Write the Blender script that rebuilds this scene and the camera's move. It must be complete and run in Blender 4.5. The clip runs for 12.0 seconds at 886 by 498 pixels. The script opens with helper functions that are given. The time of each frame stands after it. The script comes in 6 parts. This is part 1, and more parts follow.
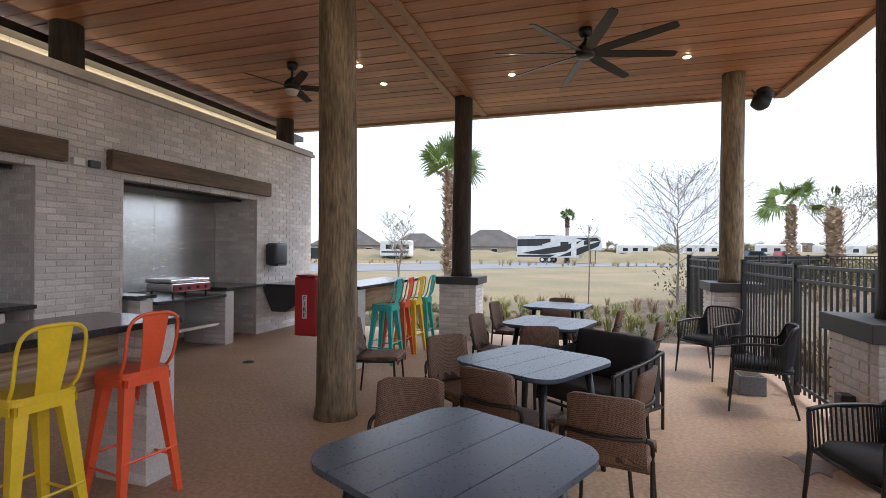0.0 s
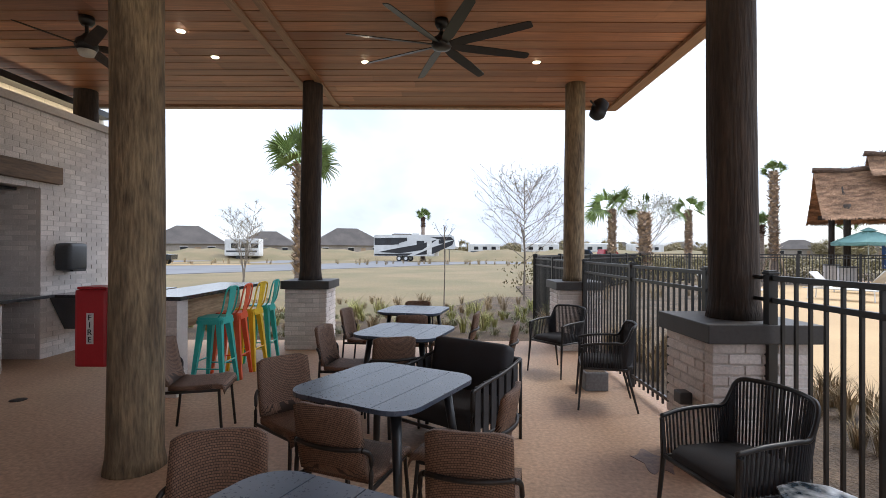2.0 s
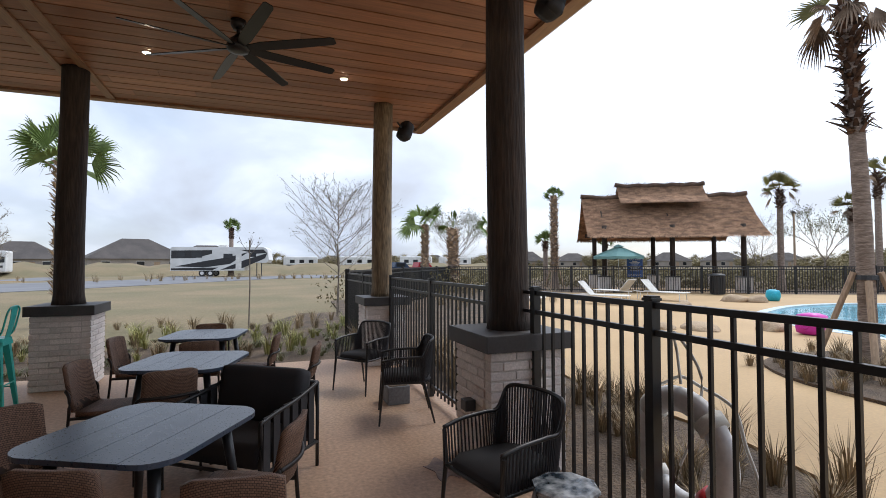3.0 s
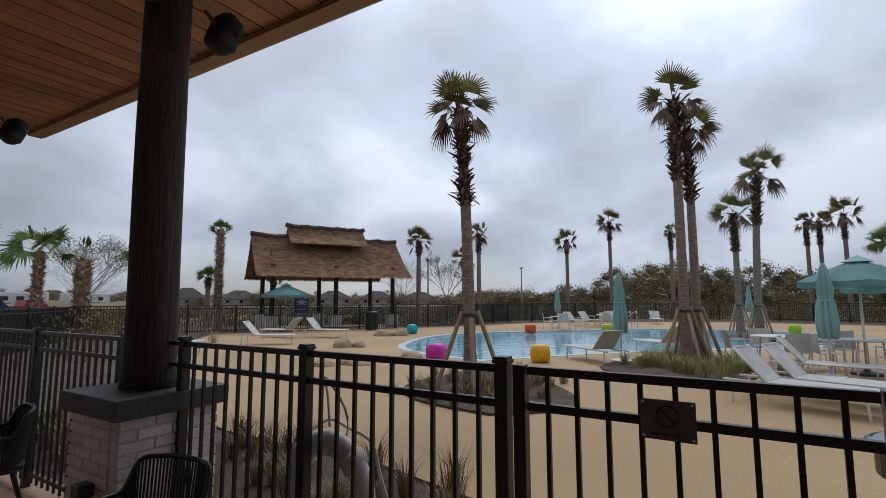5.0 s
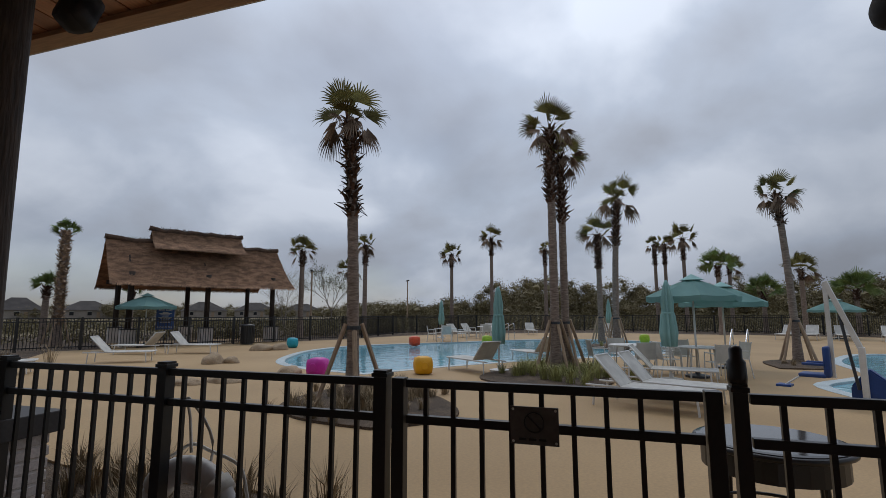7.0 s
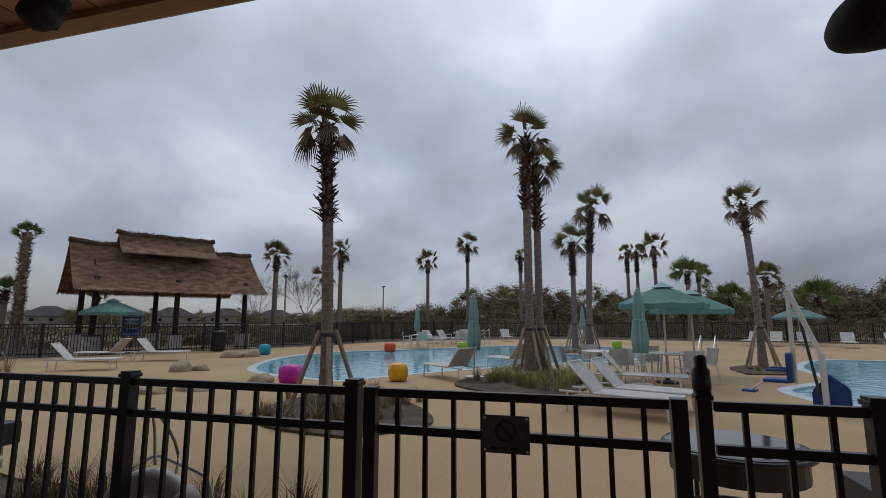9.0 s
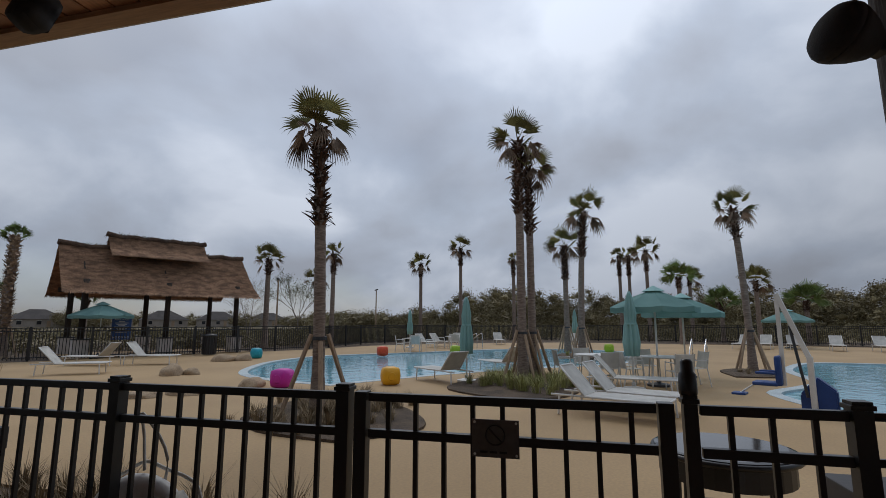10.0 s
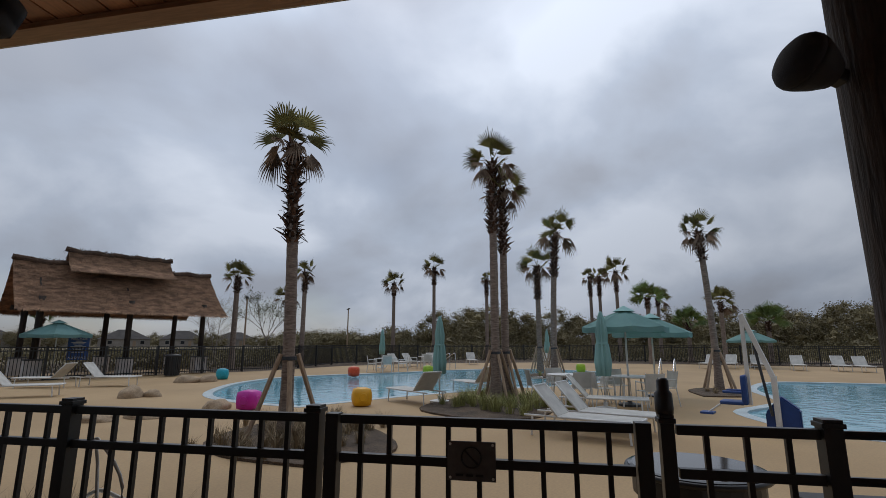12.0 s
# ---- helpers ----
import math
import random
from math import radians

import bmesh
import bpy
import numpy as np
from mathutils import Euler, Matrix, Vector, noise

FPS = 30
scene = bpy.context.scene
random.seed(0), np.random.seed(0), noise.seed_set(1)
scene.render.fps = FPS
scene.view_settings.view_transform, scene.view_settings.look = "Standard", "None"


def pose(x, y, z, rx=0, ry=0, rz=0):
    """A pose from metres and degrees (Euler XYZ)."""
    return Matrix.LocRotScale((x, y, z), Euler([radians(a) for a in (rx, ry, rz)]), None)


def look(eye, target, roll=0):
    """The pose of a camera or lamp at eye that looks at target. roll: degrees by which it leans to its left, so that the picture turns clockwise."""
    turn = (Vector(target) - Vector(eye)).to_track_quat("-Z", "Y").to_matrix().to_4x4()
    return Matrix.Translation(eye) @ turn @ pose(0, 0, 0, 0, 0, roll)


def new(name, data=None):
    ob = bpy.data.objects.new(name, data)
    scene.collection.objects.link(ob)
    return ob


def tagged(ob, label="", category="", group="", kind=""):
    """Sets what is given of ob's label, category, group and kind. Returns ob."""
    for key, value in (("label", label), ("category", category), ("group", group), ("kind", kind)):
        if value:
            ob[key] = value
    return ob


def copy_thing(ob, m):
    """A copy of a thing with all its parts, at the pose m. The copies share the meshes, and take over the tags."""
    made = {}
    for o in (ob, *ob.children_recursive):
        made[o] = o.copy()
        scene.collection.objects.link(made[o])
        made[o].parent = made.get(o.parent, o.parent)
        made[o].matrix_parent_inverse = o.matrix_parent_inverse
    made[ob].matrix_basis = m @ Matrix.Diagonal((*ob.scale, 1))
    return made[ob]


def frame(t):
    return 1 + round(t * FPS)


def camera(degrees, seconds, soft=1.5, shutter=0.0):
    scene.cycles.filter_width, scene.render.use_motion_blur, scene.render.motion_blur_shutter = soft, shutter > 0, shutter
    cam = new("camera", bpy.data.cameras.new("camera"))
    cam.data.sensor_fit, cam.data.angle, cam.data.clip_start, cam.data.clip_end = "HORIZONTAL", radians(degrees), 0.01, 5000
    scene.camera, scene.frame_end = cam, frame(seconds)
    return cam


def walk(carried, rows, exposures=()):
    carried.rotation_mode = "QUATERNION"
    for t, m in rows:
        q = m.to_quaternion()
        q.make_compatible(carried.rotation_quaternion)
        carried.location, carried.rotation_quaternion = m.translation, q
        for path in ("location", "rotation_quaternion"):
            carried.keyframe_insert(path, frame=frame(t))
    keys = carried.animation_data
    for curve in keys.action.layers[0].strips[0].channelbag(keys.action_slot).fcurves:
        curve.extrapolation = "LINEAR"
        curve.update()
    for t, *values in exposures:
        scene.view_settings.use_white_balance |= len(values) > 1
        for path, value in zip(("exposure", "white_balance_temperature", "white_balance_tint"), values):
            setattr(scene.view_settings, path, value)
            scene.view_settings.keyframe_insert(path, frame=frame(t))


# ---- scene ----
cam = camera(85.0, 12.0, soft=0.85)
PATH = [
    (0, (0.019, 1.164, 1.411), (-0.564, 3.077, 1.420), 0.43),
    (0.5, (-0.002, 1.361, 1.428), (-0.587, 3.273, 1.425), 0.26),
    (1, (-0.039, 1.483, 1.416), (-0.619, 3.397, 1.407), 0.36),
    (1.5, (-0.051, 1.601, 1.432), (-0.430, 3.564, 1.428), 0.42),
    (2, (-0.010, 1.654, 1.445), (-0.016, 3.654, 1.452), 0.23),
    (2.5, (0.084, 1.684, 1.465), (0.425, 3.654, 1.491), 0.06),
    (3, (0.154, 1.656, 1.493), (0.870, 3.523, 1.554), -0.08),
    (3.5, (0.147, 1.605, 1.511), (1.218, 3.291, 1.603), -0.01),
    (3.7, (0.149, 1.620, 1.520), (1.354, 3.213, 1.625), -0.09),
    (5.5, (0.190, 1.614, 1.557), (1.969, 2.495, 1.798), -0.08),
    (6, (0.181, 1.604, 1.556), (2.012, 2.370, 1.806), -0.12),
    (6.5, (0.177, 1.598, 1.555), (2.043, 2.271, 1.812), -0.08),
    (7, (0.187, 1.601, 1.557), (2.074, 2.210, 1.819), -0.04),
    (9, (0.186, 1.588, 1.566), (2.097, 2.103, 1.853), 0.05),
    (9.5, (0.171, 1.580, 1.571), (2.086, 2.079, 1.864), 0.03),
    (10, (0.173, 1.575, 1.572), (2.089, 2.062, 1.872), 0.04),
    (10.5, (0.174, 1.579, 1.570), (2.092, 2.057, 1.875), 0.09),
    (11, (0.182, 1.579, 1.567), (2.107, 2.032, 1.867), 0.08),
    (11.5, (0.191, 1.585, 1.567), (2.137, 1.965, 1.827), 0.11),
    (12, (0.198, 1.593, 1.567), (2.126, 1.971, 1.946), 0.09),
]
walk_rows = [(t, look(eye, target, roll)) for t, eye, target, roll in PATH]
walk(cam, walk_rows, exposures=[(0.0, 1.4), (1.2, 1.33), (2.0, 1.2), (2.6, 0.99), (3.2, 0.63), (3.7, 0.35), (5.3, -0.44), (6.5, -0.7), (12.0, -0.74)])

# ---- world and light ----
world = bpy.data.worlds.new("sky")
scene.world = world
world.use_nodes = True
wn, wl = world.node_tree.nodes, world.node_tree.links
wn.clear()
SUN_EL, SUN_AZ = radians(52), radians(68)


def wnode(kind, **props):
    n = wn.new(kind)
    for k, v in props.items():
        n.inputs[k].default_value = v
    return n


sky = wn.new("ShaderNodeTexSky")
sky.sky_type = "NISHITA"
sky.sun_disc = False
sky.sun_elevation, sky.sun_rotation = SUN_EL, SUN_AZ
sky_bg = wnode("ShaderNodeBackground", Strength=0.09)
wl.new(sky.outputs[0], sky_bg.inputs["Color"])
tc = wn.new("ShaderNodeTexCoord")
sep = wn.new("ShaderNodeSeparateXYZ")
wl.new(tc.outputs["Generated"], sep.inputs[0])
lift = wn.new("ShaderNodeMath")
lift.operation = "MAXIMUM"
lift.inputs[1].default_value = 0.0
wl.new(sep.outputs[2], lift.inputs[0])
lift2 = wn.new("ShaderNodeMath")
lift2.operation = "ADD"
lift2.inputs[1].default_value = 0.5
wl.new(lift.outputs[0], lift2.inputs[0])
flat = wn.new("ShaderNodeCombineXYZ")
for i in range(2):
    d = wn.new("ShaderNodeMath")
    d.operation = "DIVIDE"
    wl.new(sep.outputs[i], d.inputs[0])
    wl.new(lift2.outputs[0], d.inputs[1])
    wl.new(d.outputs[0], flat.inputs[i])
cloud = wnode("ShaderNodeTexNoise", Scale=2.0, Detail=8.0, Roughness=0.48, Distortion=0.25)
wl.new(flat.outputs[0], cloud.inputs["Vector"])
cloud2 = wnode("ShaderNodeTexNoise", Scale=0.9, Detail=4.0, Roughness=0.5)
wl.new(flat.outputs[0], cloud2.inputs["Vector"])
shade = wn.new("ShaderNodeValToRGB")
el = shade.color_ramp.elements
el[0].position, el[0].color = 0.36, (0.375, 0.41, 0.485, 1)
el[1].position, el[1].color = 0.63, (0.64, 0.70, 0.81, 1)
mid = el.new(0.5)
mid.color = (0.46, 0.52, 0.63, 1)
wl.new(cloud.outputs[0], shade.inputs[0])
cover = wn.new("ShaderNodeValToRGB")
ce = cover.color_ramp.elements
ce[0].position, ce[0].color = 0.36, (0.5, 0.5, 0.5, 1)
ce[1].position, ce[1].color = 0.5, (1, 1, 1, 1)
wl.new(cloud2.outputs[0], cover.inputs[0])
cloud_bg = wnode("ShaderNodeBackground", Strength=1.5)
wl.new(shade.outputs[0], cloud_bg.inputs["Color"])
zenith = wn.new("ShaderNodeMath")  # an overcast sky is brighter overhead
zenith.operation = "MULTIPLY_ADD"
zenith.inputs[1].default_value, zenith.inputs[2].default_value = 1.0, 1.32
wl.new(lift.outputs[0], zenith.inputs[0])
toward = wn.new("ShaderNodeVectorMath")  # the veiled sun brightens its own quarter of the sky
toward.operation = "DOT_PRODUCT"
wl.new(tc.outputs["Generated"], toward.inputs[0])
toward.inputs[1].default_value = (math.sin(SUN_AZ) * math.cos(SUN_EL), math.cos(SUN_AZ) * math.cos(SUN_EL), math.sin(SUN_EL))
glow = wn.new("ShaderNodeMapRange")
glow.inputs["From Min"].default_value, glow.inputs["From Max"].default_value = 0.45, 0.97
glow.inputs["To Min"].default_value, glow.inputs["To Max"].default_value = 0.66, 1.2
wl.new(toward.outputs["Value"], glow.inputs[0])
veil = wn.new("ShaderNodeMath")
veil.operation = "MULTIPLY"
wl.new(zenith.outputs[0], veil.inputs[0])
wl.new(glow.outputs[0], veil.inputs[1])
wl.new(veil.outputs[0], cloud_bg.inputs["Strength"])
mixw = wn.new("ShaderNodeMixShader")
wl.new(cover.outputs[0], mixw.inputs[0])
wl.new(sky_bg.outputs[0], mixw.inputs[1])
wl.new(cloud_bg.outputs[0], mixw.inputs[2])
wout = wn.new("ShaderNodeOutputWorld")
wl.new(mixw.outputs[0], wout.inputs[0])

sun = new("sun", bpy.data.lights.new("sun", "SUN"))
sun.data.energy, sun.data.angle, sun.data.color = 0.9, radians(18), (1.0, 0.95, 0.87)
sun_dir = Vector((math.sin(SUN_AZ) * math.cos(SUN_EL), math.cos(SUN_AZ) * math.cos(SUN_EL), math.sin(SUN_EL)))
sun.matrix_world = look(sun_dir * 50, (0, 0, 0))


# ---- materials ----
def mat(name, c1, c2=None, rough=0.6, metal=0.0, big=1.5, small=40.0, stretch=(1, 1, 1), bump=0.15, grain=0.25, rand=0.0,
        island=0.0, local=False, gloss_var=0.1, emit=0.0, dist=0.004):
    m = bpy.data.materials.new(name)
    m.use_nodes = True
    n, l = m.node_tree.nodes, m.node_tree.links
    b = n["Principled BSDF"]
    c2 = c2 or tuple(v * 0.8 for v in c1)
    if local:
        src = n.new("ShaderNodeTexCoord").outputs["Object"]
    else:
        src = n.new("ShaderNodeNewGeometry").outputs["Position"]
    mp = n.new("ShaderNodeMapping")
    mp.inputs["Scale"].default_value = stretch
    l.new(src, mp.inputs[0])
    nb = n.new("ShaderNodeTexNoise")
    nb.inputs["Scale"].default_value, nb.inputs["Detail"].default_value = big, 5
    ns = n.new("ShaderNodeTexNoise")
    ns.inputs["Scale"].default_value, ns.inputs["Detail"].default_value = small, 6
    l.new(mp.outputs[0], nb.inputs[0])
    l.new(mp.outputs[0], ns.inputs[0])
    ramp = n.new("ShaderNodeValToRGB")
    ramp.color_ramp.elements[0].position, ramp.color_ramp.elements[1].position = 0.35, 0.65
    ramp.color_ramp.elements[0].color, ramp.color_ramp.elements[1].color = (*c2, 1), (*c1, 1)
    l.new(nb.outputs[0], ramp.inputs[0])
    mr = n.new("ShaderNodeMapRange")
    mr.inputs["From Min"].default_value, mr.inputs["From Max"].default_value = 0.25, 0.75
    mr.inputs["To Min"].default_value, mr.inputs["To Max"].default_value = 1 - grain, 1 + grain
    l.new(ns.outputs[0], mr.inputs[0])
    val = mr.outputs[0]
    for amount, socket in ((rand, "rand"), (island, "island")):
        if not amount:
            continue
        r = n.new("ShaderNodeObjectInfo").outputs["Random"] if socket == "rand" else n.new("ShaderNodeNewGeometry").outputs["Random Per Island"]
        rr = n.new("ShaderNodeMapRange")
        rr.inputs["To Min"].default_value, rr.inputs["To Max"].default_value = 1 - amount, 1 + amount
        l.new(r, rr.inputs[0])
        mul = n.new("ShaderNodeMath")
        mul.operation = "MULTIPLY"
        l.new(val, mul.inputs[0])
        l.new(rr.outputs[0], mul.inputs[1])
        val = mul.outputs[0]
    vm = n.new("ShaderNodeVectorMath")
    vm.operation = "SCALE"
    l.new(ramp.outputs[0], vm.inputs[0])
    l.new(val, vm.inputs["Scale"])
    l.new(vm.outputs[0], b.inputs["Base Color"])
    b.inputs["Metallic"].default_value = metal
    rm = n.new("ShaderNodeMapRange")
    rm.inputs["To Min"].default_value, rm.inputs["To Max"].default_value = max(0.02, rough - gloss_var), min(1, rough + gloss_var)
    l.new(ns.outputs[0], rm.inputs[0])
    l.new(rm.outputs[0], b.inputs["Roughness"])
    if bump:
        bp = n.new("ShaderNodeBump")
        bp.inputs["Strength"].default_value, bp.inputs["Distance"].default_value = bump, dist
        l.new(ns.outputs[0], bp.inputs["Height"])
        l.new(bp.outputs[0], b.inputs["Normal"])
    if emit:
        b.inputs["Emission Color"].default_value, b.inputs["Emission Strength"].default_value = (*c1, 1), emit
    return m


def weave(name, c1, c2, fine, rough=0.7):
    """Woven strands: two crossed bands of waves, in the object's own space."""
    m = bpy.data.materials.new(name)
    m.use_nodes = True
    n, l = m.node_tree.nodes, m.node_tree.links
    b = n["Principled BSDF"]
    tcd = n.new("ShaderNodeTexCoord")
    br = n.new("ShaderNodeTexBrick")
    br.inputs["Scale"].default_value = fine
    br.inputs["Color1"].default_value, br.inputs["Color2"].default_value = (*c1, 1), (*[v * 0.7 for v in c1], 1)
    br.inputs["Mortar"].default_value = (*c2, 1)
    br.inputs["Mortar Size"].default_value = 0.05
    br.inputs["Brick Width"].default_value, br.inputs["Row Height"].default_value = 0.62, 0.36
    sp = n.new("ShaderNodeSeparateXYZ")
    l.new(tcd.outputs["Object"], sp.inputs[0])
    su = n.new("ShaderNodeMath")
    su.operation = "ADD"
    l.new(sp.outputs[1], su.inputs[0])
    l.new(sp.outputs[2], su.inputs[1])
    cb = n.new("ShaderNodeCombineXYZ")
    l.new(sp.outputs[0], cb.inputs[0])
    l.new(su.outputs[0], cb.inputs[1])
    l.new(cb.outputs[0], br.inputs[0])
    l.new(br.outputs["Color"], b.inputs["Base Color"])
    b.inputs["Roughness"].default_value = rough
    bp = n.new("ShaderNodeBump")
    bp.inputs["Strength"].default_value, bp.inputs["Distance"].default_value, bp.invert = 0.7, 0.004, True
    l.new(br.outputs["Fac"], bp.inputs["Height"])
    l.new(bp.outputs[0], b.inputs["Normal"])
    return m


LOG = mat("log", (0.26, 0.192, 0.112), (0.118, 0.083, 0.049), 0.8, big=4, small=22, stretch=(2.5, 2.5, 0.4), bump=0.9, grain=0.55, dist=0.014)
# dark wood; for the pier columns this colour also holds their backlit shade
LOG_DARK_SHADED = mat("log_dark_shaded", (0.05, 0.034, 0.025), (0.027, 0.019, 0.015), 0.85, big=3, small=16, stretch=(3, 3, 0.35), bump=0.9, grain=0.6, dist=0.015)
CEIL = mat("ceiling_wood", (0.50, 0.24, 0.128), (0.33, 0.14, 0.074), 0.45, big=1.2, small=14, stretch=(0.25, 3, 3), bump=0.15, grain=0.22, island=0.22)
TRIMWOOD = mat("trim_wood", (0.40, 0.24, 0.135), (0.33, 0.18, 0.1), 0.5, big=2, small=20, stretch=(3, 0.25, 3), bump=0.1)
FASCIA = mat("fascia", (0.62, 0.60, 0.56), (0.56, 0.54, 0.5), 0.5, big=0.7, small=30, bump=0.03, grain=0.05)
ROOFTOP = mat("roof_top", (0.2, 0.19, 0.18), rough=0.8)
BRICK = mat("white_brick", (0.70, 0.65, 0.615), (0.58, 0.53, 0.50), 0.85, big=2.5, small=60, bump=0.5, grain=0.16, rand=0.13, dist=0.006)
BRICK_I = mat("white_brick_far", (0.70, 0.65, 0.615), (0.58, 0.53, 0.50), 0.85, big=2.5, small=60, bump=0.5, grain=0.16, island=0.13, dist=0.006)
MORTAR = mat("mortar", (0.64, 0.595, 0.56), rough=0.95, big=2, small=80, bump=0.4, grain=0.15)
SIDING = mat("siding", (0.50, 0.48, 0.43), (0.45, 0.43, 0.38), 0.6, big=0.8, small=30, bump=0.05, grain=0.06)
STONECAP = mat("stone_cap", (0.055, 0.052, 0.053), (0.038, 0.036, 0.037), 0.55, big=3, small=50, bump=0.15, grain=0.2)
COPING = mat("coping", (0.52, 0.48, 0.45), rough=0.8, big=2, small=40, bump=0.2, grain=0.1)
LINTEL = mat("lintel_wood", (0.17, 0.105, 0.06), (0.09, 0.058, 0.035), 0.7, big=3, small=18, stretch=(3, 0.35, 3), bump=0.45, grain=0.35, dist=0.008)
STEEL = mat("brushed_steel", (0.78, 0.78, 0.77), (0.68, 0.68, 0.67), 0.24, 1.0, big=0.8, small=60, stretch=(1, 0.1, 4), bump=0.04, grain=0.06)
FLOOR = mat("stained_concrete", (0.47, 0.325, 0.215), (0.34, 0.21, 0.138), 0.62, big=0.4, small=34, bump=0.5, grain=0.32, dist=0.006)
DECK = mat("pool_deck", (0.455, 0.305, 0.152), (0.375, 0.247, 0.12), 0.75, big=0.28, small=30, bump=0.25, grain=0.12)
BLACK = mat("black_metal", (0.012, 0.012, 0.013), (0.018, 0.018, 0.019), 0.38, 0.0, big=3, small=80, bump=0.03, grain=0.15)
DARKMETAL = mat("dark_bronze", (0.035, 0.03, 0.027), rough=0.42, metal=0.5, big=4, small=80, bump=0.02)
TABLETOP = mat("table_top", (0.066, 0.088, 0.126), (0.052, 0.072, 0.106), 0.3, big=3, small=90, bump=0.06, grain=0.12)
WICKER = weave("wicker_brown", (0.25, 0.14, 0.088), (0.045, 0.025, 0.016), 48)
CUSHION = mat("black_cushion", (0.022, 0.022, 0.026), rough=0.85, big=5, small=250, bump=0.3, grain=0.25)
ROPE = mat("black_rope", (0.03, 0.03, 0.034), rough=0.75, big=5, small=200, bump=0.3, grain=0.3)
GRANITE = mat("black_granite", (0.03, 0.03, 0.034), (0.05, 0.05, 0.055), 0.14, big=30, small=200, bump=0.0, grain=0.5, gloss_var=0.04)
PINE = mat("pine_panel", (0.56, 0.41, 0.26), (0.22, 0.135, 0.07), 0.55, big=6, small=26, stretch=(4, 0.35, 5), bump=0.15, grain=0.25)
PAINT = {
    "yellow": mat("yellow_paint", (0.86, 0.58, 0.03), rough=0.35, big=3, small=60, bump=0.02, grain=0.06),
    "orange": mat("orange_paint", (0.86, 0.115, 0.04), rough=0.35, big=3, small=60, bump=0.02, grain=0.06),
    "teal": mat("teal_paint", (0.03, 0.47, 0.42), rough=0.35, big=3, small=60, bump=0.02, grain=0.06),
}
RED = mat("red_plastic", (0.45, 0.012, 0.02), rough=0.4, big=4, small=60, bump=0.02, grain=0.06)
WHITE = mat("white_metal", (0.74, 0.73, 0.70), rough=0.45, big=3, small=60, bump=0.02, grain=0.05)
SLING = mat("sling_fabric", (0.60, 0.58, 0.53), rough=0.8, big=4, small=160, bump=0.15, grain=0.1)
TEALFAB = mat("teal_canvas", (0.28, 0.49, 0.47), (0.23, 0.42, 0.405), 0.8, big=1.5, small=120, bump=0.15, grain=0.1)
THATCH = mat("thatch", (0.43, 0.25, 0.148), (0.19, 0.108, 0.064), 0.95, big=2.2, small=14, stretch=(1, 1, 3), bump=1.0, grain=0.4, dist=0.05, island=0.25)
THATCH_DK = mat("thatch_ridge", (0.13, 0.078, 0.052), (0.075, 0.046, 0.032), 0.95, big=2.2, small=14, bump=1.0, grain=0.4, dist=0.05, island=0.25)
MULCH = mat("mulch", (0.135, 0.092, 0.058), (0.062, 0.044, 0.03), 0.95, big=2, small=45, bump=1.0, grain=0.5, dist=0.03)
LAWN = mat("dormant_lawn", (0.205, 0.152, 0.084), (0.135, 0.115, 0.057), 0.95, big=0.22, small=9, bump=0.8, grain=0.22, dist=0.03)
ROAD = mat("road_concrete", (0.165, 0.168, 0.18), (0.13, 0.133, 0.145), 0.85, big=0.3, small=20, bump=0.2, grain=0.1)
TRUNK = mat("palm_trunk", (0.30, 0.235, 0.19), (0.17, 0.125, 0.10), 0.9, big=6, small=16, stretch=(1, 1, 5), bump=0.8, grain=0.35, dist=0.02)
BOOT = mat("palm_boots", (0.13, 0.07, 0.045), (0.06, 0.035, 0.025), 0.9, big=6, small=30, bump=0.6, grain=0.4, island=0.4)
BOOT_PALE = mat("pale_palm_boots", (0.56, 0.42, 0.30), (0.32, 0.23, 0.16), 0.9, big=6, small=30, bump=0.6, grain=0.35, island=0.4)
FROND = mat("palm_frond", (0.26, 0.235, 0.075), (0.145, 0.13, 0.045), 0.8, big=3, small=30, bump=0.1, grain=0.25, island=0.3)
FROND_FRESH = mat("fresh_frond", (0.20, 0.27, 0.075), (0.115, 0.165, 0.045), 0.7, big=3, small=30, bump=0.1, grain=0.25, island=0.3)
FRONDDEAD = mat("dry_frond", (0.29, 0.205, 0.14), (0.15, 0.10, 0.068), 0.9, big=3, small=30, bump=0.2, grain=0.3, island=0.35)
BARK = mat("bark", (0.27, 0.225, 0.185), (0.18, 0.15, 0.12), 0.9, big=5, small=40, stretch=(1, 1, 0.3), bump=0.5, grain=0.3)
LEAF = mat("leaf", (0.25, 0.205, 0.1), (0.15, 0.122, 0.062), 0.7, big=0.5, small=6, bump=0, grain=0.3, island=0.35)
LEAF_SPRING = mat("spring_leaf", (0.16, 0.17, 0.07), (0.12, 0.12, 0.06), 0.7, big=2, small=10, bump=0, grain=0.3, island=0.35)
TWIG = mat("twig", (0.13, 0.10, 0.08), rough=0.9, big=2, small=20, bump=0, grain=0.3, island=0.3)
BRUSH = mat("brush_leaf", (0.19, 0.152, 0.072), (0.11, 0.095, 0.045), 0.8, big=0.4, small=6, bump=0, grain=0.3, island=0.4)
DRYGRASS = mat("dry_grass", (0.34, 0.255, 0.15), (0.22, 0.165, 0.10), 0.9, big=3, small=20, bump=0, grain=0.3, island=0.4)
GREENGRASS = mat("green_grass", (0.36, 0.35, 0.13), (0.26, 0.26, 0.09), 0.8, big=3, small=20, bump=0, grain=0.3, island=0.4)
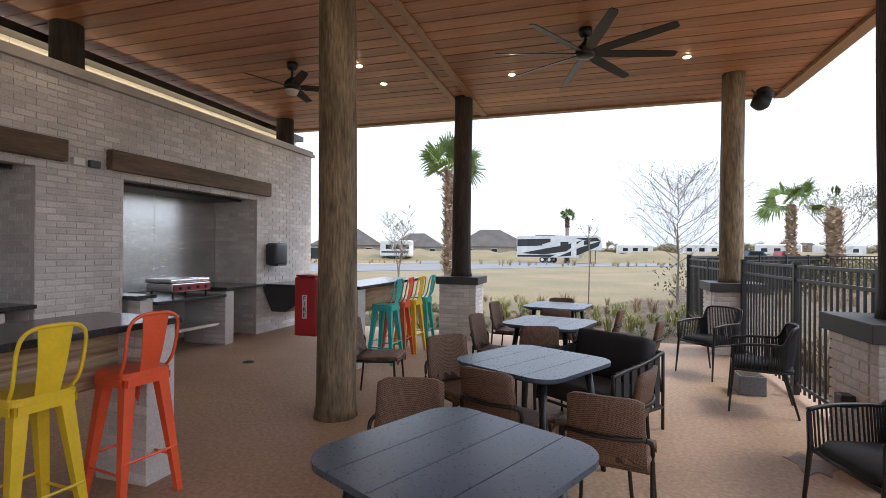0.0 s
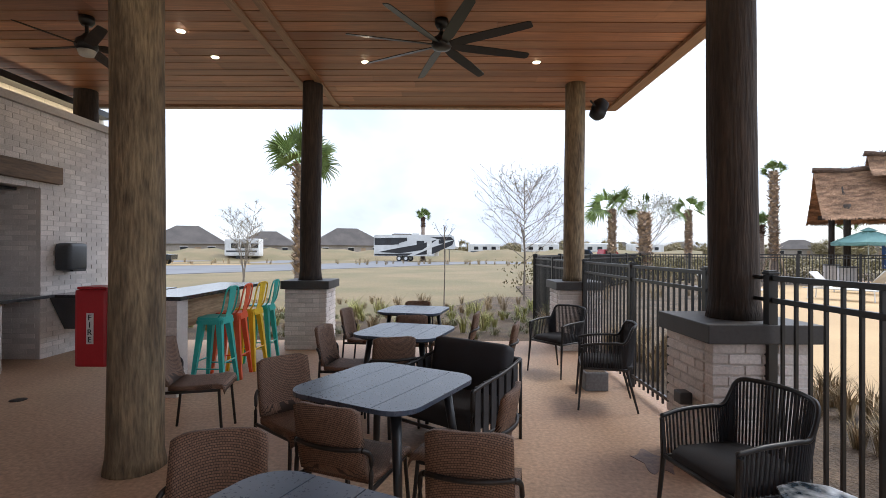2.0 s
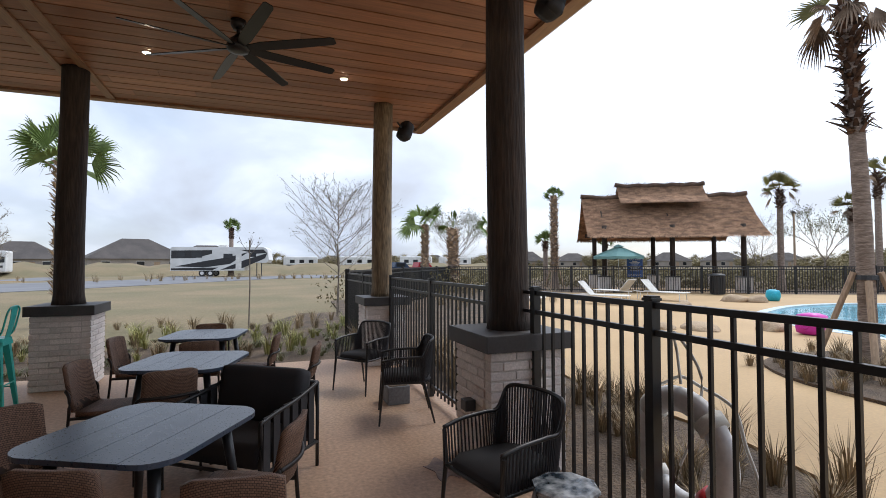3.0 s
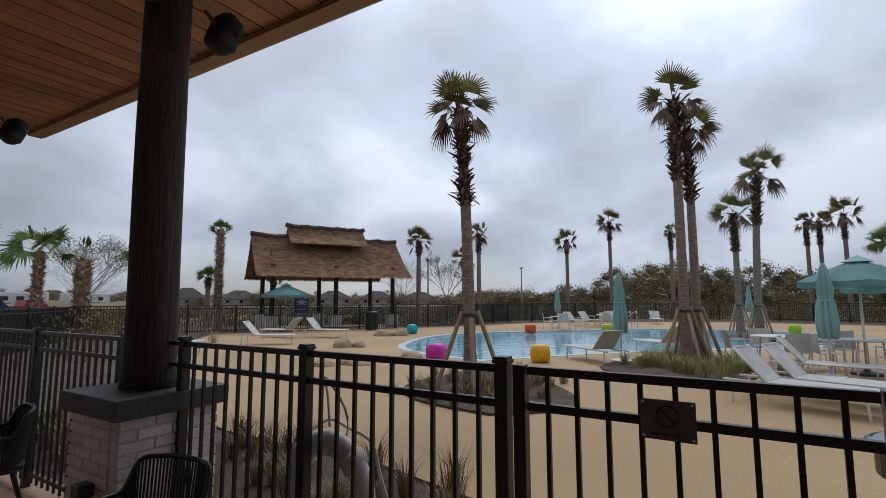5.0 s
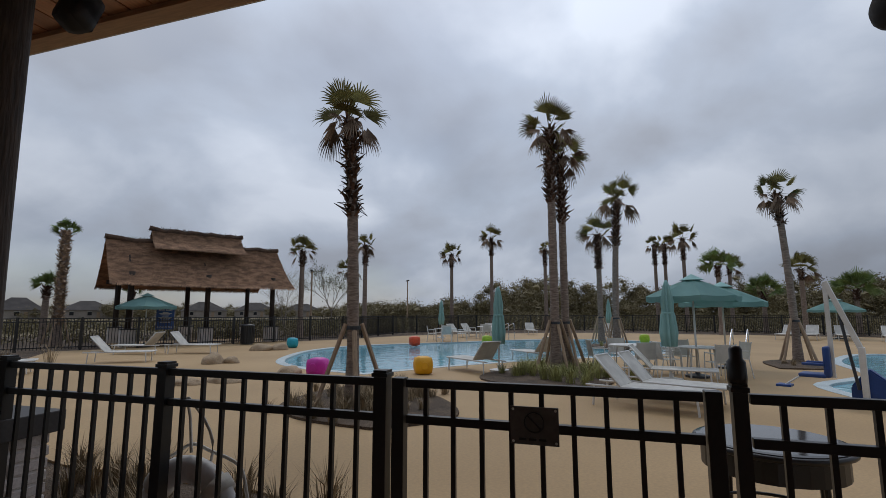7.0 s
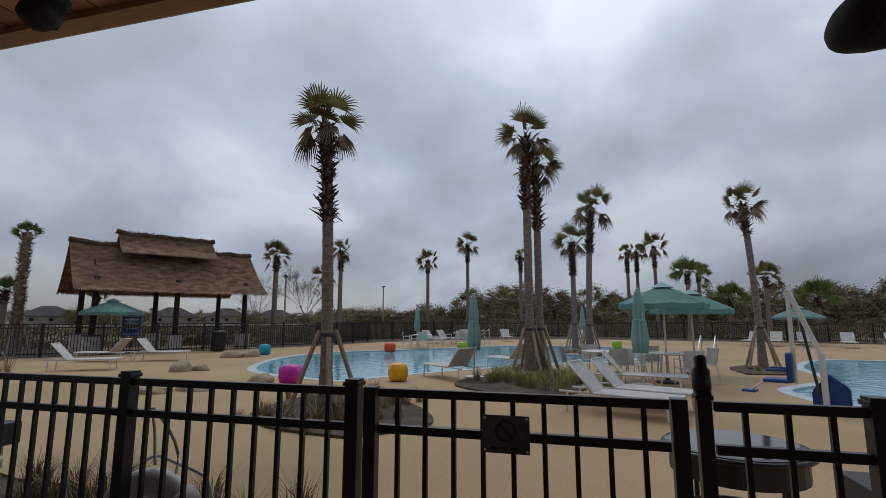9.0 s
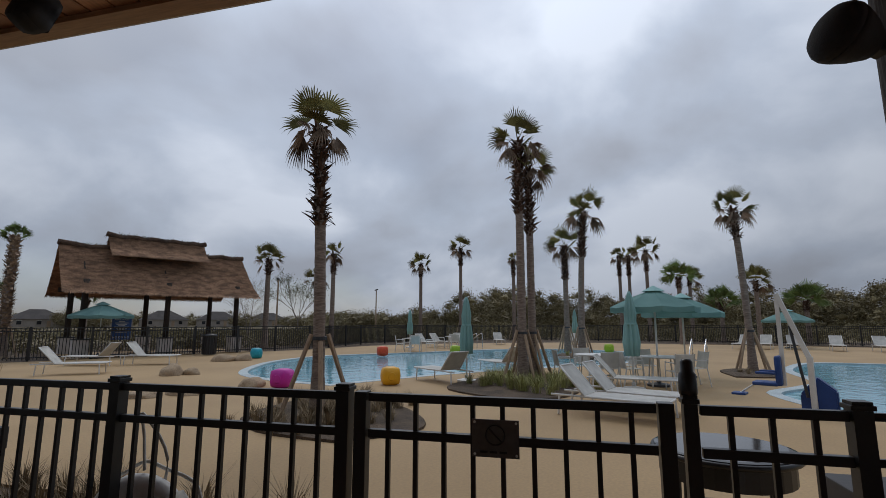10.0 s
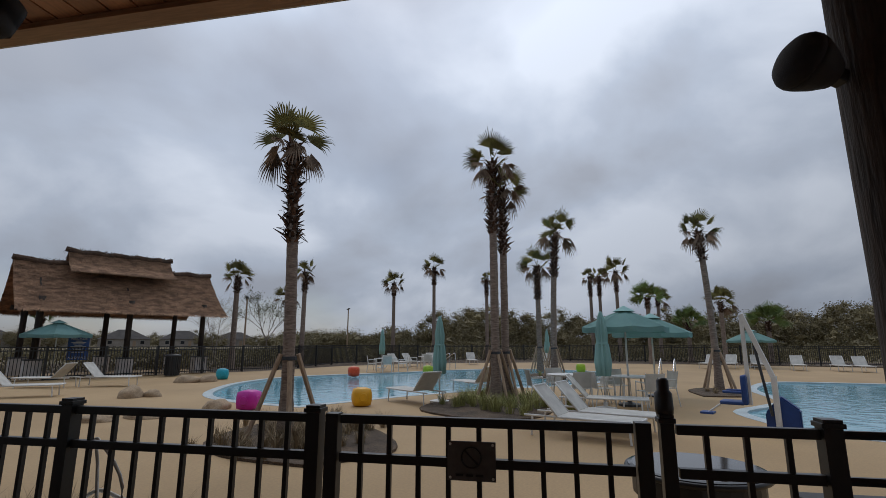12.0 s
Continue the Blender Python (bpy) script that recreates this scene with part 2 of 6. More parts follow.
ROCK = mat("boulder", (0.42, 0.31, 0.20), (0.33, 0.24, 0.155), 0.9, big=3, small=25, bump=0.6, grain=0.25, dist=0.02)
STAKE = mat("stake_wood", (0.40, 0.285, 0.19), rough=0.85, big=4, small=20, stretch=(2, 2, 0.4), bump=0.3, grain=0.25)
HOUSEWALL = mat("house_wall", (0.34, 0.30, 0.26), rough=0.9, big=0.5, small=10, bump=0.1)
SHINGLE = mat("shingle", (0.085, 0.074, 0.068), (0.06, 0.053, 0.05), 0.95, big=0.5, small=8, bump=0.2, island=0.2)
SIGNBLUE = mat("sign_blue", (0.025, 0.085, 0.28), rough=0.5, big=3, small=50, bump=0.0, grain=0.05)
LIFTBLUE = mat("lift_blue", (0.015, 0.06, 0.24), rough=0.45, big=3, small=50, bump=0.0, grain=0.08)
GREYPLASTIC = mat("grey_plastic", (0.045, 0.05, 0.058), rough=0.4, big=3, small=50, bump=0.02)
LAMPGLOW = mat("lamp_glow", (1.0, 0.82, 0.58), rough=0.5, bump=0, grain=0.0, emit=60.0)
GLASSDARK = mat("dark_glass", (0.02, 0.022, 0.026), rough=0.08, big=2, small=20, bump=0, grain=0.1, gloss_var=0.03)
RINGWHITE = mat("life_ring_white", (0.70, 0.70, 0.70), rough=0.55, big=4, small=40, bump=0.05, grain=0.1)
CERAMIC = mat("patterned_ceramic", (0.55, 0.58, 0.60), (0.02, 0.035, 0.05), 0.15, big=14, small=60, bump=0.05, grain=0.1)


def water_material():
    m = bpy.data.materials.new("pool_water")
    m.use_nodes = True
    n, l = m.node_tree.nodes, m.node_tree.links
    b = n["Principled BSDF"]
    b.inputs["Base Color"].default_value = (0.19, 0.46, 0.56, 1)
    b.inputs["Roughness"].default_value = 0.06
    g = n.new("ShaderNodeNewGeometry")
    w = n.new("ShaderNodeTexNoise")
    w.inputs["Scale"].default_value, w.inputs["Detail"].default_value = 2.2, 4
    l.new(g.outputs["Position"], w.inputs[0])
    bp = n.new("ShaderNodeBump")
    bp.inputs["Strength"].default_value, bp.inputs["Distance"].default_value = 0.35, 0.05
    l.new(w.outputs[0], bp.inputs["Height"])
    l.new(bp.outputs[0], b.inputs["Normal"])
    r = n.new("ShaderNodeValToRGB")
    r.color_ramp.elements[0].position, r.color_ramp.elements[0].color = 0.3, (0.14, 0.40, 0.52, 1)
    r.color_ramp.elements[1].position, r.color_ramp.elements[1].color = 0.7, (0.24, 0.52, 0.60, 1)
    l.new(w.outputs[0], r.inputs[0])
    l.new(r.outputs[0], b.inputs["Base Color"])
    return m


WATER = water_material()
POOLTILE = mat("pool_plaster", (0.50, 0.58, 0.60), rough=0.5, big=2, small=30, bump=0.05)


# ---- mesh helpers ----
def mesh_of(bm, name, material, smooth=False):
    me = bpy.data.meshes.new(name)
    bm.to_mesh(me)
    bm.free()
    for m in material if isinstance(material, (list, tuple)) else [material]:
        me.materials.append(m)
    if smooth:
        me.shade_smooth()
    return me


def thing(name, label, category, m=None, group="", kind=""):
    ob = new(name)
    ob.empty_display_size = 0.1
    if m is not None:
        ob.matrix_basis = m
    return tagged(ob, label, category, group, kind)


def part(name, bm, material, parent=None, label="", smooth=False):
    me = bm if isinstance(bm, bpy.types.Mesh) else mesh_of(bm, name, material, smooth)
    ob = new(name, me)
    ob.parent = parent
    return tagged(ob, label)


def solid(name, bm, material, label, category, group="", kind="", smooth=False, m=None):
    ob = new(name, mesh_of(bm, name, material, smooth))
    if m is not None:
        ob.matrix_basis = m
    return tagged(ob, label, category, group, kind)


CUBE = [(-1, -1, -1), (1, -1, -1), (1, 1, -1), (-1, 1, -1), (-1, -1, 1), (1, -1, 1), (1, 1, 1), (-1, 1, 1)]
CUBEF = [(3, 2, 1, 0), (4, 5, 6, 7), (0, 1, 5, 4), (1, 2, 6, 5), (2, 3, 7, 6), (3, 0, 4, 7)]


def box(bm, x0, x1, y0, y1, z0, z1, m=None, bevel=0.0):
    c, h = Vector(((x0 + x1) / 2, (y0 + y1) / 2, (z0 + z1) / 2)), Vector((abs(x1 - x0) / 2, abs(y1 - y0) / 2, abs(z1 - z0) / 2))
    vs = []
    for p in CUBE:
        v = c + Vector((p[0] * h.x, p[1] * h.y, p[2] * h.z))
        vs.append(bm.verts.new(m @ v if m is not None else v))
    fs = [bm.faces.new([vs[i] for i in f]) for f in CUBEF]
    if bevel:
        es = {e for f in fs for e in f.edges}
        bmesh.ops.bevel(bm, geom=list(es), offset=bevel, segments=2, affect="EDGES", profile=0.6)
    return bm


def nb():
    return bmesh.new()


def tube(bm, pts, r, n=8, taper=None, caps=True):
    pts = [Vector(p) for p in pts]
    rings = []
    for i, p in enumerate(pts):
        d = (pts[min(i + 1, len(pts) - 1)] - pts[max(i - 1, 0)]).normalized()
        side = d.cross(Vector((0, 0, 1)))
        if side.length < 1e-3:
            side = Vector((1, 0, 0))
        side.normalize()
        up = side.cross(d)
        rr = r if taper is None else taper[i]
        rings.append([bm.verts.new(p + (side * math.cos(a) + up * math.sin(a)) * rr) for a in [2 * math.pi * k / n for k in range(n)]])
    for a, b in zip(rings, rings[1:]):
        for k in range(n):
            bm.faces.new((a[k], a[(k + 1) % n], b[(k + 1) % n], b[k]))
    if caps:
        bm.faces.new(rings[0][::-1])
        bm.faces.new(rings[-1])
    return bm


def lathe(bm, prof, n=20, m=None):
    rings = []
    for r, z in prof:
        ring = []
        for k in range(n):
            a = 2 * math.pi * k / n
            v = Vector((r * math.cos(a), r * math.sin(a), z))
            ring.append(bm.verts.new(m @ v if m is not None else v))
        rings.append(ring)
    for a, b in zip(rings, rings[1:]):
        for k in range(n):
            bm.faces.new((a[k], a[(k + 1) % n], b[(k + 1) % n], b[k]))
    bm.faces.new(rings[0][::-1])
    bm.faces.new(rings[-1])
    return bm


def prism(bm, pts, z0, z1):
    lo = [bm.verts.new((x, y, z0)) for x, y in pts]
    hi = [bm.verts.new((x, y, z1)) for x, y in pts]
    bm.faces.new(lo[::-1])
    bm.faces.new(hi)
    for i in range(len(pts)):
        j = (i + 1) % len(pts)
        bm.faces.new((lo[i], lo[j], hi[j], hi[i]))
    return bm


def rrect(w, d, r, n=5, p=0.0):
    """Outline of a rectangle with round corners; p bows its sides outwards."""
    out = []
    for cx, cy, a0 in ((1, 1, 0), (-1, 1, 90), (-1, -1, 180), (1, -1, 270)):
        for k in range(n + 1):
            a = radians(a0 + 90 * k / n)
            out.append((cx * (w / 2 - r) + r * math.cos(a), cy * (d / 2 - r) + r * math.sin(a)))
    if p:
        out = [(x * (1 + p * (1 - (2 * y / d) ** 2)), y * (1 + p * (1 - (2 * x / w) ** 2))) for x, y in out]
    return out


def smooth_path(pts, n=6):
    """A soft line through points."""
    pts = [Vector(p) for p in pts]
    out = []
    for i in range(len(pts) - 1):
        p0, p1, p2, p3 = pts[max(i - 1, 0)], pts[i], pts[i + 1], pts[min(i + 2, len(pts) - 1)]
        for k in range(n):
            t = k / n
            out.append(0.5 * ((2 * p1) + (p2 - p0) * t + (2 * p0 - 5 * p1 + 4 * p2 - p3) * t * t + (3 * p1 - p0 - 3 * p2 + p3) * t ** 3))
    out.append(pts[-1])
    return out


rng = random.Random(7)

# ---- large structure ----
ZC = 3.97                     # ceiling
ROOF_X, ROOF_Y = 3.0, 10.2    # roof edges
COLS = {"A": (-2.02, 8.95), "B": (1.95, 8.95), "C": (1.95, 4.95), "E": (2.1, 0.3)}
PIER = 1.0                   # pier height with its cap
WALL_X = -5.3
FENCE_X = 2.0

# ground: one sheet to the horizon
bm = nb()
box(bm, -2500, 2500, -2500, 2500, -1.0, -0.09)
solid("ground", bm, LAWN, "dormant tan and green lawn reaching the horizon", "ground", kind="structure")

bm = nb()
box(bm, -9, 2.2, -8, 9.42, -0.3, 0.0, bevel=0.01)
solid("floor", bm, FLOOR, "brown stained textured concrete patio slab", "floor", kind="structure")

# pool outline, and the deck with the pool cut out of it
POOL = [(11.6, 7.4), (12.2, 9.6), (13.4, 11.4), (15.5, 12.6), (18.4, 13.4), (21.8, 12.8), (25.4, 9.3), (28.9, 6.2), (30.6, 1.8), (28.6, -1.6), (25.2, -2.2),
        (21.4, -1.0), (19.4, .5), (17.2, 3.0), (14.6, 5.4)]
POOL = [(p.x, p.y) for p in smooth_path([(x, y, 0) for x, y in POOL + POOL[:1]], 5)][:-1]
POOL2 = [(8.4, -5.0), (9.5, -4.0), (10.1, -3.15), (11.1, -2.8), (13.0, -2.75), (14.4, -3.9), (15.6, -4.75), (18.5, -5.2), (20.5, -6.0), (22.7, -7.5), (23.0, -9.4), (22.0, -15), (20, -22),
         (9, -22), (7.4, -12), (7.6, -7)]
POOL2 = [(p.x, p.y) for p in smooth_path([(x, y, 0) for x, y in POOL2 + POOL2[:1]], 4)][:-1]
DECK_EDGE = [(2.2, 3.05), (3.7, 3.3), (4.0, 4.6), (4.0, 7), (4.7, 10), (7.6, 14.5), (11, 19.5), (14.5, 23.2), (26, 16.4), (31.5, 14.6), (37.2, 9.5), (40.5, 2), (39.5, -9), (36.5, -22), (27, -36), (2.2, -34)]


def filled(outer, holes, z0, z1, rim=0.0):
    """A slab with holes: top, and sides of the outline and of the holes."""
    b = nb()
    loops = []
    for loop in [outer] + holes:
        vs = [b.verts.new((x, y, z1)) for x, y in loop]
        es = [b.edges.new((vs[i], vs[(i + 1) % len(vs)])) for i in range(len(vs))]
        loops.append((vs, es))
    bmesh.ops.triangle_fill(b, use_beauty=True, use_dissolve=False, edges=[e for _, es in loops for e in es], normal=(0, 0, 1))
    for vs, _ in loops:
        lo = [b.verts.new((v.co.x, v.co.y, z0)) for v in vs]
        for i in range(len(vs)):
            j = (i + 1) % len(vs)
            b.faces.new((vs[i], vs[j], lo[j], lo[i]))
    bmesh.ops.recalc_face_normals(b, faces=b.faces)
    return b


deck = solid("pool_deck", filled(DECK_EDGE, [POOL, POOL2], -0.12, -0.004), DECK, "sand-coloured textured concrete pool deck", "pavement", kind="structure")


def ring_band(loop, width, z0, z1):
    """A raised band along the inside of a closed line."""
    b = nb()
    c = Vector((sum(p[0] for p in loop) / len(loop), sum(p[1] for p in loop) / len(loop)))
    n = len(loop)
    quads = []
    for i in range(n):
        p, q, r = Vector(loop[i - 1]), Vector(loop[i]), Vector(loop[(i + 1) % n])
        t = (r - p).normalized()
        nrm = Vector((-t.y, t.x))
        if nrm.dot(c - q) < 0:
            nrm = -nrm
        i2 = q + nrm * width
        quads.append([b.verts.new((q.x, q.y, z0)), b.verts.new((q.x, q.y, z1)), b.verts.new((i2.x, i2.y, z1)), b.verts.new((i2.x, i2.y, z0))])
    for i in range(n):
        a, d = quads[i], quads[(i + 1) % n]
        for k in range(4):
            b.faces.new((a[k], a[(k + 1) % 4], d[(k + 1) % 4], d[k]))
    bmesh.ops.recalc_face_normals(b, faces=b.faces)
    return b


for nm, loop, lab in (("swimming_pool", POOL, "free-form swimming pool with clear turquoise water"), ("lap_pool", POOL2, "second turquoise swimming pool with a pool lift")):
    p = thing(nm, lab, "pool", kind="structure")
    b = nb()
    prism(b, loop, -0.085, -0.045)
    part("water", b, WATER, p, "clear turquoise water")
    part("coping", ring_band(loop, 0.28, -0.06, 0.004), POOLTILE, p, "pale pool coping")

# mulch beds
bm = nb()
prism(bm, [(2.2, 3.05), (3.7, 3.3), (4.0, 4.6), (4.0, 7), (4.7, 10), (7.6, 14.5), (11, 19.5), (12, 30), (3.0, 22), (2.0, 9.4), (2.2, 9.4)], -0.12, -0.03)
solid("mulch_bed", bm, MULCH, "dark bark mulch bed beside the patio fence", "planting bed", kind="structure")
bm = nb()
prism(bm, [(-9, 9.42), (2.0, 9.42), (3.2, 14.2), (3.4, 17.5), (1.4, 17.4), (0.2, 14.6), (-1.2, 12.2), (-4, 11.4), (-9, 11.2)], -0.12, -0.05)
solid("mulch_bed", bm, MULCH, "brown mulch bed between patio and lawn", "planting bed", kind="structure")
for pts, nm in (([(6.3, 4.6), (6.6, 6.0), (7.6, 6.9), (9.6, 6.7), (9.3, 5.0), (8.2, 4.0), (7.2, 3.75)], "first"),
                ([(10.27, 2.64), (11.55, 4.33), (13.17, 4.3), (14.73, 3.5), (15.05, 2.07), (13.5, 1.25), (11.22, 1.58)], "second"),
                ([(22.59, 0.73), (23.65, 1.88), (25.66, 1.97), (26.18, 0.52), (24.33, -0.23)], "third"),
                ([(16.2, -3.1), (18.1, -3.2), (19.0, -4.1), (18.0, -4.75), (16.4, -4.35)], "fourth")):
    bm = nb()
    sm = [(p.x, p.y) for p in smooth_path([(x, y, 0) for x, y in pts + pts[:1]], 4)][:-1]
    prism(bm, sm, -0.05, 0.035)
    solid("mulch_bed", bm, MULCH, "dark mulch island around palms in the pool deck", "planting bed", kind="structure")
bm = nb()
prism(bm, [(44, 26), (24, 40), (14, 36), (12, 19.2), (16.61, 20.51), (21.39, 18.73), (25.52, 16.13), (31.49, 12.92), (37.35, 6.97), (39.52, 0.78), (40.86, -8.91), (37.86, -27.06), (45.69, -29.67), (49.81, -3)], -0.1, -0.03)
solid("mulch_bed", bm, MULCH, "long mulch bed behind the pool deck", "planting bed", kind="structure")

# road and kerb beyond the lawn
bm = nb()
prism(bm, [(-160, 24), (-40, 26.5), (-17.7, 30.3), (-9.4, 40.4), (1.8, 56.5), (14, 60), (90, 62), (90, 70), (6, 68), (-8, 62), (-19, 50), (-30, 44), (-160, 40)], -.2, -.06)
solid("road", bm, ROAD, "pale concrete road bending across the lawn", "road", kind="structure")
bm = nb()
for y0, y1 in ((50.2, 51.6), (57, 57.9)):
    box(bm, -160, -20, y0, y1, -.2, -.055)
solid("pavement", bm, DECK, "pale sandy strip beyond the road", "pavement", kind="structure")
bm = nb()
for x in range(-150, 60, 14):
    box(bm, x, x + 5, 58, 72, -0.2, -0.07)
solid("pavement", bm, ROAD, "pale concrete pads for parked trailers", "pavement", kind="structure")

# low grassy bank between road and houses
bm = nb()
rows = []
for k in range(61):
    a = radians(62 + 82 * k / 60)
    top = 1.5 + .25 * math.sin(k * 1.3) + .15 * math.sin(k * 3.1)
    rows.append([bm.verts.new((r * math.cos(a), 1.5 + r * math.sin(a), z)) for r, z in ((76, -.12), (81, top * .6), (87, top), (95, top), (104, -.12))])
for p, q in zip(rows, rows[1:]):
    for k in range(4):
        bm.faces.new((p[k], q[k], q[k + 1], p[k + 1]))
solid("ground_bank", bm, LAWN, "low dormant grass bank in front of distant houses", "ground", kind="structure", smooth=True)

# ceiling: boards along x with open joints
bm = nb()
y = -6.0
while y < ROOF_Y - 0.02:
    x = -6.25
    w = 0.236
    while x < ROOF_X - 0.02:
        x1 = min(ROOF_X, x + rng.uniform(2.2, 4.6))
        dz = rng.uniform(-0.002, 0.002)
        box(bm, x + 0.001, x1 - 0.001, y + 0.011, min(y + w, ROOF_Y) - 0.009, ZC + dz, ZC + 0.022)
        x = x1
    y += w
solid("ceiling", bm, CEIL, "orange-brown wooden plank ceiling with dark joints", "ceiling", kind="structure")
bm = nb()
box(bm, -6.25, ROOF_X, -6.0, ROOF_Y, ZC + 0.03, ZC + 0.3)
solid("roof", bm, ROOFTOP, "flat dark patio roof deck above the planks", "roof", kind="structure")
bm = nb()
for x0, x1, y0, y1 in ((-6.25, ROOF_X + 0.05, ROOF_Y + 0.002, ROOF_Y + 0.05), (ROOF_X + 0.002, ROOF_X + 0.05, -6.0, ROOF_Y)):
    box(bm, x0, x1, y0, y1, ZC - 0.02, ZC + 0.34)
box(bm, -6.25, ROOF_X + 0.1, ROOF_Y + 0.052, ROOF_Y + 0.1, ZC + 0.14, ZC + 0.4)
box(bm, ROOF_X + 0.052, ROOF_X + 0.1, -6.0, ROOF_Y + 0.05, ZC + 0.14, ZC + 0.4)
solid("trim", bm, FASCIA, "cream metal fascia along the roof edge", "trim", kind="structure")
bm = nb()
for x in (-2.2, -1.9):
    box(bm, x - 0.05, x + 0.05, -6, ROOF_Y - 0.15, ZC - 0.024, ZC - 0.004)
box(bm, ROOF_X - 0.16, ROOF_X, -6, ROOF_Y, ZC - 0.05, ZC - 0.004)
box(bm, -6.2, ROOF_X - 0.16, ROOF_Y - 0.12, ROOF_Y, ZC - 0.03, ZC - 0.004)
solid("trim", bm, TRIMWOOD, "flat wooden trim boards under the ceiling", "trim", kind="structure")


# ---- brickwork ----
CH, BL, BH = 0.0677, 0.2032, 0.0575


def brick_mesh(length, depth, seed):
    r = random.Random(seed)
    b = nb()
    hl, hd, hh, c = length / 2, depth / 2, BH / 2, 0.006
    rings = []
    for z, s in ((-hh, c), (-hh + c, 0), (hh - c, 0), (hh, c)):
        rings.append([b.verts.new((sx * (hl - s) + r.uniform(-.002, .002), sy * (hd - s) + r.uniform(-.0015, .0015), z)) for sx, sy in ((-1, -1), (1, -1), (1, 1), (-1, 1))])
    for p, q in zip(rings, rings[1:]):
        for k in range(4):
            b.faces.new((p[k], p[(k + 1) % 4], q[(k + 1) % 4], q[k]))
    b.faces.new(rings[0][::-1])
    b.faces.new(rings[-1])
    return b


BRICKS = [mesh_of(brick_mesh(BL - 0.011, 0.095, s), "brick", BRICK) for s in range(4)]
HALVES = [mesh_of(brick_mesh(BL / 2 - 0.011, 0.095, s), "brick", BRICK) for s in range(2)]


def lay(parent, mesh, m):
    ob = new("brick", mesh)
    ob.parent = parent
    ob.matrix_basis = m
    return ob


def courses(parent, length, rows, m, first=0.0):
    """Running bond along local x, from 0 to length, faces towards local -y."""
    for k in range(rows):
        x = 0.0 if k % 2 == 0 else -BL / 2
        while x < length - 0.02:
            a, b = max(x, 0), min(x + BL, length)
            if b - a > 0.15:
                lay(parent, BRICKS[rng.randrange(4)], m @ pose((a + b) / 2, 0.0475 + rng.uniform(-.003, .002), (k + .5) * CH + first))
            elif b - a > 0.05:
                lay(parent, HALVES[rng.randrange(2)], m @ pose((a + b) / 2, 0.0475 + rng.uniform(-.003, .002), (k + .5) * CH + first))
            x += BL


def pier(x, y, w=0.61, h=PIER):
    t = thing("brick_pier", "square whitewashed brick pier with a dark stone cap", "pier", pose(x, y, 0), "brick piers")
    rows = 13
    body_h = rows * CH
    b = nb()
    q = w / 2 - 0.012
    box(b, -q, q, -q, q, 0, body_h)
    part("mortar_core", b, MORTAR, t, "pale recessed mortar")
    for a in (0, 90, 180, 270):
        courses(t, w - 0.1, rows, pose(0, 0, 0, 0, 0, a) @ pose(-w / 2, -w / 2, 0))
    b = nb()
    c = w / 2 + 0.045
    box(b, -c, c, -c, c, body_h + 0.002, h, bevel=0.006)
    part("cap", b, STONECAP, t, "dark grey stone cap")
    return t


for key in ("A", "B", "C", "E"):
    pier(*COLS[key])


def log_column(x, y, z0, z1, r, material, seed, label):
    b = nb()
    rg = random.Random(seed)
    ph = [rg.uniform(0, 6.28) for _ in range(4)]
    rings = []
    n, k = 28, 40
    for i in range(k + 1):
        z = z0 + (z1 - z0) * i / k
        cx, cy = 0.012 * math.sin(z * 1.1 + ph[0]), 0.012 * math.sin(z * 0.9 + ph[1])
        rr0 = r * (1.04 - 0.06 * i / k) + (0.02 * max(0, 1 - (z - z0) / 0.12) if i < 3 else 0)
        ring = []
        for j in range(n):
            a = 2 * math.pi * j / n
            rr = rr0 * (1 + 0.018 * math.sin(2 * a + ph[2]) + 0.03 * (noise.noise(Vector((math.cos(a) * 2.2, math.sin(a) * 2.2 + seed * 5, z * 0.9)))) + 0.012 * noise.noise(Vector((math.cos(a) * 9, math.sin(a) * 9 + seed, z * 1.5))))
            ring.append(b.verts.new((x + cx + rr * math.cos(a), y + cy + rr * math.sin(a), z)))
        rings.append(ring)
    for p, q in zip(rings, rings[1:]):
        for j in range(n):
            b.faces.new((p[j], p[(j + 1) % n], q[(j + 1) % n], q[j]))
    b.faces.new(rings[0][::-1])
    b.faces.new(rings[-1])
    return solid("log_column", b, material, label, "column", "log columns", smooth=True)


log_column(-2.07, 4.88, 0, ZC, 0.163, LOG, 1, "weathered brown round log column standing on the floor")
# C and E carry the shade of their backlit side in the colour
for i, (key, mt) in enumerate((("A", LOG_DARK_SHADED), ("B", LOG), ("C", LOG_DARK_SHADED), ("E", LOG_DARK_SHADED))):
    log_column(*COLS[key], PIER, ZC, 0.15, mt, 11 + i, "round dark-stained log column on a brick pier")
for i, yy in enumerate((5.2, 9.35, 1.0)):
    log_column(-5.72, yy, 3.3, ZC, 0.165, LOG_DARK_SHADED, 31 + i, "short dark log column behind the wall coping")

# ---- kitchen wall ----
NICHES = [(5.56, 7.97), (1.98, 4.6)]
WALL_END, WALL_TOP, NICHE_TOP = 9.6, 3.25, 2.26


def wall_spans(z):
    edges = [-8.0]
    if z < NICHE_TOP:
        for a, b in sorted(NICHES):
            edges += [a, b]
    edges.append(WALL_END)
    return list(zip(edges[::2], edges[1::2]))


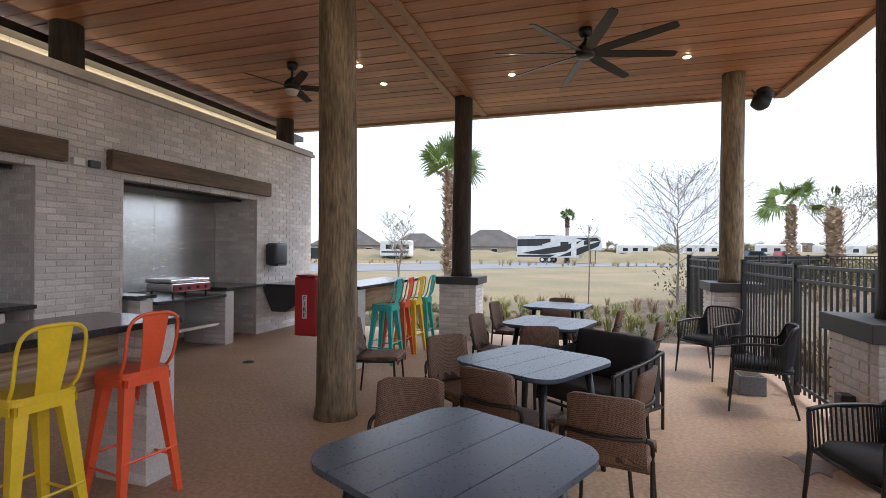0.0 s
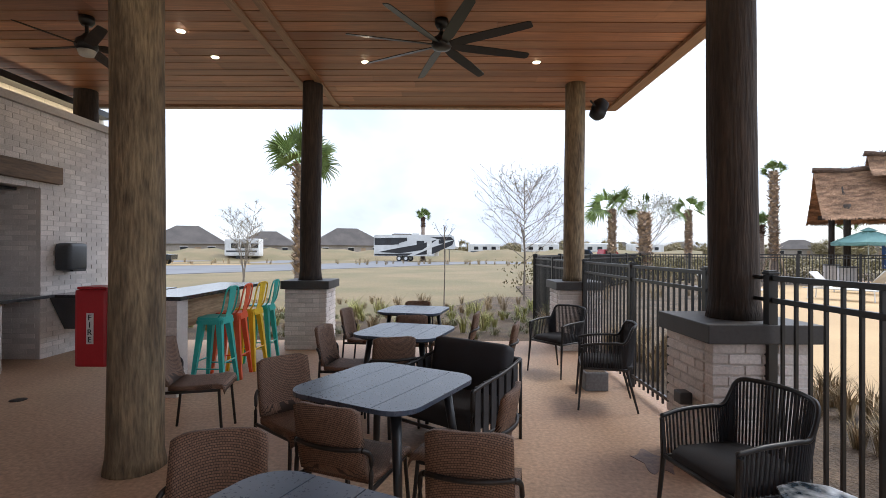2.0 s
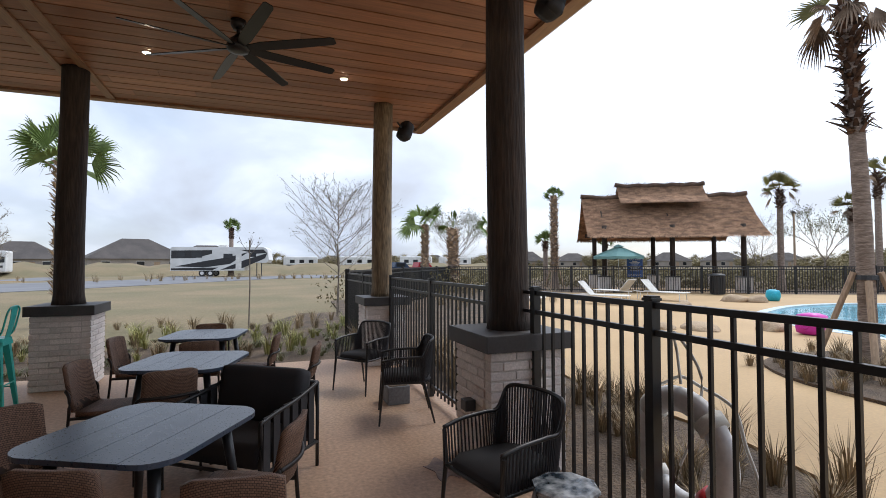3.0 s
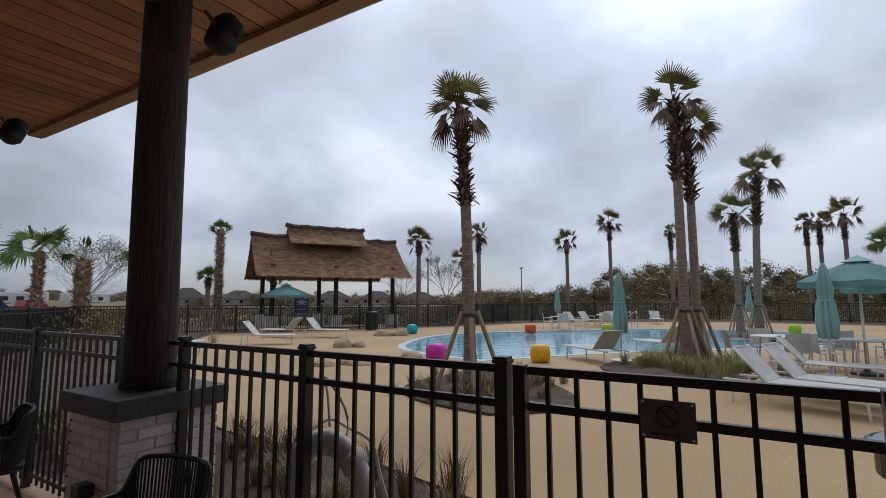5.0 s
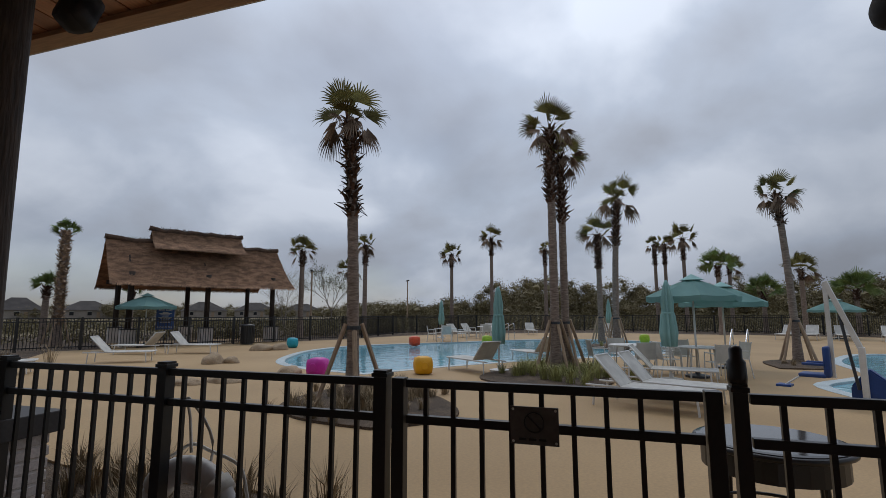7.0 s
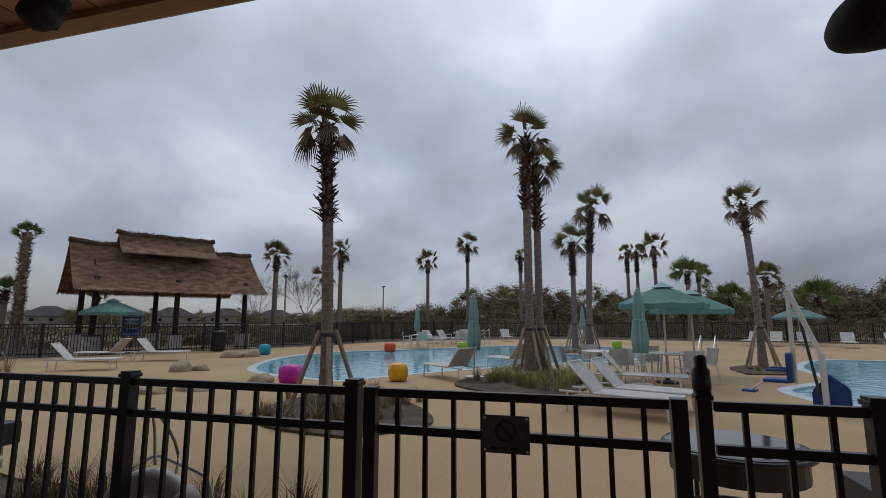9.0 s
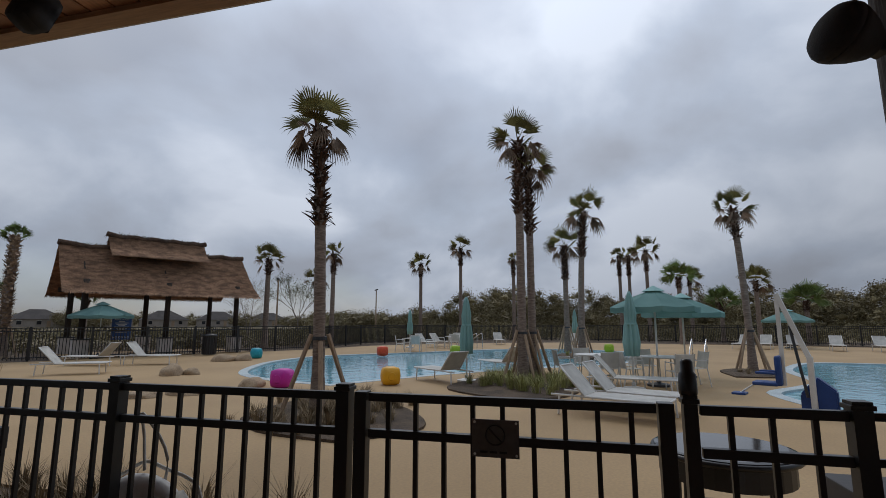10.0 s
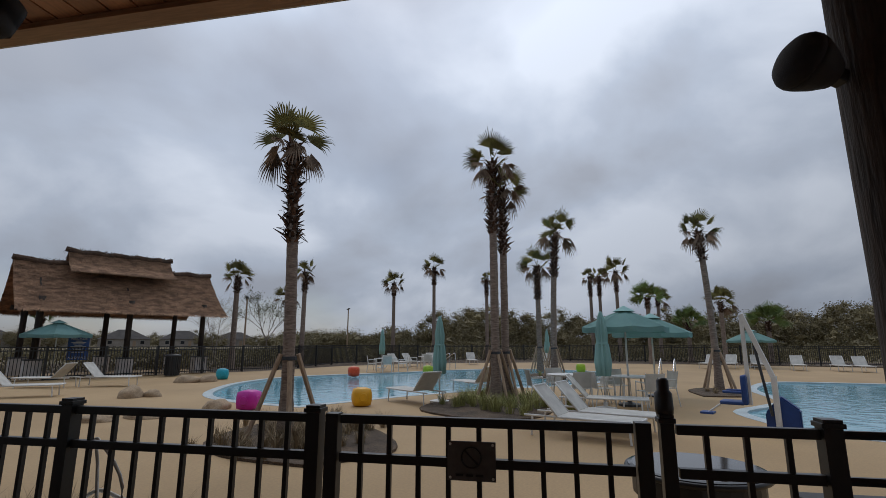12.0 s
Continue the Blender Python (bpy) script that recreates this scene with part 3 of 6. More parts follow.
wall = thing("wall_west", "whitewashed brick kitchen wall with two cooking niches", "wall", kind="structure")
b = nb()
cuts = [-8.0, 1.98, 4.6, 5.56, 7.97, WALL_END]
for i in range(5):
    a, c = cuts[i], cuts[i + 1]
    z0 = NICHE_TOP if i % 2 else 0.0
    box(b, -6.2, WALL_X - 0.006, a + 0.0005 * i, c, z0, WALL_TOP)
box(b, -6.36, -6.202, -8, WALL_END, 0, WALL_TOP - .004)
part("mortar_core", b, MORTAR, wall, "pale recessed mortar")
b = nb()
box(b, -6.4, WALL_X + 0.05, -8, WALL_END + 0.05, WALL_TOP + 0.002, WALL_TOP + 0.055)
box(b, -6.4, WALL_X + 0.02, -8, WALL_END + 0.02, WALL_TOP + 0.057, WALL_TOP + 0.115)
part("coping", b, COPING, wall, "pale stone coping")

bm = nb()
for k in range(2):
    zz = WALL_TOP + 0.12 + k * 0.25
    yy = -8.0 + (0.3 if k else 0)
    while yy < 10.3:
        box(bm, -6.3, -6.2 + 0.002 * k, yy, min(yy + 0.6, 10.4) - 0.004, zz, zz + 0.246)
        yy += 0.6
solid("wall_upper", bm, SIDING, "pale block parapet behind the log columns", "wall", kind="structure")
bm = nb()
box(bm, -6.06, -5.98, -8, 10.35, ZC - 0.2, ZC - 0.1)
box(bm, -6.2, -6.06, -8, 10.35, ZC - 0.2, ZC - 0.18)
solid("trim", bm, BLACK, "black steel ledger under the ceiling edge", "trim", kind="structure")
bm = nb()
box(bm, -9.2, -9, -8, 10.4, -0.2, ZC + 0.3)
box(bm, -9, -6.42, 10.2, 10.4, -0.2, WALL_TOP)
solid("wall_back", bm, SIDING, "plain pale walls behind the kitchen", "wall", kind="structure")

for i, (a, c) in enumerate(NICHES):
    t = thing("steel_backsplash", "brushed stainless steel backsplash in a brick niche", "backsplash", pose(0, 0, 0), "cooking niches")
    part("panel", box(nb(), -6.19, -6.15, a, (a + c) / 2 - 0.002, 0.8, NICHE_TOP), STEEL, t)
    part("panel", box(nb(), -6.19, -6.15, (a + c) / 2 + 0.002, c, 0.8, NICHE_TOP), STEEL, t)
    part("seam_strip", box(nb(), -6.15, -6.143, (a + c) / 2 - 0.012, (a + c) / 2 + 0.012, 0.82, NICHE_TOP - 0.01), STEEL, t)
    bm = nb()
    box(bm, WALL_X - 0.3, WALL_X + 0.09, a - 0.22, c + 0.26, 2.32, 2.55, bevel=0.012)
    for v in bm.verts:
        v.co.z += 0.006 * noise.noise(v.co * 3)
        v.co.x += 0.006 * noise.noise(v.co * 2.5 + Vector((5, 0, 0)))
    solid("wood_lintel", bm, LINTEL, "rough dark timber lintel over a cooking niche", "beam", "cooking niches")
    bm = nb()
    box(bm, -6.14, -5.6, a + 0.02, c - 0.02, NICHE_TOP - 0.05, NICHE_TOP - 0.01, bevel=0.005)
    solid("range_hood", bm, GREYPLASTIC, "dark flat hood panel under the niche top", "hood", "cooking niches")

# ---- kitchen counters ----
def kitchen_counter(tops, piers, front):
    t = thing("kitchen_counter", "outdoor kitchen counter with black granite top and brick piers", "counter", group="kitchen counters")
    for y0, y1, z in tops:
        b = nb()
        box(b, -6.14, front, y0, y1, z - .04, z, bevel=0.004)
        part("countertop", b, GRANITE, t, "polished black granite top")
    y0, y1 = tops[0][0], piers[-1]
    for py in piers:
        p = part("pier", box(nb(), -5.9, front - .04, py - 0.085, py + 0.085, 0, 0.788), MORTAR, t, "narrow whitewashed brick pier")
        for k in range(11):
            for j, off in enumerate((0.0, 0.19)):
                lay(p, BRICKS[(k + j) % 4], pose(front - .14 - off, py - 0.04, (k + .5) * CH + .02))
                lay(p, BRICKS[(k + j + 1) % 4], pose(front - .14 - off, py + 0.045, (k + .5) * CH + .02))
    b = nb()
    for z in (0.3,):
        box(b, -5.9, front - .1, y0 + 0.24, y1 - 0.1, z, z + 0.04)
    part("lower_shelf", b, STEEL, t, "steel lower shelf")
    return t


kitchen_counter([(5.57, 5.85, .85), (5.851, 7.05, .755), (7.051, 7.96, .85)], (5.74, 7.16), -5.1)
kitchen_counter([(1.99, 4.59, .85)], (2.2, 4.25), -5.24)


def sink(y0, y1):
    t = thing("trough_sink", "black trough sink with sloping underside on brick wall", "sink")
    b = nb()
    box(b, -5.28, -4.32, y0, y1, 0.80, 0.84, bevel=0.005)
    part("rim", b, GRANITE, t)
    b = nb()
    vs = [b.verts.new(v) for v in ((-5.28, y0 + .04, .798), (-4.36, y0 + .04, .798), (-4.42, y0 + .04, .62), (-5.0, y0 + .3, .34), (-5.28, y0 + .3, .34))]
    ws = [b.verts.new(v) for v in ((-5.28, y1 - .04, .798), (-4.36, y1 - .04, .798), (-4.42, y1 - .04, .62), (-5.0, y1 - .3, .34), (-5.28, y1 - .3, .34))]
    b.faces.new(vs[::-1])
    b.faces.new(ws)
    for i in range(5):
        b.faces.new((vs[i], vs[(i + 1) % 5], ws[(i + 1) % 5], ws[i]))
    part("basin", b, GREYPLASTIC, t, "dark tapered basin")
    return t


sink(8.05, 9.45)


def griddle():
    t = thing("gas_griddle", "small stainless tabletop gas griddle with lid", "griddle", pose(-5.36, 6.45, 0.757) @ Matrix.Diagonal((1, .78, 1, 1)))
    b = nb()
    box(b, -.22, .22, -.42, .42, .09, .2, bevel=.01)
    part("body", b, STEEL, t)
    b = nb()
    box(b, -.24, .2, -.43, .43, .205, .26, bevel=.02)
    part("lid", b, STEEL, t, "flat stainless lid")
    b = nb()
    box(b, .222, .232, -.4, .4, .1, .19)
    part("control_panel", b, mat("control_red", (.35, .05, .07), rough=.4), t, "dull red control panel")
    for yy in (-.28, -.1, .1, .28):
        b = nb()
        lathe(b, [(.022, 0), (.02, .03)], 12, pose(.233, yy, .14, 0, 90, 0))
        part("knob", b, GREYPLASTIC, t, "round black knob")
    for sx in (-.18, .18):
        for yy in (-.36, .36):
            part("leg", tube(nb(), [(sx, yy, .09), (sx, yy, 0)], .015, 8), BLACK, t)
    b = nb()
    tube(b, [(.23, -.2, .27), (.27, -.2, .27), (.27, .2, .27), (.23, .2, .27)], .009, 8)
    part("handle", b, STEEL, t, "bar handle")


griddle()


def towel_box():
    t = thing("towel_dispenser", "black rounded paper towel dispenser on brick wall", "dispenser", pose(WALL_X + .005, 8.35, 1.34))
    b = nb()
    box(b, 0, .22, -.17, .17, -.19, .19, bevel=.05)
    part("cover", b, GREYPLASTIC, t, smooth=True)
    b = nb()
    box(b, .08, .225, -.12, .12, -.2, -.175, bevel=.004)
    part("paper_slot", b, BLACK, t, "dark slot at the bottom")


towel_box()
for yy, mt, lab in ((5.0, WHITE, "small white junction box cover on brick"), (5.18, GREYPLASTIC, "small dark control box on brick")):
    bm = nb()
    box(bm, WALL_X + .002, WALL_X + .05, yy - .06, yy + .06, 2.31, 2.39, bevel=.008)
    solid("switch_box", bm, mt, lab, "switch box")


# ---- bars with stools ----
def bar(y0, y1, pier_ys, x0=-3.08, x1=-2.42, apron_x=-2.68):
    t = thing("bar_counter", "long bar with black granite top, pine apron and brick end", "bar", group="bars")
    b = nb()
    box(b, x0, x1, y0, y1, 0.945, 0.985, bevel=.004)
    part("countertop", b, GRANITE, t, "polished black granite top")
    b = nb()
    box(b, apron_x - .02, apron_x + .02, y0 + .2, y1 - .2, .6, .943, bevel=.003)
    part("apron", b, PINE, t, "knotty pine apron board")
    for py in pier_ys:
        xe = x1 - .03
        p = part("end_pier", box(nb(), xe - 2 * BL + .004, xe - .004, py - .098, py + .098, 0, .943), MORTAR, t, "whitewashed brick end pier")
        for k in range(14):
            spans = ((0, 1), (1, 1)) if k % 2 else ((0, .5), (.5, 1), (1.5, .5))
            for sy in (-1, 1):
                for j, (s0, w) in enumerate(spans):
                    lay(p, BRICKS[(k + j) % 4], pose(xe - (s0 + w / 2) * BL, py + sy * .053, (k + .5) * CH + .008) @ Matrix.Diagonal((w if w == 1 else .47, 1, 1, 1)))
    return t


bar(-2.5, 3.62, (3.5, -2.38), x0=-3.15, x1=-2.46, apron_x=-2.74)
bar(6.35, 8.5, (6.46,), x0=-3.2, x1=-2.58, apron_x=-2.84)


def stool(colour, label):
    """A metal bar stool that faces +x, its back at -x."""
    m = PAINT[colour]
    t = thing("bar_stool", label, "bar stool", group="bar stools")
    b = nb()
    prism(b, rrect(.33, .33, .05), .70, .735)
    bmesh.ops.bevel(b, geom=[e for e in b.edges if abs(e.verts[0].co.z - e.verts[1].co.z) < 1e-4 and e.verts[0].co.z > .72], offset=.008, segments=2, affect="EDGES")
    part("seat", b, m, t, smooth=False)
    b = nb()
    for a in range(4):
        c = pose(0, 0, 0, 0, 0, 90 * a)
        box(b, -.14, .14, -.168, -.162, .66, .70, c)
    part("seat_skirt", b, m, t)
    for sx in (-1, 1):
        for sy in (-1, 1):
            b = nb()
            top, bot = Vector((sx * .145, sy * .145, .7)), Vector((sx * .215, sy * .215, 0))
            ring = []
            for p, w in ((bot, .019), (top, .036)):
                ring.append([b.verts.new(p + Vector((dx * w - sx * w, dy * w - sy * w, 0))) for dx, dy in ((-1, -1), (1, -1), (1, 1), (-1, 1))])
            for k in range(4):
                b.faces.new((ring[0][k], ring[0][(k + 1) % 4], ring[1][(k + 1) % 4], ring[1][k]))
            b.faces.new(ring[0][::-1])
            b.faces.new(ring[1])
            part("leg", b, m, t)
    q = .185
    for p0, p1 in (((q, q), (q, -q)), ((q, -q), (-q, -q)), ((-q, -q), (-q, q)), ((-q, q), (q, q))):
        z = .2 if p0[0] != p1[0] else .26
        part("footrest_bar", tube(nb(), [(*p0, z), (*p1, z)], .008, 6), m, t)
    b = nb()
    pts = [(-.10, -.15, .72), (-.165, -.165, .80), (-.205, -.17, .95), (-.222, -.15, 1.02), (-.228, -.09, 1.05), (-.23, 0, 1.055), (-.228, .09, 1.05), (-.222, .15, 1.02), (-.205, .17, .95), (-.165, .165, .80), (-.10, .15, .72)]
    tube(b, smooth_path(pts, 4), .0105, 8)
    part("back_hoop", b, m, t, smooth=True)
    b = nb()
    rows = []
    for z, x, w in ((.728, -.155, .062), (.84, -.19, .07), (.95, -.213, .078), (1.05, -.226, .088)):
        rows.append([b.verts.new((x + dx, s * w, z)) for dx, s in ((0, -1), (0, 1), (-.006, 1), (-.006, -1))])
    for p, q2 in zip(rows, rows[1:]):
        for k in range(4):
            b.faces.new((p[k], p[(k + 1) % 4], q2[(k + 1) % 4], q2[k]))
    b.faces.new(rows[0][::-1])
    b.faces.new(rows[-1])
    part("back_panel", b, m, t)
    return t


STOOLS = {c: stool(c, lab) for c, lab in (("yellow", "glossy yellow metal bar stool with hoop back at a bar"), ("orange", "glossy orange-red metal bar stool with hoop back at a bar"), ("teal", "glossy teal metal bar stool with hoop back at a bar"))}
SS = Matrix.Diagonal((.85, .85, 1.0, 1))
STOOLS["orange"].matrix_basis = pose(-2.48, 3.3, 0, 0, 0, 172) @ SS
STOOLS["yellow"].matrix_basis = pose(-2.54, 2.8, 0, 0, 0, 176) @ SS
STOOLS["teal"].matrix_basis = pose(-2.47, 6.85, 0, 0, 0, 178) @ SS
copy_thing(STOOLS["orange"], pose(-2.45, 7.2, 0, 0, 0, 183))
copy_thing(STOOLS["yellow"], pose(-2.42, 7.58, 0, 0, 0, 176))
copy_thing(STOOLS["teal"], pose(-2.4, 7.98, 0, 0, 0, 181))


# ---- red cabinet on the log column ----
def text_part(name, words, size, m, parent, material):
    c = bpy.data.curves.new(name, "FONT")
    c.body, c.size, c.extrude, c.align_x = words, size, .002, "CENTER"
    tmp = new(name + "_tmp", c)
    me = bpy.data.meshes.new_from_object(tmp.evaluated_get(bpy.context.evaluated_depsgraph_get()))
    bpy.data.objects.remove(tmp)
    me.materials.clear()
    me.materials.append(material)
    o = new(name, me)
    o.parent = parent
    o.matrix_basis = m
    return o


def red_cabinet():
    t = thing("extinguisher_cabinet", "red plastic fire extinguisher cabinet strapped to a log column", "cabinet", pose(-2.42, 5.05, .64))
    b = nb()
    box(b, -.11, .11, -.11, .11, 0, .53, bevel=.02)
    part("case", b, RED, t, smooth=False)
    b = nb()
    box(b, -.024, .024, -.114, -.1105, .16, .37, bevel=.001)
    plate = part("marking_plate", b, WHITE, t, "white marking plate with black letters")
    for k, ch in enumerate("FIRE"):
        text_part("letter", ch, .056, pose(0, -.1155, .322 - .05 * k, 90, 0, 0), plate, BLACK)
    b = nb()
    box(b, -.1, .1, -.1, .1, .531, .548, bevel=.006)
    part("lid", b, RED, t)


red_cabinet()
bm = nb()
lathe(bm, [(.07, -.002), (.07, .004), (.05, .005)], 20, pose(-4.08, 6.27, 0))
solid("floor_drain", bm, DARKMETAL, "round dark metal drain in the floor", "drain")

# ---- dark spill on the floor beside a brick pier ----
bm = nb()
prism(bm, [(1.44 + .13 * math.cos(a) * (1 + .35 * math.sin(3 * a + 1)), 4.98 + .17 * math.sin(a) * (1 + .3 * math.sin(5 * a))) for a in [2 * math.pi * k / 40 for k in range(40)]], .0, .004)
solid("floor_stain", bm, mat("spill_stain", (.17, .12, .12), (.26, .185, .15), .6, big=9, small=50, bump=.2, grain=.3), "dark purplish spill stain on the concrete floor", "stain", kind="structure")


# ---- dining tables and chairs ----
def dining_table(label):
    t = thing("dining_table", label, "table", group="dining tables")
    n = 4
    w, d = .76, .78
    base = rrect(w, d, .13, 6, .03)
    step = w / n
    for k in range(n):
        x0, x1 = -w / 2 * 1.03 + k * step * 1.03 + .002, -w / 2 * 1.03 + (k + 1) * step * 1.03 - .002
        # slat: the outline cut to x0..x1
        def cut(poly, xc, keep):
            out = []
            for i in range(len(poly)):
                p, q = poly[i - 1], poly[i]
                ip, iq = keep(p[0]), keep(q[0])
                if ip != iq:
                    s = (xc - p[0]) / (q[0] - p[0])
                    out.append((xc, p[1] + s * (q[1] - p[1])))
                if iq:
                    out.append(q)
            return out
        poly = cut(cut(base, x0, lambda v: v >= x0), x1, lambda v: v <= x1)
        b = nb()
        prism(b, poly, .692, .715)
        part("tabletop_slat", b, TABLETOP, t, "dark blue-grey slat")
    b = nb()
    prism(b, rrect(w * .9, d * .9, .12, 5), .672, .6905)
    part("table_frame", b, BLACK, t, "black underframe")
    for sx in (-1, 1):
        for sy in (-1, 1):
            b = nb()
            tube(b, [(sx * .24, sy * .25, .675), (sx * .32, sy * .33, 0)], .02, 10, taper=[.027, .017])
            part("leg", b, BLACK, t, smooth=True)
    return t


TABLE = dining_table("dark blue-grey slatted dining table with rounded corners on patio")
for i, (x, y, a) in enumerate(((-.42, 2.78, -26), (-.33, 4.33, -29), (-.36, 6.1, -17), (-.38, 7.68, -12))):
    if i == 0:
        TABLE.matrix_basis = pose(x, y, 0, 0, 0, a)
    else:
        copy_thing(TABLE, pose(x, y, 0, 0, 0, a))


def wicker_chair():
    """Faces +y, back at -y."""
    t = thing("wicker_chair", "brown woven wicker dining chair with dark steel frame", "chair", group="wicker dining chairs")

    def shell(profile, w0, w1, th):
        b = nb()
        rows = []
        m = len(profile)
        for i, (y, z) in enumerate(profile):
            f = i / (m - 1)
            w = w0 + (w1 - w0) * f
            row = []
            nx = 10
            for k in range(nx + 1):
                u = -1 + 2 * k / nx
                row.append((u * w / 2, y - .035 * (1 - u * u) * (.9 if profile[0][1] != profile[-1][1] and z > .44 else .0), z - (.018 * max(0, abs(u) - .75) / .25 if i == m - 1 else 0)))
            rows.append(row)
        return rows, th

    def skin(rows, off):
        b = nb()
        top = [[b.verts.new(p) for p in r] for r in rows]
        bot = [[b.verts.new(Vector(p) + off) for p in r] for r in rows]
        R, C = len(rows), len(rows[0])
        for i in range(R - 1):
            for k in range(C - 1):
                b.faces.new((top[i][k], top[i][k + 1], top[i + 1][k + 1], top[i + 1][k]))
                b.faces.new((bot[i][k], bot[i + 1][k], bot[i + 1][k + 1], bot[i][k + 1]))
        for i in range(R - 1):
            for k in (0, C - 1):
                q = (top[i][k], top[i + 1][k], bot[i + 1][k], bot[i][k])
                b.faces.new(q)
        for k in range(C - 1):
            for i in (0, R - 1):
                b.faces.new((top[i][k], top[i][k + 1], bot[i][k + 1], bot[i][k]))
        bmesh.ops.recalc_face_normals(b, faces=b.faces)
        return b

    rows, _ = shell([(-.19, .40), (-.21, .45), (-.228, .52), (-.245, .59), (-.26, .66), (-.268, .715)], .41, .39, .03)
    part("backrest", skin(rows, Vector((0, -.032, 0))), WICKER, t, "brown woven backrest", smooth=True)
    rows, _ = shell([(-.19, .402), (-.1, .395), (.05, .40), (.18, .408), (.235, .40), (.25, .38)], .43, .45, .03)
    part("seat", skin(rows, Vector((0, 0, -.03))), WICKER, t, "brown woven seat", smooth=True)
    for sx in (-1, 1):
        part("front_leg", tube(nb(), [(sx * .2, .2, .37), (sx * .225, .235, 0)], .012, 8), DARKMETAL, t)
        pts = [(sx * .235, -.27, 0), (sx * .232, -.235, .3), (sx * .232, -.225, .47), (sx * .226, -.238, .52), (sx * .2, -.268, .54)]
        part("rear_leg", tube(nb(), smooth_path(pts, 4), .012, 8), DARKMETAL, t, smooth=True)
        part("side_rail", tube(nb(), [(sx * .2, .2, .362), (sx * .232, -.235, .362)], .011, 8), DARKMETAL, t)
    b = nb()
    tube(b, smooth_path([(-.2, -.268, .54), (-.1, -.3, .54), (0, -.312, .54), (.1, -.3, .54), (.2, -.268, .54)], 4), .011, 8)
    part("back_rail", b, DARKMETAL, t, smooth=True)
    return t


CS = Matrix.Diagonal((.87, .9, 1.06, 1))
CHAIR = wicker_chair()
SEATS = [(0.13, 3.76, -10), (-0.44, 4.05, -22), (-0.8, 3.23, 192), (-0.87, 4.6, -135), (-1.92, 5.45, -80), (0.09, 4.19, 70), (-0.48, 5.76, 17),
         (-0.86, 6.04, -100), (-0.92, 7.35, -100), (-0.38, 7.09, 5), (-0.37, 8.01, 180), (0.1, 7.15, 80), (0.43, 6.38, 76)]
for i, (x, y, a) in enumerate(SEATS):
    if i == 0:
        CHAIR.matrix_basis = pose(x, y, 0, 0, 0, a) @ CS
    else:
        copy_thing(CHAIR, pose(x, y, 0, 0, 0, a))


def rope_chair():
    """Low-backed armchair of black cords, facing +y."""
    t = thing("rope_armchair", "black rope armchair with dark cushion and slim metal legs", "armchair", group="rope armchairs")
    top = smooth_path([(.275, .26, .615), (.285, .12, .64), (.285, -.06, .65), (.275, -.165, .66), (.25, -.235, .79), (.14, -.285, .81), (0, -.295, .815), (-.14, -.285, .81), (-.25, -.235, .79), (-.275, -.165, .66), (-.285, -.06, .65), (-.285, .12, .64), (-.275, .26, .615)], 5)
    low = smooth_path([(.265, .25, .40), (.262, .12, .40), (.258, -.06, .40), (.25, -.155, .40), (.22, -.2, .40), (.12, -.245, .40), (0, -.26, .40), (-.12, -.245, .40), (-.22, -.2, .40), (-.25, -.155, .40), (-.258, -.06, .40), (-.262, .12, .40), (-.265, .25, .40)], 5)
    part("top_rail", tube(nb(), top, .013, 8), BLACK, t, smooth=True)
    part("seat_rail", tube(nb(), low + [low[0]], .012, 8), BLACK, t, smooth=True)
    m = len(top)
    for i in range(0, int((m - 1) * 1.25) + 1):
        f = i / 1.25
        k = min(int(f), m - 2)
        p, q = top[k].lerp(top[k + 1], f - k), low[k].lerp(low[k + 1], f - k)
        part("cord", tube(nb(), [p, q], .0062, 5, caps=False), ROPE, t)
    b = nb()
    prism(b, rrect(.5, .5, .08), .385, .455)
    bmesh.ops.bevel(b, geom=[e for e in b.edges if abs(e.verts[0].co.z - e.verts[1].co.z) < 1e-4], offset=.02, segments=2, affect="EDGES")
    part("cushion", b, CUSHION, t, "dark grey seat cushion", smooth=True)
    for sx in (-1, 1):
        part("front_leg", tube(nb(), [(sx * .285, .25, .6), (sx * .268, .25, .4), (sx * .285, .285, 0)], .014, 8, taper=[.013, .016, .01]), BLACK, t)
        part("rear_leg", tube(nb(), [(sx * .22, -.18, .4), (sx * .26, -.29, 0)], .014, 8, taper=[.016, .01]), BLACK, t)
    return t


RS = Matrix.Diagonal((.9, .9, .95, 1))
ROPE_CHAIR = rope_chair()
ROPE_CHAIR.matrix_basis = pose(1.36, 7.45, 0, 0, 0, 126) @ RS
copy_thing(ROPE_CHAIR, pose(1.52, 6.25, 0, 0, 0, 77))
copy_thing(ROPE_CHAIR, pose(1.41, 4.0, 0, 0, 0, 102))


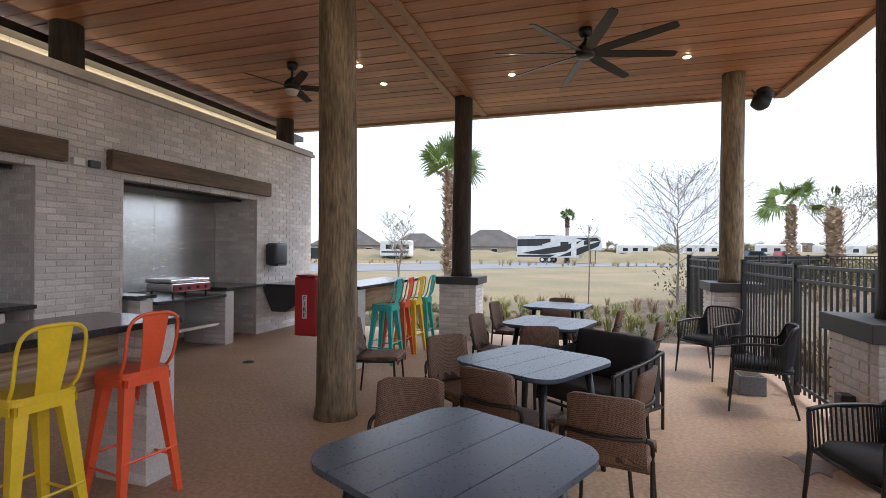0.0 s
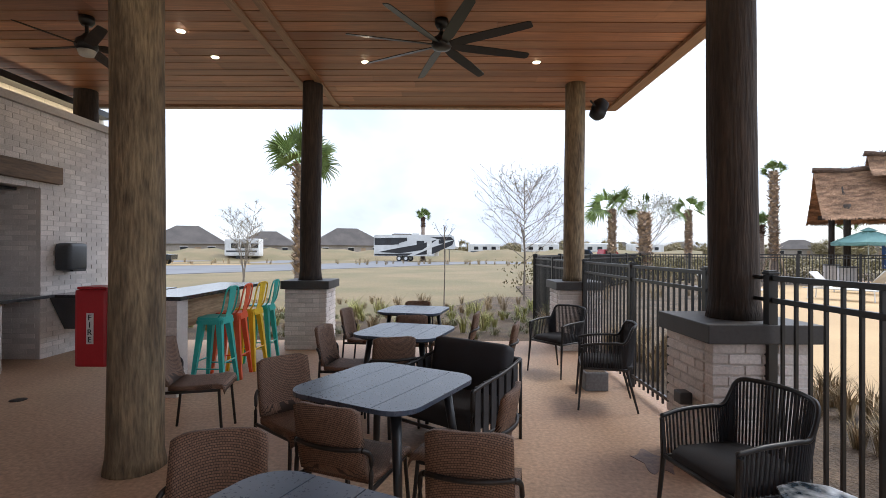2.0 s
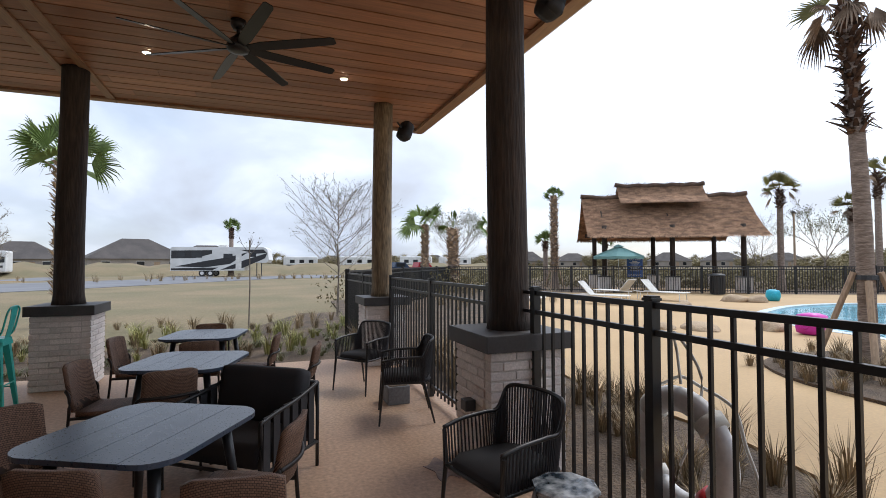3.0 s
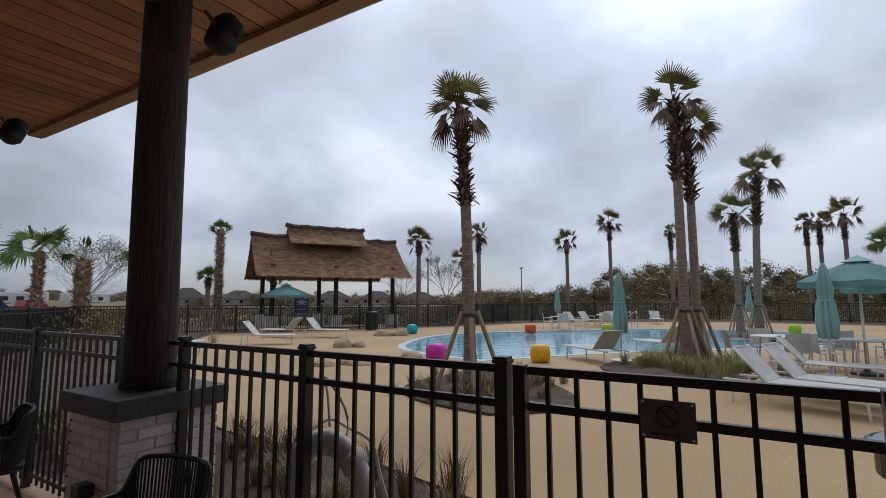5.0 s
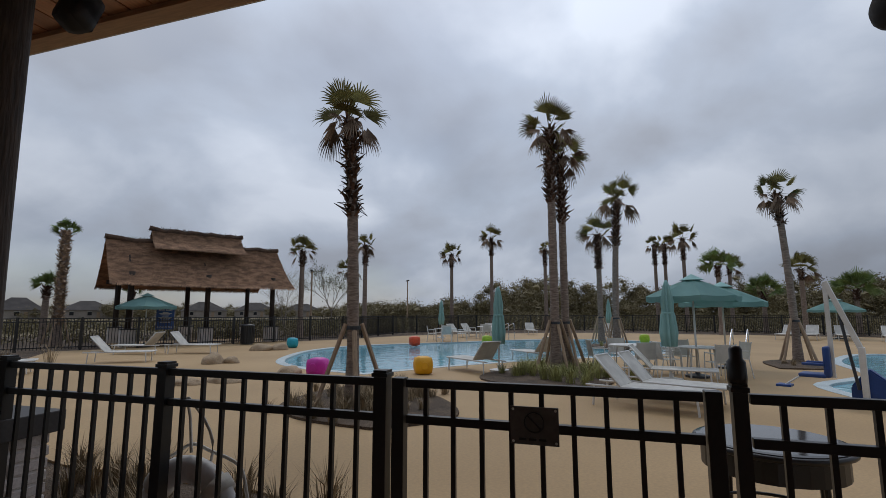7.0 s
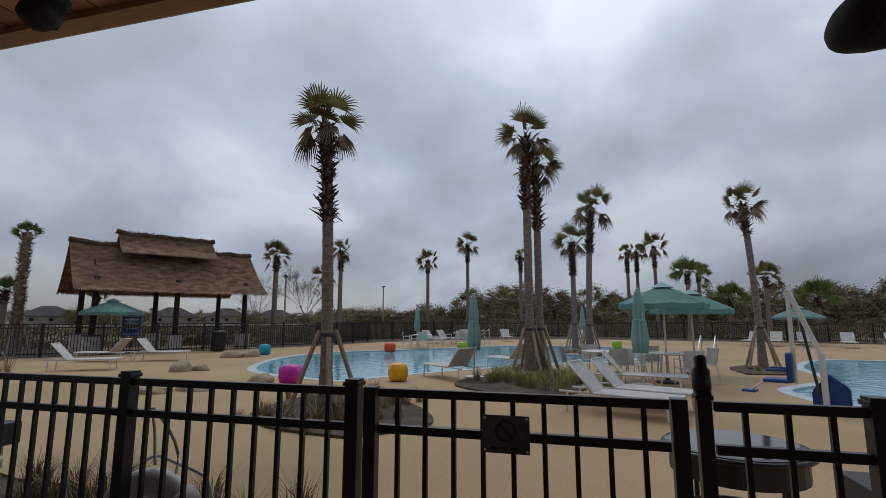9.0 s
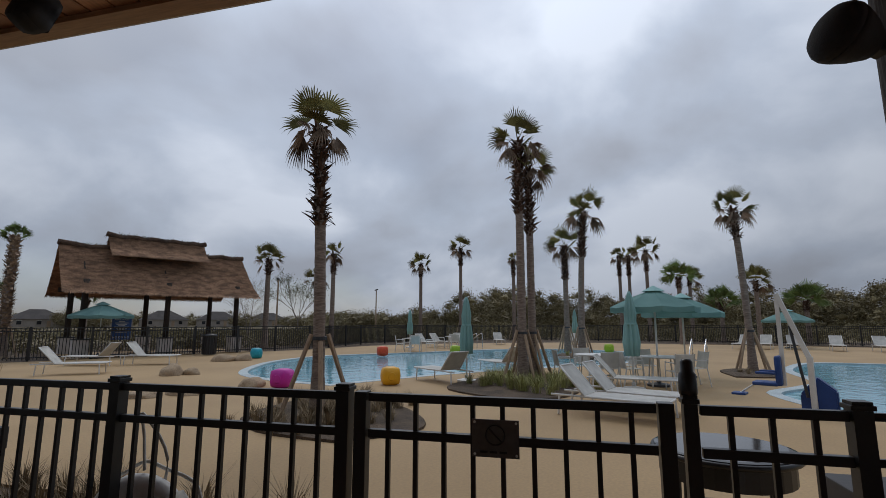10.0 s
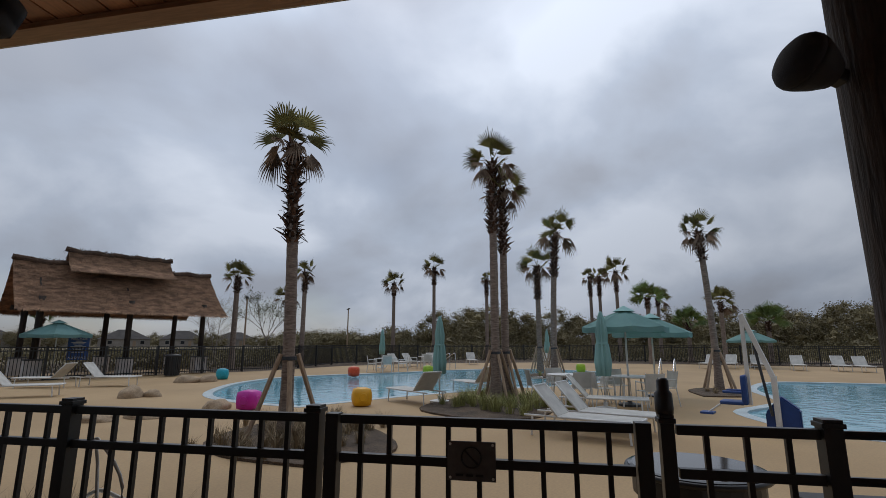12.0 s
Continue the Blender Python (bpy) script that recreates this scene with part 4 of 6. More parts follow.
def lounge_chair():
    """Deep black armchair facing +y: strap sides, thick cushions."""
    t = thing("lounge_armchair", "deep black outdoor armchair with strap arms and thick cushions", "armchair", pose(.07, 5.36, 0, 0, 0, 142) @ Matrix.Diagonal((.88, .88, .9, 1)))
    W, D = .44, .38
    b = nb()
    for sx in (-1, 1):
        tube(b, smooth_path([(sx * W, D - .03, .0), (sx * W, D - .02, .5), (sx * W, D - .08, .57), (sx * W, -.1, .62), (sx * W, -D, .68)], 5), .016, 8)
        tube(b, [(sx * W, D - .03, .2), (sx * W, -D, .2)], .015, 8)
        tube(b, [(sx * W, -D, .68), (sx * W, -D, 0)], .015, 8)
    tube(b, [(-W, -D, .68), (W, -D, .68)], .016, 8)
    tube(b, [(-W, -D, .2), (W, -D, .2)], .015, 8)
    tube(b, [(-W, D - .03, .2), (W, D - .03, .2)], .015, 8)
    part("frame", b, BLACK, t, smooth=True)
    for sx in (-1, 1):
        for k in range(6):
            y = -D + .06 + k * .115
            zt = .675 - (y + D) * .13
            b = nb()
            box(b, sx * W - .006, sx * W + .006, y, y + .075, .19, zt, bevel=.002)
            part("side_strap", b, ROPE, t, "wide black strap")
    for k in range(6):
        x = -W + .05 + k * .145
        part("back_strap", box(nb(), x, x + .075, -D - .006, -D + .006, .19, .69), ROPE, t, "wide black strap")
    b = nb()
    box(b, -W + .03, W - .03, -D + .12, D - .04, .22, .40, bevel=.05)
    part("seat_cushion", b, CUSHION, t, "thick black seat cushion", smooth=True)
    b = nb()
    box(b, -W + .04, W - .04, -.09, .09, -.22, .22, pose(0, -D + .13, .585, 12, 0, 0), bevel=.06)
    for v in b.verts:
        v.co += Vector((0, .012, .012)) * noise.noise(v.co * 6)
    part("back_cushion", b, CUSHION, t, "plump black back cushion", smooth=True)


lounge_chair()


def drum_table():
    t = thing("ceramic_drum_stool", "glazed ceramic drum stool with blue-white leaf pattern", "side table", pose(1.5, 3.58, 0))
    b = nb()
    lathe(b, [(.13, 0), (.15, .04), (.175, .2), (.165, .36), (.145, .44)], 8)
    part("body", b, CERAMIC, t)
    b = nb()
    lathe(b, [(.15, .441), (.158, .45), (.158, .462), (.14, .47)], 8)
    part("top", b, CERAMIC, t, "octagonal patterned top")


drum_table()
t = thing("planter_pot", "plain square grey planter standing on the floor", "planter", pose(1.57, 6.77, 0))
b = nb()
box(b, -.12, .12, -.12, .12, 0, .19, bevel=.01)
part("body", b, mat("grey_pot", (.20, .20, .205), rough=.7), t)
part("soil", box(nb(), -.1, .1, -.1, .1, .1905, .194), MULCH, t)
bm = nb()
box(bm, 1.555, 1.637, 4.86, 4.96, .43, .51, bevel=.01)
solid("outlet_box", bm, GREYPLASTIC, "grey weatherproof outlet box on a brick pier", "outlet box")


# ---- ceiling fans, lamps, speakers ----
def fan(x, y, z, r, n, a0, light, label):
    t = thing("ceiling_fan", label, "ceiling fan", pose(x, y, z), "ceiling fans")
    part("downrod", tube(nb(), [(0, 0, .06), (0, 0, ZC - z - .03)], .018, 10), BLACK, t)
    part("canopy", lathe(nb(), [(.05, ZC - z - .1), (.075, ZC - z - .06), (.075, ZC - z - .005)], 16), BLACK, t, smooth=True)
    part("motor", lathe(nb(), [(.05, -.06), (.1, -.05), (.115, -.01), (.1, .05), (.05, .09), (.03, .12)], 20), BLACK, t, smooth=True)
    if light:
        part("lamp_glass", lathe(nb(), [(.02, -.13), (.07, -.115), (.09, -.062)], 16), SLING, t, "frosted lamp bowl", smooth=True)
    for k in range(n):
        a = a0 + 360 * k / n
        b = nb()
        rows = []
        for f, w in ((.08, .03), (.16, .04), (.25, .055), (.6, .055), (.97, .045), (1.0, .03)):
            rows.append([b.verts.new((f * r, s * w, -s * w * .3 + dz)) for s, dz in ((-1, 0), (1, 0), (1, .008), (-1, .008))])
        for p, q in zip(rows, rows[1:]):
            for j in range(4):
                b.faces.new((p[j], p[(j + 1) % 4], q[(j + 1) % 4], q[j]))
        b.faces.new(rows[0][::-1])
        b.faces.new(rows[-1])
        o = part("blade", b, BLACK if not light else LOG_DARK_SHADED, t, "slim dark blade")
        o.matrix_basis = pose(0, 0, -.02, 0, 0, a)


fan(-.05, 6.92, 3.7, 1.03, 8, 15.5, False, "large black eight-blade ceiling fan on downrod")
fan(-3.9, 6.88, 3.66, .66, 5, 30, True, "smaller dark ceiling fan with frosted lamp")
LAMPS = [(-1.08, 8.11), (1.21, 8.1), (-3.02, 7.96), (-3.06, 7.21), (-4.59, 8.3), (-4.7, 4.6), (-1.07, 4.6), (1.22, 4.6)]
for x, y in LAMPS:
    t = thing("downlight", "small round recessed warm downlight in plank ceiling", "downlight", pose(x, y, ZC), "downlights")
    b = nb()
    lathe(b, [(.047, -.008), (.058, -.006), (.058, .0)], 20)
    part("rim", b, WHITE, t, "thin white rim")
    part("lens", lathe(nb(), [(.036, -.0115), (.041, -.0085)], 20), LAMPGLOW, t, "glowing warm lens")
cove = new("cove_light", bpy.data.lights.new("cove_light", "AREA"))
cove.data.shape, cove.data.size, cove.data.size_y, cove.data.energy, cove.data.color = "RECTANGLE", .06, 15.0, 17, (1.0, .8, .55)
cove.matrix_basis = pose(-6.12, 2.7, 3.6, 180, -25, 0)


def speaker(x, y, z, yaw, pitch, label, size=1.0):
    t = thing("speaker", label, "loudspeaker", pose(x, y, z, 0, pitch, yaw) @ Matrix.Diagonal((size, size, size, 1)), "speakers")
    b = nb()
    for sy, sz in ((.105, .15), (.075, .16), (.105, .11)):
        box(b, -.085, .10, -sy, sy, -sz, sz, bevel=.06)
    part("cabinet", b, ROPE, t, smooth=True)
    b = nb()
    box(b, .1, .106, -.062, .062, -.11, .11, bevel=.002)
    part("grille", b, CUSHION, t, "black perforated grille")
    b = nb()
    tube(b, [(-.09, 0, 0), (-.2, 0, .02)], .015, 8)
    part("bracket", b, BLACK, t)


speaker(2.34, 9.05, 3.62, 30, 25, "black wedge loudspeaker mounted on a log column")
speaker(1.68, 4.78, 3.66, 200, 20, "black loudspeaker mounted on a log column")
speaker(2.36, 4.95, 3.64, 10, 20, "black loudspeaker mounted on a log column")


def dome_speaker():
    """A round-fronted loudspeaker whose tapered back meets the log column."""
    t = thing("dome_speaker", "round black outdoor loudspeaker bracketed to a log column", "loudspeaker", pose(2.0, .63, 2.56, 0, 0, 20) @ pose(0, 0, 0, -72, 0, 0) @ Matrix.Diagonal((.84, .84, .62, 1)))
    part("cabinet", lathe(nb(), [(.062, -.2), (.095, -.12), (.118, -.04), (.124, .0)], 28), ROPE, t, "tapered black cabinet", smooth=True)
    part("grille", lathe(nb(), [(.124, .002), (.121, .03), (.105, .065), (.075, .09), (.035, .103), (.005, .106)], 28), CUSHION, t, "domed black grille", smooth=True)
    part("bracket", box(nb(), -.03, .03, -.03, .03, -.28, -.19, bevel=.006), BLACK, t, "short steel bracket")


dome_speaker()


# ---- fences ----


def unit_box(name, sx, sy, z0, z1, m, bevel=0.0):
    return mesh_of(box(nb(), -sx / 2, sx / 2, -sy / 2, sy / 2, z0, z1, bevel=bevel), name, m)


PICKET = unit_box("picket", .017, .017, .05, 1.285, BLACK)
POST = unit_box("fence_post", .054, .054, -.05, 1.305, BLACK)
POSTCAP = mesh_of(box(box(nb(), -.034, .034, -.034, .034, 1.306, 1.322, bevel=.003), -.028, .028, -.028, .028, 1.3225, 1.332), "post_cap", BLACK)


def child(name, me, parent, m):
    o = new(name, me)
    o.parent = parent
    o.matrix_basis = m
    return o


def fence_post(x, y, a=0.0, size=1.0, label="square black aluminium fence post with flat cap"):
    t = thing("fence_post", label, "fence post", pose(x, y, 0, 0, 0, a), "fence posts")
    child("shaft", POST, t, Matrix.Diagonal((size, size, 1, 1)))
    child("cap", POSTCAP, t, Matrix.Diagonal((size, size, 1, 1)))
    return t


def fence_panel(x0, y0, x1, y1, rails=(.12, 1.15, 1.285), label="black aluminium picket fence panel with three rails", name="picket_fence", gap=.11):
    a, c = Vector((x0, y0, 0)), Vector((x1, y1, 0))
    d = c - a
    L = d.length
    t = thing(name, label, "fence", pose(x0, y0, 0, 0, 0, math.degrees(math.atan2(d.y, d.x))), "fence panels")
    for z in rails:
        part("rail", box(nb(), .03, L - .03, -.014, .014, z - .016, z + .016, bevel=.003), BLACK, t)
    n = max(2, round(L / gap))
    for k in range(1, n):
        child("picket", PICKET, t, pose(L * k / n, 0, 0))
    return t


def short_rails(x0, y0, x1, y1):
    t = thing("rail_bracket", "short black rails joining fence post and log column", "fence", pose(0, 0, 0), "fence panels")
    for z in (1.15, 1.285):
        part("rail", tube(nb(), [(x0, y0, z), (x1, y1, z)], .014, 6), BLACK, t)


POSTS_Y = [8.6, 6.85, 5.36]
for yy in POSTS_Y:
    fence_post(FENCE_X, yy)
fence_panel(FENCE_X, 8.6, FENCE_X, 6.85)
fence_panel(FENCE_X, 6.85, FENCE_X, 5.36)
short_rails(FENCE_X, 5.36, FENCE_X, 5.1)
short_rails(FENCE_X, 4.64, FENCE_X, 4.8)
for yy in (4.64, 3.55, 2.44):
    fence_post(FENCE_X, yy)
fence_panel(FENCE_X, 4.64, FENCE_X, 3.55)
fence_panel(FENCE_X, 3.55, FENCE_X, 2.44)
gate = fence_panel(FENCE_X, 2.365, FENCE_X, 1.265, label="black aluminium pool gate with a small notice", name="pool_gate")
for yy in (2.365, 1.265):
    part("gate_stile", box(nb(), -.025, .025, -.024, .024, .05, 1.305, pose(2.365 - yy, 0, 0), bevel=.003), BLACK, gate)
b = nb()
box(b, .44, .61, -.022, -.018, 1.095, 1.225)
notice = part("notice_plate", b, mat("notice_plate", (.10, .09, .085), rough=.5), gate, "dark notice plate")
for dx, dz in ((.45, 1.105), (.60, 1.105), (.45, 1.215), (.60, 1.215)):
    part("rivet", lathe(nb(), [(.005, 0), (.004, .003)], 8, pose(dx, -.0225, dz, 90, 0, 0)), WHITE, notice)
b = nb()
tube(b, [(.525 + .034 * math.cos(2 * math.pi * k / 24), -.024, 1.172 + .034 * math.sin(2 * math.pi * k / 24)) for k in range(25)], .003, 5)
tube(b, [(.501, -.024, 1.196), (.549, -.024, 1.148)], .003, 5)
part("symbol", b, BLACK, notice, "black prohibition ring")
b = nb()
for k in range(3):
    box(b, .47 + .035 * k, .497 + .035 * k, -.025, -.0225, 1.11, 1.118)
part("text_line", b, BLACK, notice, "illegible dark line")
t = fence_post(FENCE_X, 1.19, label="tall black gate post with magnetic latch", size=.8)
part("latch", lathe(nb(), [(.028, 1.333), (.03, 1.35), (.028, 1.4), (.02, 1.41), (.02, 1.44), (.014, 1.45)], 12), BLACK, t, "tall round latch knob", smooth=True)
fence_post(FENCE_X, .71)
fence_panel(FENCE_X, 1.19, FENCE_X, .71)
short_rails(FENCE_X, .71, FENCE_X, .42)
fence_post(FENCE_X, 10.6)
fence_post(FENCE_X, 12.3)
fence_post(FENCE_X, 9.4)
fence_panel(FENCE_X, 9.4, FENCE_X, 10.6)
fence_panel(FENCE_X, 10.6, FENCE_X, 12.3)
short_rails(FENCE_X, 9.4, FENCE_X, 9.1)


def far_fence(line):
    """Posts as things, rails and pickets of the far runs joined."""
    t = thing("perimeter_fence", "long black picket fence around the pool area", "fence", kind="stuff")
    b = nb()
    for (x0, y0), (x1, y1) in zip(line, line[1:]):
        d = Vector((x1 - x0, y1 - y0, 0))
        L = d.length
        m = pose(x0, y0, 0, 0, 0, math.degrees(math.atan2(d.y, d.x)))
        for z in (.12, 1.19, 1.325):
            box(b, 0, L, -.02, .02, z - .022, z + .022, m)
        n = int(L / .115)
        for k in range(n):
            box(b, k * L / n - .013, k * L / n + .013, -.013, .013, .03, 1.325, m)
        n = int(L / 2.0)
        for k in range(n + 1):
            box(b, k * L / n - .045, k * L / n + .045, -.045, .045, -.1, 1.38, m)
    part("pickets", b, BLACK, t)


far_fence([(2.0, 12.3), (5.2, 19), (9.5, 25.2), (13.8, 24.2), (26.6, 16.5), (33.4, 16.2), (42, 12), (45.5, 3), (43.5, -9), (40, -18), (36, -36)])


# ---- palms ----
def fan_leaf(b, base, d, stalk, radius, spread, hang, droop, rg, n=18):
    """One palmate leaf: a stalk, a pleated blade grown together to half its length, and free drooping tips."""
    side = d.cross(Vector((0, 0, 1)))
    side = side.normalized() if side.length > .08 else Vector((math.cos(rg.uniform(0, 6)), math.sin(rg.uniform(0, 6)), 0)).normalized()
    hub = base + d * stalk + Vector((0, 0, -.14 * stalk))
    blade = (d * (1 - hang) + Vector((0, 0, -1)) * hang).normalized()
    nrm = side.cross(blade).normalized()
    turn = rg.uniform(-1.2, 1.2)
    side, nrm = (side * math.cos(turn) + nrm * math.sin(turn)).normalized(), (nrm * math.cos(turn) - side * math.sin(turn)).normalized()
    w = radius * .022
    b.faces.new([b.verts.new(p) for p in (base - side * w, base + side * w, hub + side * w * .5, hub - side * w * .5)])
    centre = b.verts.new(hub)
    inner = []
    dirs = []
    for k in range(2 * n + 1):
        a = -spread + spread * k / n
        ray = (blade * math.cos(a) + side * math.sin(a) + nrm * .4 * math.cos(a)).normalized()
        pleat = nrm * radius * (.02 if k % 2 else -.02)
        inner.append(b.verts.new(hub + ray * radius * .42 + pleat + Vector((0, 0, -droop * radius * .05))))
        dirs.append(ray)
    for k in range(2 * n):
        b.faces.new((centre, inner[k], inner[k + 1]))
    for k in range(0, 2 * n, 2):
        ray = dirs[k + 1]
        f = abs(k + 1 - n) / n
        r2 = radius * (1 - .3 * f * f) * rg.uniform(.86, 1.05)
        fall = droop * rg.uniform(.6, 1.4)
        m = hub + ray * r2 * .8 + Vector((0, 0, -fall * radius * .2))
        tip = hub + ray * r2 * .97 + Vector((0, 0, -fall * radius * .5))
        cross = (inner[k + 2].co - inner[k].co) * .3
        v1, v2 = b.verts.new(m - cross), b.verts.new(m + cross)
        b.faces.new((inner[k], inner[k + 1], inner[k + 2], v2, v1))
        b.faces.new((v1, v2, b.verts.new(tip)))


def crown(seed, ngreen, ndry, lift=0.0, green=None, upright=False, arch=.0):
    """A fan-palm crown of unit size: living fans above, dry fans folded down against the trunk."""
    rg = random.Random(seed)
    b = nb()
    for i in range(ngreen):
        az = i * 2.4 + rg.uniform(-.5, .5)
        f = (i + .5) / ngreen
        el = radians((78 - 74 * f + lift) + rg.uniform(-9, 9)) if not upright else radians(rg.uniform(68, 86))
        d = Vector((math.cos(az) * math.cos(el), math.sin(az) * math.cos(el), math.sin(el)))
        fan_leaf(b, d * .05, d, rg.uniform(.3, .46), rg.uniform(.5, .64) * (.75 if upright else 1), radians(rg.uniform(62, 96)) if not upright else radians(20), arch * rg.uniform(.4, 1.1) + .16 * f, rg.uniform(.2, .5) + arch, rg)
    out = [mesh_of(b, "green_fronds", green or FROND)]
    b = nb()
    for i in range(ndry):
        az = i * 2.4 + 1.1 + rg.uniform(-.6, .6)
        stiff = i % 4 == 0
        el = radians(rg.uniform(-4, 22) if stiff else rg.uniform(-32, 2))
        d = Vector((math.cos(az) * math.cos(el), math.sin(az) * math.cos(el), math.sin(el)))
        fan_leaf(b, d * .05 + Vector((0, 0, -.05)), d, rg.uniform(.24, .42), rg.uniform(.42, .6), radians(rg.uniform(30, 52)), rg.uniform(.3, .5) if stiff else rg.uniform(.68, .9), rg.uniform(.5, .9), rg, 11)
    out.append(mesh_of(b, "dry_fronds", FRONDDEAD))
    return out


CROWNS = [crown(3, 7, 10), crown(9, 7, 10), crown(21, 13, 5, -2, arch=.12), crown(33, 17, 0, -6, FROND_FRESH, arch=.1), crown(41, 12, 0, -14, FROND_FRESH, arch=.3), crown(57, 6, 0, 0, FROND_FRESH, True)]


def palm(x, y, h, r, style, size, label, boots=0.0, lean=(0, 0), boot_mat=BOOT, stakes=False, spin=0.0, base_r=1.45, spiky=False):
    t = thing("palm_tree", label, "palm tree", pose(x, y, 0), "palm trees")
    b = nb()
    rings = []
    K, n = max(14, int(h * 8)), 14
    for i in range(K + 1):
        f = i / K
        z = -.1 + (h + .1) * f
        rr = r * (base_r - (base_r - 1) * min(1, f * 6)) * (1 - .18 * f) * (1 + (.03 if i % 2 else -.02))
        rings.append([b.verts.new((lean[0] * f * f + rr * math.cos(2 * math.pi * j / n) * (1 + .03 * math.sin(3 * j + i)), lean[1] * f * f + rr * math.sin(2 * math.pi * j / n), z)) for j in range(n)])
    for p, q in zip(rings, rings[1:]):
        for j in range(n):
            b.faces.new((p[j], p[(j + 1) % n], q[(j + 1) % n], q[j]))
    b.faces.new(rings[0][::-1])
    b.faces.new(rings[-1])
    part("trunk", b, TRUNK, t, "grey fibrous trunk", smooth=True)
    rg = random.Random(int(x * 31 + y * 17))
    if boots:
        b = nb()
        z = h - boots
        k = 0
        while z < h - .02:
            f = z / h
            for j in range(6):
                a = 2.4 * k + 2 * math.pi * j / 6 + rg.uniform(-.25, .25)
                d = Vector((math.cos(a), math.sin(a), 0))
                s = d.cross(Vector((0, 0, 1)))
                o = Vector((lean[0] * f * f, lean[1] * f * f, z + rg.uniform(-.04, .04))) + d * r * .8
                ln, w = (rg.uniform(.7, 1.35) * min(r, .13) + .03) * (1 if rg.random() < .85 else 1.6), r * .36
                up = rg.uniform(.35, 1.3) if rg.random() < .8 else rg.uniform(-1.0, 0)
                tip = o + (d + Vector((0, 0, up))).normalized() * ln
                th = d * .03
                v = [b.verts.new(p) for p in (o - s * w, o + s * w, tip + s * w * .45, tip - s * w * .45, o - s * w - th + Vector((0, 0, -.05)), o + s * w - th + Vector((0, 0, -.05)))]
                b.faces.new(v[:4])
                b.faces.new((v[4], v[5], v[2], v[3]))
            z += .05
            k += 1
        part("leaf_sheath", b, boot_mat, t, "ragged dark leaf bases")
    top = pose(lean[0], lean[1], h, 0, 0, spin) @ Matrix.Diagonal((size, size, size * (1.5 if spiky else 1), 1))
    green, dry = CROWNS[style]
    child("green_crown", green, t, top)
    if len(dry.polygons):
        child("dry_skirt", dry, t, top)
    if stakes:
        for k in range(4):
            a = 2 * math.pi * k / 4 + .6
            hgt = 1.25 + .12 * (k % 2)
            p0, p1 = Vector((math.cos(a) * .62, math.sin(a) * .62, -.02)), Vector((math.cos(a) * (r + .03), math.sin(a) * (r + .03), hgt))
            part("stake", tube(nb(), [p0, p1], .042, 6), STAKE, t, "wooden bracing stake")
        part("strap", lathe(nb(), [(r + .02, hgt - .1), (r + .02, hgt - .04)], 14), GREYPLASTIC, t, "dark strap around the trunk")
    return t


TALL = "tall fan palm with ragged boots and dry hanging fronds"
palm(7.86, 5.72, 5.1, .108, 0, .92, "tall staked fan palm with ragged boots and drooping dry fronds", boots=1.8, lean=(-.1, .12), stakes=True, spin=120)
palm(13.25, 2.74, 6.6, .12, 1, 1.05, "tall paired fan palm with ragged boots and dry fronds", boots=2.1, stakes=True, spin=30)
palm(13.6, 2.5, 5.9, .11, 1, 1.0, "tall paired fan palm with ragged boots and dry fronds", boots=1.9, spin=200, stakes=True)
palm(24.3, 0.93, 6.9, .155, 1, 1.5, TALL, boots=2.2, lean=(0, -.3), stakes=True, spin=80)
palm(28.85, 1.59, 6.0, .16, 1, 1.45, TALL, boots=2.0, stakes=True, spin=10)
palm(18.35, -4.25, 5.45, .115, 0, 1.0, TALL, boots=1.0, lean=(0, .2), stakes=True, spin=200)
FAR = "slim fan palm beyond the pool deck"
for i, (x, y, h, st, sz, bt) in enumerate(((43.21, 14.64, 7.0, 1, 1.5, 1.3), (44.17, 11.06, 8.5, 1, 1.6, 1.7), (44.92, 6.24, 7.4, 1, .9, 1.6), (31.34, 17.51, 6.4, 1, 1.2, 1.4), (36.96, 21.87, 5.2, 2, 1.4, 1.0),
                                           (49.88, -3.54, 8.0, 1, 1.2, 2.0), (49.82, -4.39, 8.0, 1, 1.2, 2.0), (47.63, -5.66, 8.2, 1, 1.9, 2.0), (39.34, -6.57, 4.9, 3, 1.7, .8), (48.95, -9.49, 5.7, 2, 1.5, .8),
                                           (39.99, -11.86, 4.6, 2, 1.6, .8), (43.54, -10.46, 3.2, 3, 1.8, .8), (41.79, -15.66, 3.2, 3, 1.9, .8), (26.62, 19.55, 5.5, 2, 1.3, 1.0), (18.2, 29.5, 3.0, 3, 1.0, .6), (30.12, 37.91, 3.4, 3, 1.2, .6))):
    palm(x, y, h, .17, st, sz, FAR, boots=bt, spin=47 * i, stakes=i < 3)
palm(16.95, 26.6, 5.6, .2, 3, .8, "fan palm with a thick criss-cross trunk by the hut", boot_mat=BOOT_PALE, boots=4.6, spin=60, stakes=True)
palm(-4.5, 16.6, 4.1, .15, 3, 1.6, "young fan palm with full green crown on the lawn edge", boot_mat=BOOT_PALE, boots=3.4, spin=15)
palm(11.4, 34.6, 4.3, .25, 4, 2.2, "stout cabbage palm with arching green crown", boot_mat=BOOT_PALE, boots=3.6, spin=70)
palm(9.86, 25.5, 3.35, .3, 5, 1.0, "stout palm with tied upright fronds and orange boots", boot_mat=BOOT_PALE, boots=3.1, spin=10, spiky=True)
palm(18.1, 37.6, 4.5, .25, 4, 1.6, "stout palm with yellowed crown", boot_mat=BOOT_PALE, boots=3.2, spin=140)
